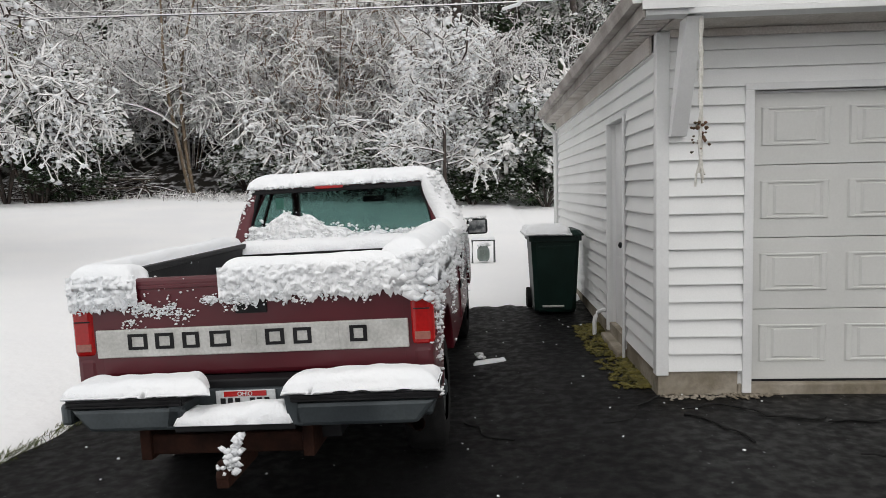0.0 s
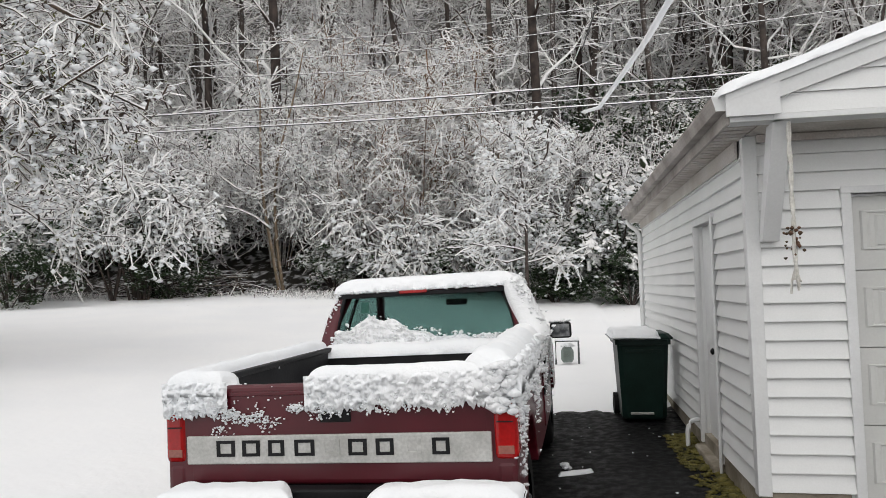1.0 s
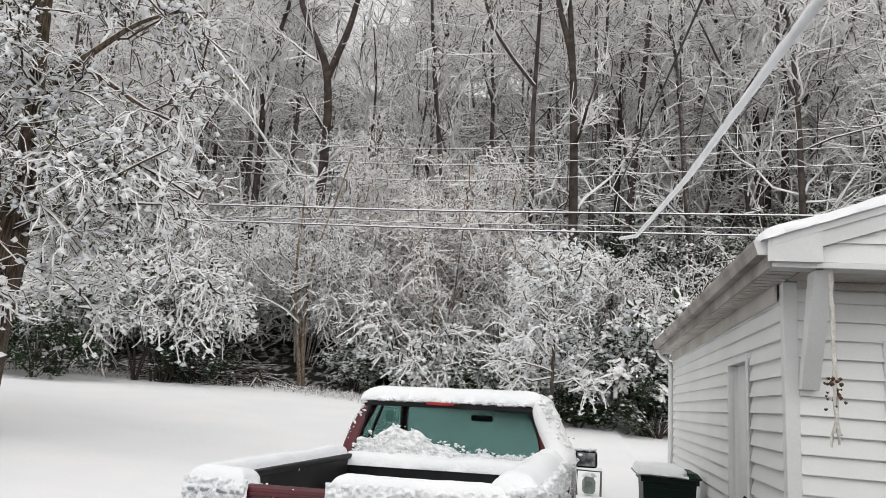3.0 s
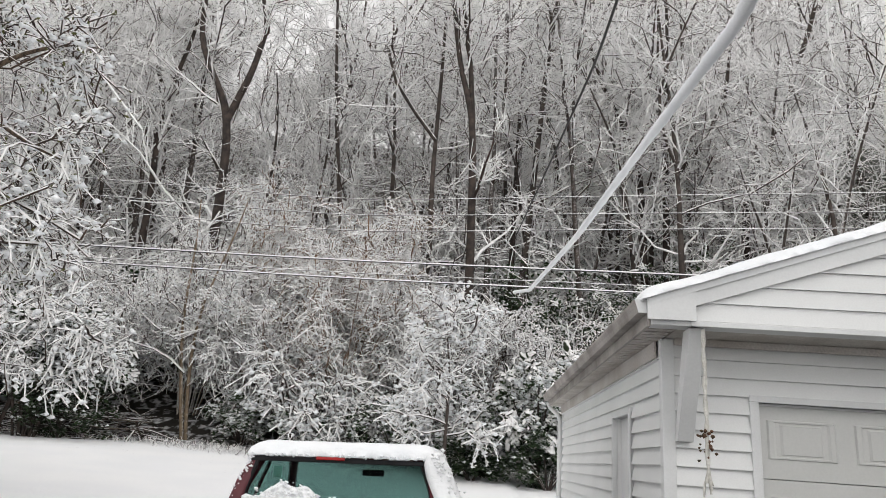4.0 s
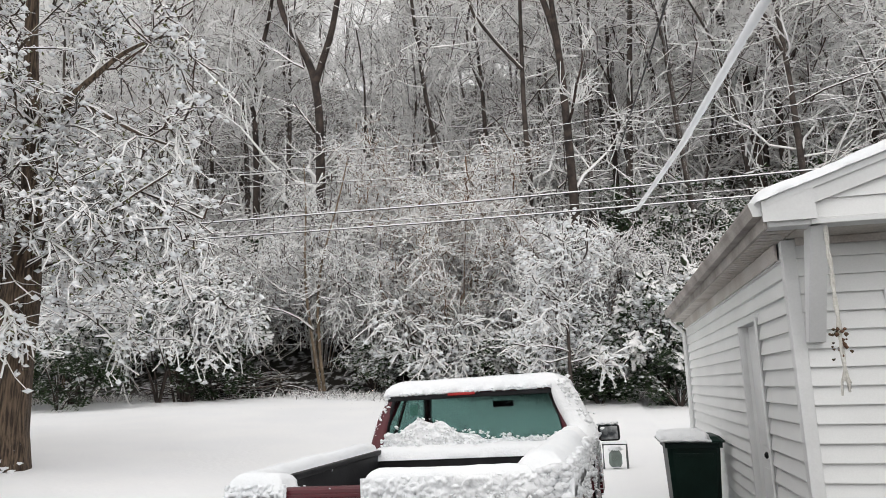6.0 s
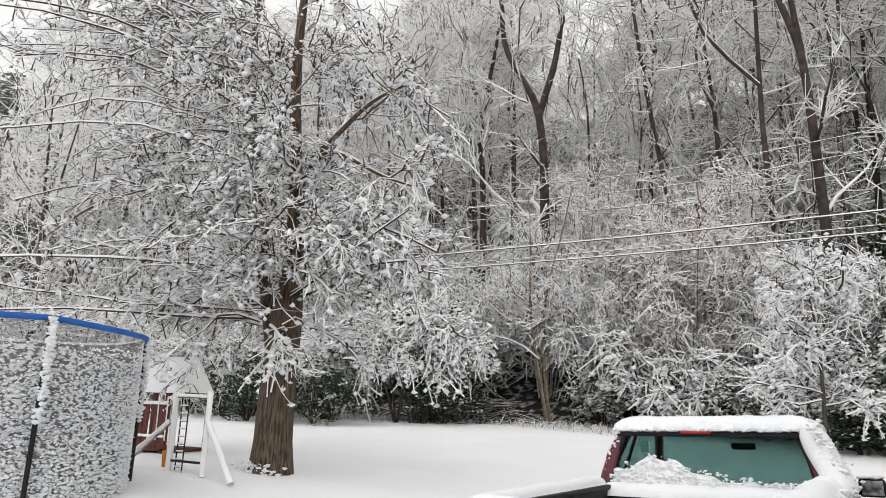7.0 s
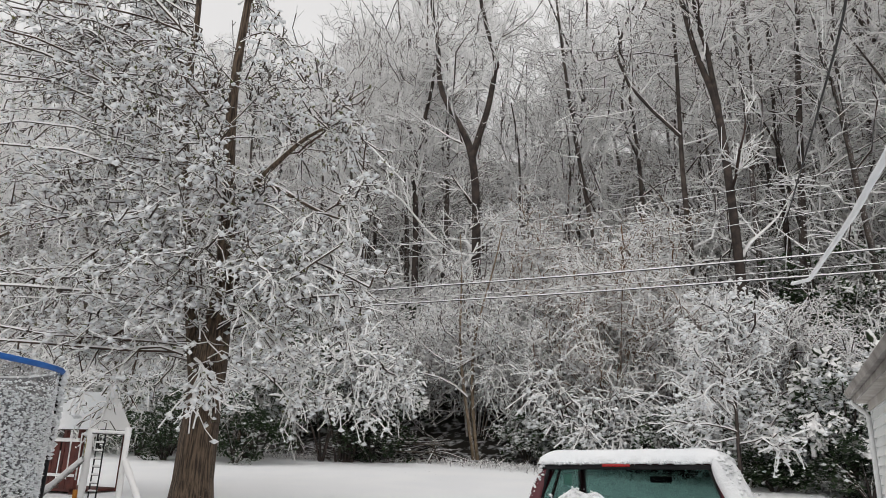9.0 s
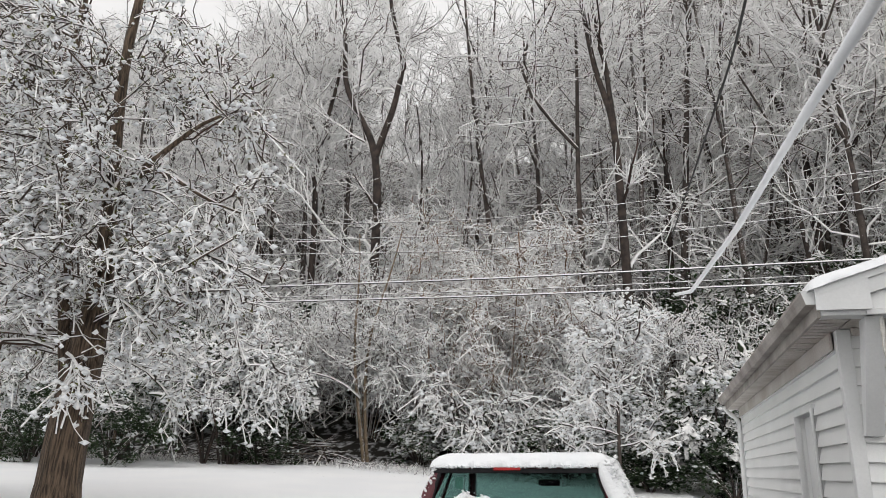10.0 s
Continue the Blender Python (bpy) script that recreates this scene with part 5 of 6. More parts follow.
part("tower_roof", prism([(1.72, 1.50), (2.30, 2.32), (2.88, 1.50)], "x", -5.17, -3.02, 0.01), PW, play, "steep pitched tower roof")
snow_pad("roof_snow", ((-5.19, 1.69, 1.48), (-3.00, 1.69, 1.48), (-3.00, 2.30, 2.325), (-5.19, 2.30, 2.325)), 0.05, "snow on the play tower roof", play, 24, 16, 0.10)
part("orange_bucket", hull([rect(0.12, 0.12, 0.45, 0, 0.03), rect(0.16, 0.16, 0.75, 0, 0.04)]), ORANGE, play, "orange plastic swing toy").location = (-1.08, 0.1, -0.36)
tube("swing_rope", [(-1.08, 0.1, 1.36), (-1.08, 0.1, 0.38)], 0.012, plain("yellow_rope", (0.35, 0.27, 0.05), (0.5, 0.4, 0.1), 9, 0.8), play)
for k in range(2):
    tube("swing_chain", [(-1.2 - 0.25 * k, 0.08, 1.36), (-1.2 - 0.25 * k, 0.1, 0.55)], 0.012, PW, play)

# ---- utility pole and wires ----
pole = empty("utility_pole", (11.6, 16.0, float(ground_z(11.6, 16))), "weathered wooden utility pole with tilted crossarm", "utility pole")
h0 = pole.location.z
tube("pole_shaft", [(0, 0, -0.2), (0, 0, 5), (0.05, 0, 9.75 - h0)], [0.14, 0.11, 0.085], GREY_POLE, pole, sides=12)
bm = box(-0.85, 0.85, -0.04, 0.04, -0.045, 0.045, 0.006)
arm = part("crossarm", bm, GREY_POLE, pole)
arm.matrix_basis = pose(0.0, -0.14, 9.75 - h0, 0, -24, 0)
snow_pad("arm_snow", ((-0.93, -0.19, 9.80 - h0 - 0.39), (0.93, -0.19, 9.80 - h0 + 0.43), (0.93, -0.09, 9.80 - h0 + 0.43), (-0.93, -0.09, 9.80 - h0 - 0.39)), 0.05, "", pole, 20, 6)
for x in (-0.8, 0.8):
    tube("insulator", [(x * 0.92, -0.14, 9.8 - h0 + x * 0.4), (x * 0.92, -0.14, 9.93 - h0 + x * 0.4)], 0.035, PANEL, pole)


def wire(pts, r, mat, label, k=40, sag=0.0):
    p = smooth_line(pts, k)
    t = np.linspace(0, 1, k)
    p[:, 2] -= sag * 4 * t * (1 - t)
    v, q = tubes(p[None], np.full((1, k), r), 6)
    tagged(under("overhead_wire", mesh_of("overhead_wire", v, q, mat)), label, "wire", "wires across the lawn")


for zr, zm, zl, r in ((8.6, 7.55, 8.4, 0.012), (8.1, 7.15, 7.9, 0.012), (7.7, 6.75, 7.5, 0.012), (6.25, 6.05, 6.25, 0.024), (5.75, 5.62, 5.85, 0.022), (5.95, 5.75, 5.95, 0.012)):
    wire([(11.6, 16, zr), (4, 16, (zr + zm) / 2), (-3, 16, zm), (-12, 16.3, (zm + zl) / 2), (-45, 17.5, zl - 1.9), (-75, 19, zl - 2.4)], r, WIRE, "thin overhead wire lined with snow", 80)
cab = smooth_line([(0.9, 16, 5.52), (1.05, 13.5, 4.98), (1.22, 8.5, 4.5), (1.25, 5, 4.18), (1.25, 3.3, 3.98), (1.12, 2.5, 3.82), (0.9, 1.2, 3.75), (0.5, -3, 3.9)], 220)
thick = 0.036 + 0.005 * lumps(cab, 3.0) + 0.004 * lumps(cab, 11.0)
v, q = tubes(cab[None], thick[None], 10)
tagged(under("service_cable", mesh_of("service_cable", v, q, SNOW)), "overhead service cable sleeved in thick snow", "cable")
v, q = tubes(smooth_line([(0.9, 16, 6.9), (0.95, 10, 5.95), (1.0, 6, 5.4), (0.9, 4, 5.0), (0.6, 0, 4.7), (0.3, -3, 4.6)], 60)[None], np.full((1, 60), 0.012), 6)
tagged(under("drop_cable", mesh_of("drop_cable", v, q, CABLE_BLACK)), "bare black overhead drop cable", "cable")

# ---- trees ----
def along(P, R, idx, t):
    k = P.shape[1]
    f = t * (k - 1)
    i = np.minimum(f.astype(int), k - 2)
    w = (f - i)[:, None]
    p = P[idx, i] * (1 - w) + P[idx, i + 1] * w
    d = P[idx, i + 1] - P[idx, i]
    d /= np.linalg.norm(d, axis=1, keepdims=True) + 1e-9
    r = R[idx, i] * (1 - w[:, 0]) + R[idx, i + 1] * w[:, 0]
    return p, d, r


def sprout(g, P, R, per, lo, hi, spread=(35, 70), tmin=0.2, ratio=0.55, tip=0.006, up=0.2, droop=0.0, k=4, wob=0.12, rmax=9.0):
    """Branches growing out of the given ones."""
    n = P.shape[0] * per
    idx = np.repeat(np.arange(P.shape[0]), per)
    t = g.uniform(tmin, 1.0, n)
    p, d, r = along(P, R, idx, t)
    q = g.normal(0, 1, (n, 3))
    q -= (q * d).sum(1, keepdims=True) * d
    q /= np.linalg.norm(q, axis=1, keepdims=True) + 1e-9
    a = np.radians(g.uniform(*spread, n))[:, None]
    v = np.cos(a) * d + np.sin(a) * q
    v[:, 2] += up
    v /= np.linalg.norm(v, axis=1, keepdims=True)
    length = g.uniform(lo, hi, n) * (1.15 - 0.5 * t)
    s = np.linspace(0, 1, k)
    line = p[:, None] + v[:, None] * (length[:, None] * s[None])[..., None]
    w = np.cumsum(g.normal(0, 1, (n, k, 3)) * (s[None, :, None] > 0), axis=1) * (wob * length / k)[:, None, None]
    line = line + w
    line[..., 2] -= droop * length[:, None] * s[None] ** 2
    r0 = np.minimum(r * ratio, rmax)
    rad = r0[:, None] * (1 - s[None]) + tip * s[None]
    return line, np.maximum(rad, tip)


def stem(pts, r0, r1, k=10):
    return smooth_line(pts, k)[None], np.linspace(r0, r1, k)[None]


def stack(*sets):
    return np.concatenate([s[0] for s in sets]), np.concatenate([s[1] for s in sets])


def tree(name, base, stems, g, label, wood, twigmat, limbs=(9, 2.0, 4.0), branches=(6, 0.8, 1.8), twigs=(6, 0.35, 0.8), up=0.25, droop=0.1,
         tmin=0.35, rt=0.012, clumps=0, clump_size=(0.02, 0.05), category="tree", group="", spread=(35, 75), extra=None, buds=0, wob=0.45, tk=3):
    """One tree: trunk, limbs and crown of twigs, with snow in the twigs' forks."""
    ob = empty(name, base, label, category, group)
    o = np.array(base)
    P, R = stack(*[(smooth_line(P[0], 10)[None], np.interp(np.linspace(0, 1, 10), np.linspace(0, 1, R.shape[1]), R[0])[None]) for P, R in stems])
    L = sprout(g, P, R, limbs[0], limbs[1], limbs[2], spread, tmin, 0.5, rt * 1.3, up, droop * 0.5, 6 if tk > 2 else 5, wob)
    if extra:
        E = [(smooth_line(e, 6)[None], np.linspace(r, rt * 1.3, 6)[None]) for e, r in extra]
        L = stack(L, *E)
    B = sprout(g, *L, branches[0], branches[1], branches[2], (25, 70), 0.15, 0.55, rt, up * 0.6, droop, 4 if tk > 2 else 3, wob)
    T = sprout(g, *B, twigs[0], twigs[1], twigs[2], (25, 70), 0.1, 0.7, rt * 0.75, up * 0.3, droop * 1.5, tk, wob * 1.2, rmax=rt)
    tv = joined(*[tubes(P_ - o, R_, 8) for P_, R_ in stems])
    under("trunk", mesh_of("trunk", *tv, wood), ob)
    v = joined(tubes(L[0] - o, L[1], 4 if tk > 2 else 3), tubes(B[0] - o, B[1], 3), tubes(T[0] - o, T[1], 3))
    tagged(under("crown", mesh_of("crown", *v, twigmat), ob, "fine twigs lined with snow"), kind="stuff")
    if clumps:
        i = g.integers(0, T[0].shape[0], clumps)
        j = np.minimum((g.uniform(0, 1, clumps) ** 0.6 * tk).astype(int), tk - 1)
        c = T[0][i, j] - o + (0, 0, 0.01)
        tagged(under("snow_load", mesh_of("snow_load", *flecks(c, g.uniform(*clump_size, clumps), g, 0.75), SNOW), ob, "lumps of snow on the twigs"), kind="stuff")
    if buds:
        i = g.integers(0, T[0].shape[0], buds)
        c = T[0][i, 2] - o + g.normal(0, 0.02, (buds, 3))
        tagged(under("foliage", mesh_of("foliage", *leaves(c, g, 0.045), LEAF_BUD, False), ob, "young green leaves"), kind="stuff")
    return ob


def leaves(c, g, size, tilt=0.9):
    """Small folded four-cornered leaves about the given places."""
    n = len(c)
    a = g.uniform(0, 6.28, n)
    d = np.c_[np.cos(a), np.sin(a), g.normal(-0.15, tilt * 0.5, n)]
    d /= np.linalg.norm(d, axis=1, keepdims=True)
    s = np.cross(d, np.c_[g.normal(0, 0.4, n), g.normal(0, 0.4, n), np.ones(n)])
    s /= np.linalg.norm(s, axis=1, keepdims=True) + 1e-9
    ln = (g.uniform(0.7, 1.3, n) * size)[:, None]
    p = np.stack([c - d * ln, c + s * ln * 0.45, c + d * ln, c - s * ln * 0.45], 1)
    return p.reshape(-1, 3), np.arange(4 * n).reshape(-1, 4)


def crown_points(g, n, centre, radii, cells=26, hollow=0.45):
    """Places in an uneven crown made of many smaller clumps."""
    c = g.normal(0, 1, (cells, 3))
    c /= np.linalg.norm(c, axis=1, keepdims=True)
    c *= g.uniform(hollow, 1.0, (cells, 1))
    c[:, 2] = np.where(c[:, 2] < -0.75, -c[:, 2], c[:, 2])
    k = g.integers(0, cells, n)
    d = g.normal(0, 1, (n, 3))
    d /= np.linalg.norm(d, axis=1, keepdims=True)
    p = c[k] + d * (g.uniform(0.55, 1, (n, 1)) ** 0.6) * g.uniform(0.16, 0.34, cells)[k][:, None]
    return np.array(centre) + p * np.array(radii)


def evergreen(name, base, radii, g, label, n=9000, mat=None, size=0.07, snow=0, cells=30, group=""):
    ob = empty(name, base, label, "bush", group)
    P, R = [], []
    for k in range(7):
        a = g.uniform(0, 6.28)
        e = (radii[0] * 0.6 * math.cos(a), radii[1] * 0.6 * math.sin(a), radii[2] * g.uniform(0.9, 1.6))
        P.append(smooth_line([(0, 0, -0.1), (e[0] * 0.3, e[1] * 0.3, e[2] * 0.5), e], 6))
        R.append(np.linspace(0.05, 0.012, 6))
    under("stem", mesh_of("stem", *tubes(np.array(P), np.array(R), 5), BARK_DARK), ob)
    c = crown_points(g, n, (0, 0, radii[2]), radii, cells)
    c = c[c[:, 2] > 0.0]
    tagged(under("foliage", mesh_of("foliage", *leaves(c, g, size), mat or LEAF, False), ob, "dense green leaves"), kind="stuff")
    if snow:
        i = g.integers(0, len(c), snow)
        s = c[i] + (0, 0, 0.02)
        s = s[s[:, 2] > radii[2] * 0.5]
        tagged(under("snow_load", mesh_of("snow_load", *flecks(s, g.uniform(0.04, 0.11, len(s)), g, 0.55), SNOW), ob, "lumps of snow on the leaves"), kind="stuff")
    return ob


def gz(x, y):
    return float(ground_z(x, y)) - 0.1


# the large maple on the lawn
g = np.random.default_rng(11)
b = (-9.85, 10.5, gz(-9.85, 10.5))
stems = [stem([(-9.74, 10.5, 0.45), (-9.74, 10.5, 0.9), (-9.77, 10.5, 2.1), (-9.70, 10.5, 3.45), (-9.55, 10.5, 4.4), (-9.64, 10.5, 5.7), (-9.85, 10.5, 7.3), (-9.97, 10.5, 8.45), (-10.06, 10.5, 9.5), (-9.95, 10.5, 11.0), (-9.9, 10.6, 14.5)], 0.44, 0.06, 20),
         stem([(-9.95, 10.5, 2.9), (-10.3, 10.45, 4.4), (-10.45, 10.4, 5.4), (-10.68, 10.4, 6.5), (-10.94, 10.4, 7.5), (-11.28, 10.4, 8.6), (-11.31, 10.4, 9.8), (-11.28, 10.4, 11.7), (-11.6, 10.4, 14.0)], 0.155, 0.04, 16),
         stem([(-9.6, 10.45, 5.4), (-9.38, 10.35, 6.33), (-9.19, 10.3, 6.88), (-8.63, 10.3, 6.97), (-8.09, 10.3, 6.63), (-7.37, 10.3, 6.16), (-6.71, 10.3, 5.9)], 0.105, 0.02, 14),
         stem([(-9.0, 10.3, 6.92), (-8.3, 10.3, 7.42), (-7.89, 10.3, 7.78), (-7.2, 10.4, 8.05), (-6.6, 10.4, 8.0)], 0.07, 0.015, 10),
         stem([(-10.6, 10.4, 6.3), (-12.1, 10.1, 6.65), (-13.75, 9.9, 6.75), (-15.5, 9.8, 6.5), (-17.2, 9.8, 5.9)], 0.09, 0.015, 12)]
stems[0][1][0] = np.interp(np.arange(20), [0, 1, 4, 6, 9, 19], [0.46, 0.37, 0.32, 0.19, 0.135, 0.045])
extra = []
for k in range(84):
    # arching limbs, long over the open lawn, few and short towards the wood, drooping at their ends
    z0 = 3.4 + 9.6 * (k / 84) ** 1.05
    sx = 1 if k % 9 == 1 else -1
    x0 = np.interp(z0, [3, 5, 7, 9, 13], [-10.0, -10.4, -10.8, -11.3, -11.5]) if sx < 0 else np.interp(z0, [3, 5, 7, 9, 13], [-9.7, -9.6, -9.8, -10.0, -9.9])
    out = g.uniform(1.2, 7.0) + 0.12 * z0 if sx < 0 else g.uniform(0.8, 2.0)
    dy = g.uniform(-0.8, 0.7) * out * 0.8
    rise = (g.uniform(0.0, 0.25) if z0 < 6 else g.uniform(0.10, 0.65)) * out
    fall = g.uniform(0.2, 1.6) * (1.0 if z0 < 8 else 0.4) * (0.45 if z0 < 4.6 and sx < 0 else 1.0)
    line = smooth_line([(x0, 10.45, z0), (x0 + sx * out * 0.28, 10.45 + dy * 0.25, z0 + rise * 0.65), (x0 + sx * out * 0.62, 10.45 + dy * 0.6, z0 + rise), (x0 + sx * out, 10.45 + dy, z0 + rise - fall)], 6)
    line[1:] += g.normal(0, 0.045, (5, 3)) * out * np.array([0.6, 0.8, 0.8])
    extra.append((line, 0.016 + 0.0038 * out))
for k in range(18):
    # short sprays on the open side that half hide both stems
    z0 = 3.8 + 0.36 * k
    x0 = np.interp(z0, [3, 5, 7, 9, 13], [-10.0, -10.4, -10.8, -11.3, -11.5] if k % 2 else [-9.7, -9.6, -9.8, -10.0, -9.9])
    ox, oy = g.uniform(-0.9, 0.9), g.uniform(0.9, 1.9)
    extra.append(([(x0, 10.4, z0), (x0 + ox * 0.4, 10.4 - oy * 0.4, z0 + 0.35), (x0 + ox, 10.4 - oy, z0 + g.uniform(-0.3, 0.5))], 0.022))
for k in range(9):
    # branches bowed down towards the wood under clotted snow
    z0, ex, ez = g.uniform(3.9, 5.8), g.uniform(-8.0, -6.0), g.uniform(4.2, 5.2)
    dy = g.uniform(-1.4, 1.2)
    extra.append(([(-9.65, 10.4, z0), (-9.65 + (ex + 9.65) * 0.35, 10.4 + dy * 0.4, z0 + 0.30), (-9.65 + (ex + 9.65) * 0.7, 10.4 + dy * 0.8, (z0 + ez) / 2 + 0.25), (ex, 10.4 + dy, ez)], 0.036))
for p in ([(-9.6, 10.4, 4.6), (-8.6, 10.2, 4.85), (-7.4, 10.1, 4.7), (-6.2, 10.0, 4.0)], [(-9.6, 10.3, 4.2), (-9.0, 9.9, 4.5), (-8.4, 9.7, 4.3), (-7.8, 9.6, 3.8)], [(-9.65, 10.3, 4.9), (-8.2, 10.0, 5.4), (-7.0, 9.9, 5.1), (-6.3, 9.8, 4.5)],
          [(-9.8, 10.2, 3.4), (-9.2, 9.9, 3.2), (-9.0, 9.8, 2.4)], [(-10.1, 10.2, 3.5), (-10.9, 9.8, 3.9), (-11.3, 9.6, 3.0), (-11.3, 9.6, 2.3)], [(-10.3, 10.2, 4.0), (-11.5, 9.8, 4.2), (-12.2, 9.6, 3.4), (-12.0, 9.6, 2.6)]):
    extra.append((p, 0.04))
tree("maple_tree", b, stems, g, "large maple with furrowed brown trunk and drooping snowy branches", BARK, TWIG_MAPLE, (5, 0.8, 1.8), (12, 0.35, 1.25), (7, 0.15, 0.42), 0.14, 0.16,
     0.20, 0.019, 12000, (0.026, 0.080), extra=extra, spread=(45, 85), buds=7000, wob=0.6)
c = np.c_[-9.75 + g.normal(0, 0.25, 90), 10.15 + g.normal(0, 0.1, 90), np.zeros(90)]
c[:, 2] = ground_z(c[:, 0], c[:, 1]) + g.uniform(0.0, 0.25, 90)
tagged(under("snow_clump", mesh_of("snow_clump", *blobs(c, g.uniform(0.03, 0.07, 90), g), SNOW)), "snow heaped against the maple's foot", "snow", kind="stuff")

# slender ochre double-stemmed tree at the wood's edge
g = np.random.default_rng(12)
b = (-11.3, 29.0, gz(-11.3, 29))
stems = [stem([(-11.35, 29, 1.5), (-11.9, 29, 4.5), (-12.3, 29, 7.0), (-12.1, 29, 9.6), (-12.3, 29, 12)], 0.095, 0.03), stem([(-11.2, 29, 1.5), (-11.6, 29, 4.5), (-11.6, 29, 7.2), (-10.7, 29, 9.6), (-10.2, 29, 12)], 0.085, 0.03)]
extra = [([(-11.7, 28.9, 4.4), (-12.8, 28.7, 5.5), (-14.0, 28.5, 5.3), (-15.4, 28.3, 5.9)], 0.06), ([(-12.1, 29, 5.7), (-13.4, 28.8, 6.2), (-14.7, 28.6, 7.6)], 0.055), ([(-11.7, 29, 6.0), (-10.4, 28.8, 6.6), (-9.2, 28.5, 6.1)], 0.05)]
tree("young_tree", b, stems, g, "slender ochre double-stemmed tree at the wood's edge", BARK_OCHRE, TWIG_WHITE, (7, 1.2, 2.6), (6, 0.6, 1.4), (5, 0.3, 0.8), 0.3, 0.15, 0.35, 0.018, 500, (0.03, 0.07), extra=extra)
# small snowy tree in front of the right bush
g = np.random.default_rng(13)
b = (-0.7, 24.0, gz(-0.7, 24))
stems = [stem([(-0.7, 24, 1.0), (-0.7, 24, 3.1), (-0.65, 24, 4.4), (-0.95, 24, 6.4)], 0.075, 0.02)]
tree("young_tree", b, stems, g, "small snow-laden tree on the lawn's far edge", BARK_FAR, TWIG_WHITE, (30, 1.2, 2.6), (6, 0.5, 1.2), (5, 0.25, 0.6), 0.22, 0.2, 0.25, 0.03, 2200, (0.04, 0.09), spread=(55, 95))


def shrub(name, base, g, label, height, width, stems, wood, twigmat, twigs=(5, 0.4, 0.9), branches=(6, 0.7, 1.6), limbs=(5, 1.0, 2.2), droop=0.25, rt=0.017, clumps=0, size=(0.04, 0.09), group="", up=0.1, tk=3, tmin=0.2):
    """Many-stemmed arching shrub."""
    st = []
    for k in range(stems):
        a, h = g.uniform(0, 6.28), height * g.uniform(0.55, 1.0)
        w = width * g.uniform(0.25, 1.0)
        ex, ey = math.cos(a) * w, math.sin(a) * w * 0.7
        x, y, z = base
        st.append(stem([(x + ex * 0.15, y + ey * 0.15, z), (x + ex * 0.4, y + ey * 0.4, z + h * 0.6), (x + ex * 0.75, y + ey * 0.75, z + h), (x + ex * 1.15, y + ey * 1.15, z + h * 0.85)], 0.05, 0.015, 8))
    return tree(name, base, st, g, label, wood, twigmat, limbs, branches, twigs, up, droop, tmin, rt, clumps, size, "shrub", group, tk=tk, wob=0.75)


# snow-laden bushes at the wood's edge
for k, (x, y, h, w, n) in enumerate(((-0.4, 26.8, 4.4, 2.0, 10), (-15.6, 25.4, 5.8, 3.0, 14), (-20.4, 25.6, 5.0, 2.8, 11), (-25.5, 25.5, 4.6, 3.0, 10), (-6.5, 28.2, 3.6, 2.6, 10))):
    g = np.random.default_rng(40 + k)
    shrub("snowy_bush", (x, y, gz(x, y)), g, "arching bush bowed down under heavy snow", h, w, n, BARK_DARK, TWIG_WHITE, (3, 0.3, 0.8), (4, 0.5, 1.2), (5, 0.8, 1.7), 0.30, 0.036, 1200, (0.05, 0.13), "snowy bushes", tmin=0.55 if x < -12 else 0.2)
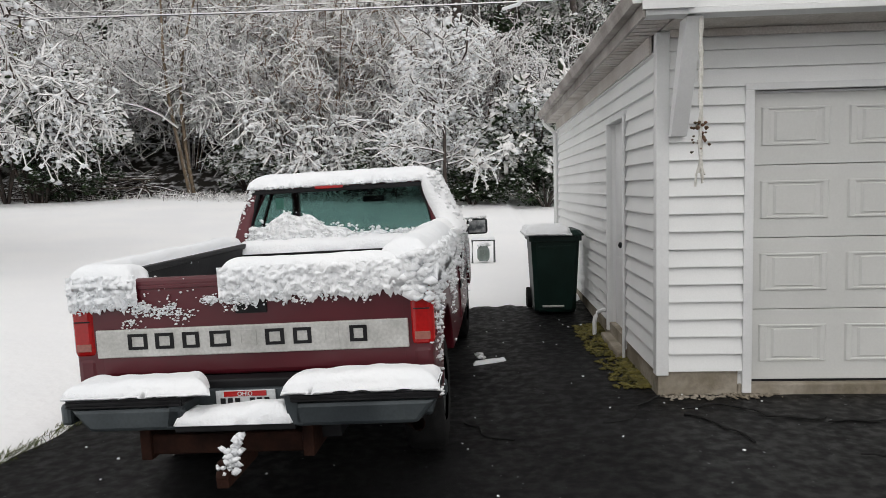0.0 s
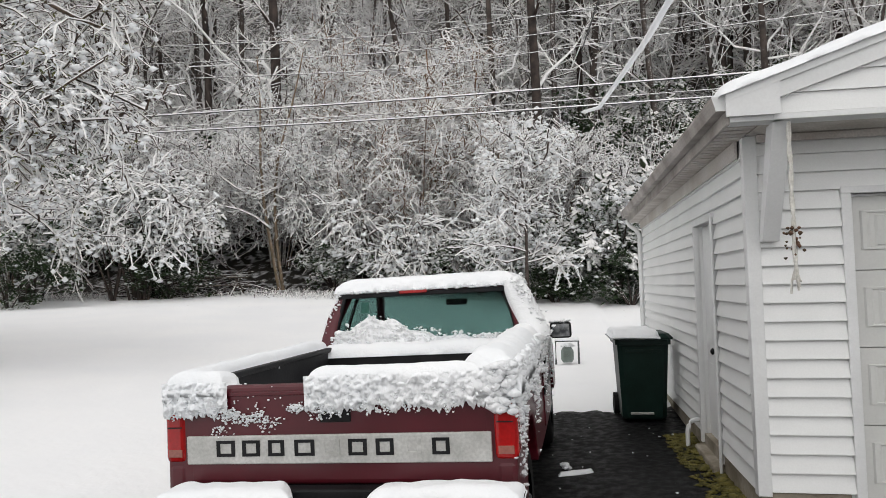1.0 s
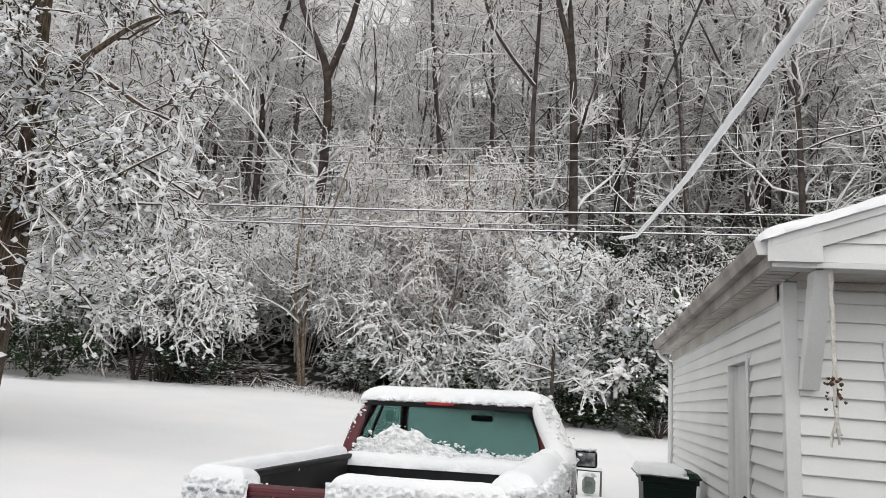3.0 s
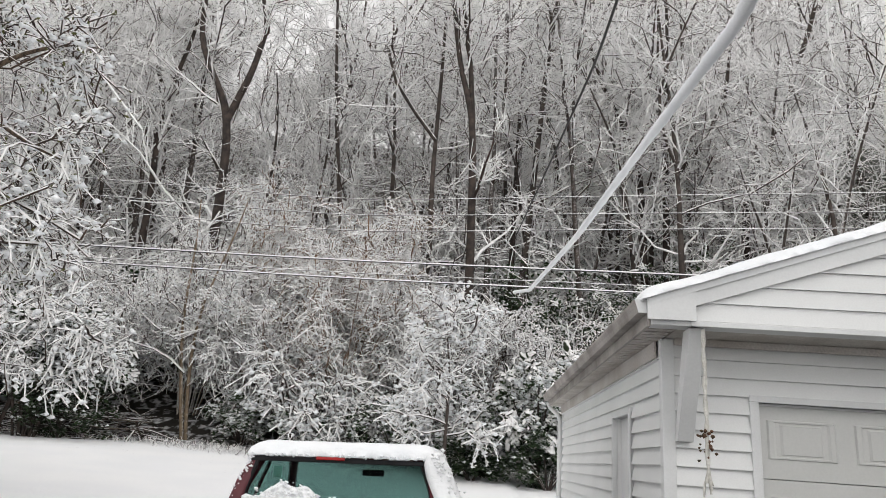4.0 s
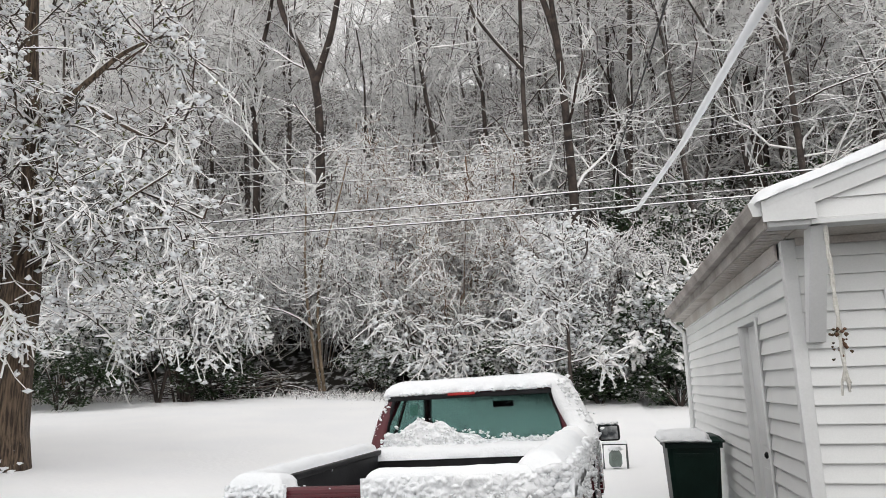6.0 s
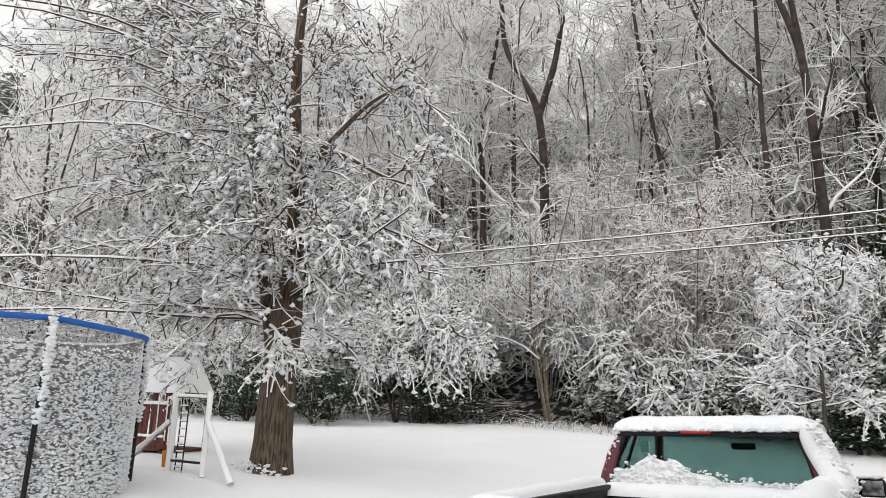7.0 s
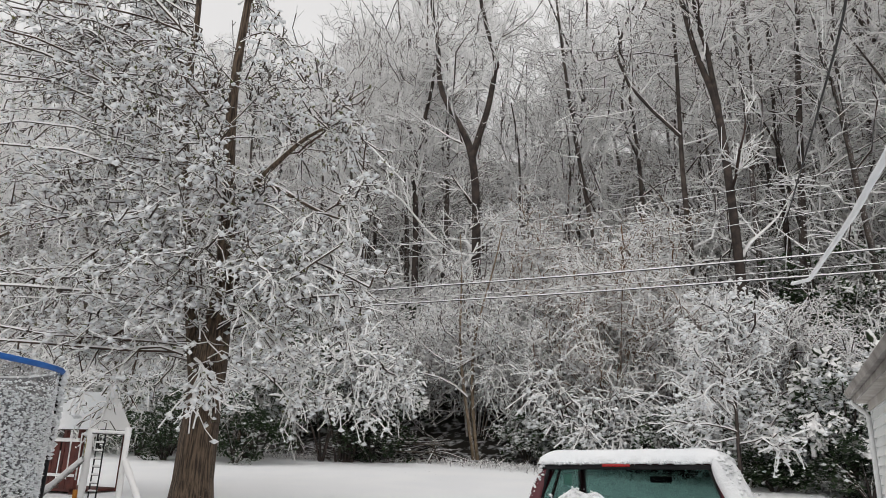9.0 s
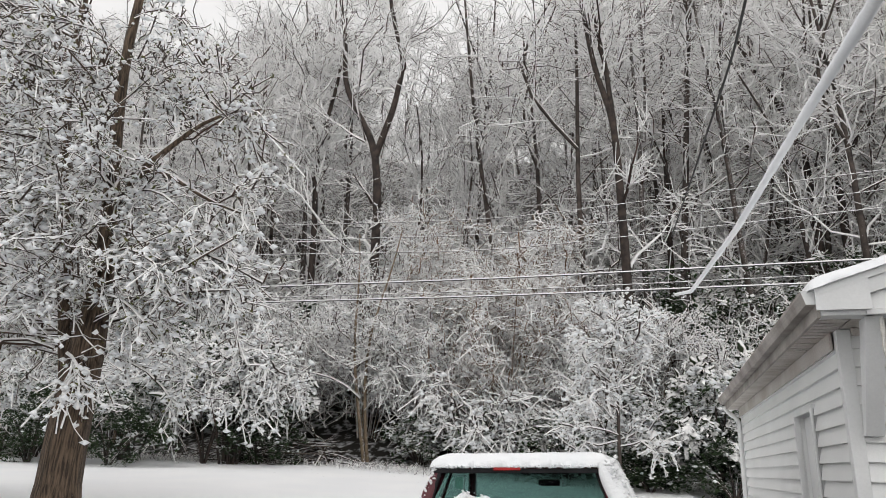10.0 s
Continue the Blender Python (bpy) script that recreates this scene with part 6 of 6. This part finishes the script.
def laden_bush(base, radii, g, cells, label, leaf=0.09, per_leaf=70, per_snow=30, lump=(0.05, 0.12), zmin=0.25, load=1.0):
    """Evergreen bush of drooping sprays, each carrying its own load of snow."""
    ob = empty("laden_bush", base, label, "bush", "snow-laden bushes")
    P, R = [], []
    for k in range(6):
        a = g.uniform(0, 6.28)
        e = (radii[0] * 0.5 * math.cos(a), radii[1] * 0.5 * math.sin(a), radii[2] * g.uniform(1.0, 1.6))
        P.append(smooth_line([(0, 0, -0.1), (e[0] * 0.3, e[1] * 0.3, e[2] * 0.5), e], 6))
        R.append(np.linspace(0.06, 0.015, 6))
    under("stem", mesh_of("stem", *tubes(np.array(P), np.array(R), 5), BARK_DARK), ob)
    c = g.normal(0, 1, (cells, 3))
    c /= np.linalg.norm(c, axis=1, keepdims=True)
    c *= g.uniform(0.55, 1.0, (cells, 1)) * (1 + 0.25 * np.sin(c[:, :1] * 5 + c[:, 2:3] * 4))
    c = c * np.array(radii) + (0, 0, radii[2])
    c = c[c[:, 2] > zmin]
    size = g.uniform(0.22, 0.46, len(c))
    k = np.repeat(np.arange(len(c)), per_leaf)
    d = g.normal(0, 0.55, (len(k), 3))
    p = c[k] + d * size[k][:, None] * (1.3, 1.3, 0.6)
    r = np.hypot(p[:, 0] - c[k, 0], p[:, 1] - c[k, 1])
    p[:, 2] -= 0.7 * r**2 / size[k]
    p = p[p[:, 2] > 0.03]
    tagged(under("foliage", mesh_of("foliage", *leaves(p, g, leaf), LEAF, False), ob, "dark green drooping sprays"), kind="stuff")
    top = np.clip((c[:, 2] / (2 * radii[2]) - 0.12) * 1.8, 0.05, 1)
    n = (38 * load * top).astype(int) + 3
    k = np.repeat(np.arange(len(c)), n)
    out = c[k] - (0, 0, radii[2] * 0.8)
    out = out / (np.linalg.norm(out, axis=1, keepdims=True) + 1e-6) + g.normal(0, 0.55, (len(k), 3))
    ln = g.uniform(0.25, 0.75, len(k)) * size[k]
    t = np.linspace(0, 1, 5)[None, :, None]
    P = c[k][:, None] + out[:, None] * ln[:, None, None] * t + g.normal(0, 0.22, (len(k), 5, 3)) * ln[:, None, None] * t
    P[..., 2] -= (0.75 * ln)[:, None] * t[..., 0] ** 2
    w = g.uniform(*lump, len(k))[:, None] * np.array([0.45, 0.65, 0.85, 0.95, 0.65])[None] * g.uniform(0.55, 1.35, (len(k), 5))
    ok = P[..., 2].min(1) > 0.1
    tagged(under("snowy_spray", mesh_of("snowy_spray", *tubes(P[ok], w[ok], 4), SPRAY), ob, "drooping sprays sleeved in snow"), kind="stuff")
    k = np.repeat(np.arange(len(c)), (per_snow * top * 0.6).astype(int) + 1)
    d = g.normal(0, 0.45, (len(k), 2)) * size[k][:, None] * 1.25
    s = np.c_[c[k, 0] + d[:, 0], c[k, 1] + d[:, 1], c[k, 2] + 0.10 * size[k] - 0.7 * (d**2).sum(1) / size[k] + g.uniform(0, 0.08, len(k))]
    tagged(under("snow_load", mesh_of("snow_load", *flecks(s, g.uniform(*lump, len(s)), g, 0.6), SNOW), ob, "thick pads of snow on the sprays"), kind="stuff")
    return ob


for k, (x, y, rx, ry, rz, n) in enumerate(((2.4, 25.3, 2.1, 1.4, 2.3, 95), (4.3, 26.0, 1.9, 1.4, 2.2, 75), (0.2, 25.8, 1.4, 1.2, 1.7, 45), (-16.6, 25.2, 3.2, 1.6, 2.7, 110), (-20.8, 25.5, 2.4, 1.5, 2.4, 60), (-14.6, 27.6, 1.8, 1.3, 2.4, 50), (-4.0, 29.5, 2.0, 1.4, 1.8, 40),
                                           (6.0, 39, 3.2, 2.0, 3.6, 70), (11.0, 40, 3.4, 2.2, 4.0, 70), (15.5, 42, 3.4, 2.2, 4.2, 60), (20.5, 43, 3.4, 2.2, 4.4, 50))):
    laden_bush((x, y, gz(x, y)), (rx, ry, rz), np.random.default_rng(600 + k), n, "evergreen bush bowed under pads of snow", 0.085 if y < 35 else 0.13, 70 if y < 35 else 50, (60 if x > -1 else 38) if y < 35 else 26, (0.05, 0.125) if y < 35 else (0.045, 0.10), 2.3 if x < -12 else 1.2 if y < 28 else 0.6, 2.6 if x > 1 and y < 28 else 1.0)
# dark evergreen undergrowth below them, the lowest in the shade-darkened leaf colour
k = 0
for x, y, rx, ry, rz, mat, sn in ((-19.0, 22.7, 2.5, 1.1, 1.35, LEAF_SHADE, 40), (-14.5, 25.6, 1.8, 1.2, 1.3, LEAF_SHADE, 120), (-22.8, 22.9, 2.2, 1.1, 1.5, LEAF_SHADE, 60), (2.7, 24.3, 1.9, 0.9, 0.95, LEAF_SHADE, 60), (0.2, 24.9, 1.2, 0.8, 0.7, LEAF_SHADE, 60), (-26, 24.5, 2.4, 1.4, 1.9, LEAF, 200), (3.4, 26.0, 1.7, 1.2, 1.7, LEAF, 500), (0.6, 26.0, 1.8, 1.2, 1.5, LEAF, 400),
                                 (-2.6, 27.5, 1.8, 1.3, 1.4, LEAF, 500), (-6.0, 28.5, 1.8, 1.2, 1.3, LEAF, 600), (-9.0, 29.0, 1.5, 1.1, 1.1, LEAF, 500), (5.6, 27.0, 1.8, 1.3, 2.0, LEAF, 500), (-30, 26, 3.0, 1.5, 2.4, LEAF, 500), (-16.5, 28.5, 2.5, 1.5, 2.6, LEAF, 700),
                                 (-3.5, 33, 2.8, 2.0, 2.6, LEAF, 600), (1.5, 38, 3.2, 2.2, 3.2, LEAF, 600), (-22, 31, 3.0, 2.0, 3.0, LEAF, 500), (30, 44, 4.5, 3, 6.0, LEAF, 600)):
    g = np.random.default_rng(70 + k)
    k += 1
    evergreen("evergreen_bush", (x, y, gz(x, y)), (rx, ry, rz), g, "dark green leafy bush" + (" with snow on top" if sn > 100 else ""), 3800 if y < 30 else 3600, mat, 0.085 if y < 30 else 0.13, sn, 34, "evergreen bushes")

# dark thicket behind the brush, the wood's inner shade put into its leaf colour
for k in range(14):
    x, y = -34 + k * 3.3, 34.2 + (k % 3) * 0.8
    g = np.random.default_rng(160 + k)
    evergreen("thicket_bush", (x, y, gz(x, y)), (2.6, 1.0, 2.2 + 0.5 * (k % 2)), g, "thicket of leaves in the wood, coloured dark for its shade", 2200, LEAF_SHADE, 0.17, 0, 30, "dark thicket")

# tall ochre brush in the middle of the wood's edge
for k, (x, y, h, w, n) in enumerate(((-9.0, 30, 8.5, 3.0, 15), (-5.6, 30.5, 9.5, 3.0, 16), (-7.4, 32.5, 12.0, 3.2, 15), (-3.0, 31, 7.0, 2.6, 12), (-12.6, 32, 9.0, 3.0, 12), (-10.5, 34, 12.5, 3.2, 13), (-4.5, 34, 11.5, 3.0, 12), (-16.5, 31, 7.5, 3.0, 11), (-20.5, 32, 8.0, 3.2, 11), (-26, 31, 8.0, 3.4, 11), (-32, 31, 8.5, 3.6, 11), (0.6, 33, 6.0, 3.0, 10), (5.0, 32, 5.0, 3.0, 10))):
    g = np.random.default_rng(120 + k)
    shrub("brush_tree", (x, y, gz(x, y)), g, "tall many-stemmed brush with ochre twigs and snow", h, w, n, BARK_BRUSH, TWIG_OCHRE if k in (1, 2, 5, 6) else TWIG, (5, 0.3, 0.9), (6, 0.6, 1.7), (6, 1.3, 2.9), 0.22, 0.026, 2200, (0.03, 0.075), "brush at the wood's edge", 0.25)

# dark trunks that stand out
HERO = [
    ("forked", [([(-14.0, 36, 3), (-14.2, 36, 10), (-14.3, 36, 17), (-14.7, 36, 20.2), (-15.8, 36, 22.2), (-17.1, 36, 24.5), (-17.1, 36, 27.8), (-17.9, 36, 31), (-17.6, 36, 34)], 0.42, 0.10), ([(-14.6, 36, 19.4), (-13.6, 36, 22.5), (-13.1, 36, 25.6), (-13.8, 36, 28.2), (-14.3, 36, 30.4), (-14.2, 36, 34)], 0.26, 0.09)]),
    ("straight", [([(-0.2, 34, 2), (-0.3, 34, 11), (-0.4, 34, 14.7), (-0.6, 34, 19.5), (-1.4, 34, 21.9), (-2.0, 34, 26), (-2.3, 34, 29), (-2.4, 34, 33)], 0.32, 0.08), ([(-0.6, 34, 19.0), (-0.9, 34, 22.5), (-1.5, 34, 26.2), (-1.4, 34, 30)], 0.18, 0.06)]),
    ("leaning", [([(-19.0, 38, 4), (-19.2, 38, 15.8), (-19.5, 38, 19.7), (-19.1, 38, 22.9), (-18.4, 38, 26), (-18.2, 38, 31)], 0.32, 0.08), ([(-19.4, 38, 21), (-20.4, 38, 24), (-21.0, 38, 28)], 0.16, 0.06)]),
    ("crooked", [([(10.4, 42, 6), (10.2, 42, 17.6), (10.0, 42, 21.2), (7.7, 42, 26.1), (6.5, 42, 30.5), (5.3, 42, 34)], 0.34, 0.09)]),
    ("tall", [([(11.6, 42, 6), (11.7, 42, 18.4), (11.8, 42, 24.7), (12.1, 42, 31.5), (11.9, 42, 36)], 0.34, 0.09), ([(11.7, 42, 19), (14.3, 42, 22.5), (15.7, 42, 25.5), (16.6, 42, 32)], 0.24, 0.08)]),
    ("leaning", [([(17.6, 45, 6), (17.7, 45, 16.5), (17.9, 45, 20.8), (20.7, 45, 25.5), (21.5, 45, 28.7), (23.1, 45, 33.1), (24.2, 45, 37)], 0.36, 0.16)]),
    ("straight", [([(2.3, 45, 7), (2.4, 45, 20.3), (2.5, 45, 25.1), (2.6, 45, 30.2), (3.6, 45, 34)], 0.25, 0.07)]),
    ("spreading", [([(36, 40, 8), (36.0, 40, 21.5), (37.6, 40, 26.5), (40.5, 40, 32), (42, 40, 37)], 0.66, 0.14), ([(36.2, 40, 23.0), (33.5, 40, 27.5), (31.7, 40, 32.6), (30.2, 40, 37)], 0.30, 0.08), ([(36.5, 40, 24), (36.4, 40, 30), (35, 40, 36)], 0.28, 0.08)]),
]
for k, (kind, st) in enumerate(HERO):
    g = np.random.default_rng(200 + k)
    x, y, _ = st[0][0][0]
    tree("forest_tree", (x, y, gz(x, y)), [stem([(a, b_, c_ if i else gz(x, y)) for i, (a, b_, c_) in enumerate(p)] if j == 0 else p, r0 * 0.85, r1 * 0.9, 30) for j, (p, r0, r1) in enumerate(st)], g,
         f"tall {kind} dark-barked tree on the hillside", BARK_DARK, TWIG_FAR, (14, 2.5, 6.5), (6, 1.2, 3.2), (5, 0.6, 1.7), 0.26, 0.07, 0.25, 0.030, tk=2, wob=0.30, group="forest trees")


# the wood behind: a few grown trees, repeated with other turns and sizes
def forest_model(seed, height):
    g = np.random.default_rng(seed)
    p, x, y = [(0.0, 0.0, -0.3)], 0.0, 0.0
    for i in range(1, 7):
        x, y = x + g.normal(0, 0.35), y + g.normal(0, 0.35)
        p.append((x, y, height * i / 6))
    f = p[3]
    st = [stem(p, 0.19, 0.05, 10), stem([f, (f[0] + g.normal(0, 1), f[1] + g.normal(0, 1), height * 0.68), (f[0] + g.normal(0, 2), f[1] + g.normal(0, 2), height * 0.95)], 0.11, 0.04, 8)]
    return tree("forest_tree", (0, 0, 0), st, g, "bare snow-lined tree of the hillside wood", BARK_FAR, TWIG_FAR, (16, 2.2, 6.0), (5, 1.2, 3.2), (4, 0.6, 1.7), 0.26, 0.08, 0.10, 0.032, group="forest trees", spread=(40, 88), wob=0.55, tk=2)


models = [forest_model(300 + i, h) for i, h in enumerate((21, 25, 19, 28, 23))]
g = np.random.default_rng(77)
spots = []
tries = 0
while len(spots) < 196 and tries < 9000:
    tries += 1
    a = radians(g.uniform(-44, 66) if len(spots) < 126 else g.uniform(-36, 4) if len(spots) < 184 else g.uniform(26, 38))
    d = g.uniform(38, 95) if len(spots) > 45 else g.uniform(37, 55)
    x, y = -math.sin(a) * d, math.cos(a) * d
    if y < 32 and x > -34:
        continue
    if y < 24 or (math.degrees(a) < -38 and d < 58):
        continue
    if all((x - u) ** 2 + (y - w) ** 2 > 6 for u, w in spots):
        spots.append((x, y))
for i, (x, y) in enumerate(spots):
    s = g.uniform(0.75, 1.15) + (0.25 if i >= 150 else 0.0)
    m = pose(x, y, gz(x, y) - 0.2, g.uniform(-5, 5), g.uniform(-5, 5), g.uniform(0, 360)) @ Matrix.Diagonal((s, s, s, 1))
    if i < len(models):
        models[i].matrix_basis = m
    else:
        c = copy_thing(models[i % len(models)], m)
        c.scale = (s, s, s)

# understorey on the slope, repeated too
g = np.random.default_rng(88)
under_models = []
for i in range(3):
    gg = np.random.default_rng(330 + i)
    under_models.append(shrub("understorey_shrub", (0, 0, 0), gg, "snow-dusted understorey shrub on the hillside", 4.5, 2.6, 8, BARK_FAR, TWIG_FAR, (4, 0.5, 1.4), (5, 0.8, 2.0), (4, 1.2, 2.8), 0.18, 0.034, 0, group="understorey shrubs", up=0.2, tk=2))
n = 0
while n < 48:
    a = radians(g.uniform(-46, 68))
    d = g.uniform(35, 75)
    x, y = -math.sin(a) * d, math.cos(a) * d
    if y < 31.5:
        continue
    s = g.uniform(0.8, 1.5)
    m = pose(x, y, gz(x, y) - 0.1, 0, 0, g.uniform(0, 360)) @ Matrix.Diagonal((s, s, s, 1))
    if n < 3:
        under_models[n].matrix_basis = m
    else:
        copy_thing(under_models[n % 3], m).scale = (s, s, s)
    n += 1


# conifers far to the side
def conifer(seed, h):
    g = np.random.default_rng(seed)
    ob = empty("pine_tree", (0, 0, 0), "tall dull green pine dusted with snow", "tree", "far pines")
    under("trunk", mesh_of("trunk", *tubes(np.array([[(0, 0, 0), (0, 0, h * 0.5), (0, 0, h)]]), np.array([[0.3, 0.2, 0.03]]), 8), BARK_DARK), ob)
    P, R = stem([(0, 0, 0), (0, 0, h)], 0.3, 0.03, 10)
    n = 150
    t = g.uniform(0.15, 1.0, n)
    a = g.uniform(0, 6.28, n)
    ln = (1 - t) ** 0.7 * h * 0.30 * g.uniform(0.5, 1.1, n) + 0.3
    s = np.linspace(0, 1, 5)
    L = np.stack([np.cos(a)[:, None] * ln[:, None] * s, np.sin(a)[:, None] * ln[:, None] * s, (t * h)[:, None] + ln[:, None] * (0.25 * s - 0.1 * s**2)], -1)
    tagged(under("bough", mesh_of("bough", *tubes(L, np.linspace(0.05, 0.012, 5)[None].repeat(n, 0), 4), BARK_DARK), ob), kind="stuff")
    i, w = g.integers(0, n, 8500), g.uniform(0.25, 1, 8500)
    c, _, _ = along(L, np.ones((n, 5)), i, w)
    c = c + g.normal(0, 0.28, c.shape)
    under("needles", mesh_of("needles", *leaves(c, g, 0.22), LEAF_PINE, False), ob, "tufts of dull green needles")
    return ob


cm = [conifer(500, 22), conifer(501, 18)]
for i, (x, y, s) in enumerate(((-60.5, 29.5, 1.15), (-56, 31, 0.85), (-72, 27, 0.7), (-66, 36, 1.1), (24, 42, 0.7), (28, 47, 0.8), (32, 43, 0.6))):
    m = pose(x, y, gz(x, y), 0, 0, 50 * i) @ Matrix.Diagonal((s, s, s, 1))
    if i < 2:
        cm[i].matrix_basis = m
    else:
        copy_thing(cm[i % 2], m).scale = (s, s, s)
# nearer bare trees to the far side of the lawn
for i, (x, y, s) in enumerate(((-38, 22, 0.85), (-44, 25, 0.9), (-34, 27, 0.8), (-50, 30, 1.0), (-41, 30, 1.0), (-75, 30, 0.9), (-80, 40, 1.0))):
    copy_thing(models[i % 5], pose(x, y, gz(x, y), 0, 0, 70 * i)).scale = (s, s, s)
for i, (x, y, s) in enumerate(((-36, 20, 1.0), (-42, 22, 1.2), (-48, 24, 1.2), (-31, 24, 1.1), (-55, 26, 1.3), (-29, 27, 1.2), (-36, 25, 1.2), (-60, 22, 1.2), (-46, 19, 0.9))):
    copy_thing(under_models[i % 3], pose(x, y, gz(x, y), 0, 0, 70 * i)).scale = (s, s, s)

# ---- brush pile and bench under the trees ----
g = np.random.default_rng(21)
n = 260
c = np.c_[g.normal(-14.8, 1.5, n), g.normal(26.8, 0.5, n), np.zeros(n)]
c[:, 2] = ground_z(c[:, 0], c[:, 1]) + np.abs(g.normal(0.35, 0.3, n))
a = g.uniform(-0.5, 0.5, n) + np.where(g.random(n) < 0.5, 0, math.pi)
ln = g.uniform(0.8, 2.4, n)
d = np.c_[np.cos(a), np.sin(a) * 0.6, g.normal(0.05, 0.2, n)] * ln[:, None]
P = np.stack([c - d / 2, c + g.normal(0, 0.06, c.shape), c + d / 2], 1)
P[..., 2] = np.maximum(P[..., 2], ground_z(P[..., 0], P[..., 1]) + 0.02)
v, q = tubes(P, np.c_[g.uniform(0.02, 0.05, n), g.uniform(0.015, 0.035, n), np.full(n, 0.01)], 5)
tagged(under("brush_pile", mesh_of("brush_pile", v, q, BARK_DARK)), "heap of cut branches dusted with snow", "brush pile", kind="stuff")
bx, by = -13.0, 26.6
bz2 = gz(bx, by) + 0.1
bench = empty("picnic_table", (bx, by, bz2), "weathered picnic table with snow on its boards", "picnic table")
PT = snowy("snowy_old_boards", (0.05, 0.04, 0.03), (0.10, 0.08, 0.06), 0.3, 0.6)
for k in range(5):
    part("table_board", box(-1.1, 1.1, -0.36 + k * 0.145, -0.23 + k * 0.145, 0.72, 0.76, 0.004), PT, bench)
for s in (-1, 1):
    part("seat_board", box(-1.1, 1.1, 0.62 * s - 0.13, 0.62 * s + 0.13, 0.42, 0.46, 0.004), PT, bench)
    part("table_leg", prism([(-0.65, 0), (-0.55, 0), (0.30, 0.72), (0.20, 0.72)], "x", 0.8 * s - 0.03, 0.8 * s + 0.03), PT, bench)
    part("table_leg", prism([(0.65, 0), (0.55, 0), (-0.30, 0.72), (-0.20, 0.72)], "x", 0.8 * s + 0.035, 0.8 * s + 0.09), PT, bench)
# dry weeds along the wood's edge
n = 3600
x, y = g.uniform(-34, 7, n), 25.6 + np.abs(g.normal(0, 1.6, n)) + g.uniform(-0.4, 0.4, n)
base = np.c_[x, y, ground_z(x, y)]
hgt = g.uniform(0.05, 0.32, n)
tip = base + np.c_[g.normal(0, 0.15, n), g.normal(0, 0.15, n), hgt]
v, q = tubes(np.stack([base, (base + tip) / 2 + g.normal(0, 0.03, (n, 3)), tip], 1), np.tile([0.012, 0.010, 0.006], (n, 1)), 3)
tagged(under("dry_weeds", mesh_of("dry_weeds", v, q, TWIG)), "dry weeds and saplings at the wood's edge", "weeds", kind="stuff")
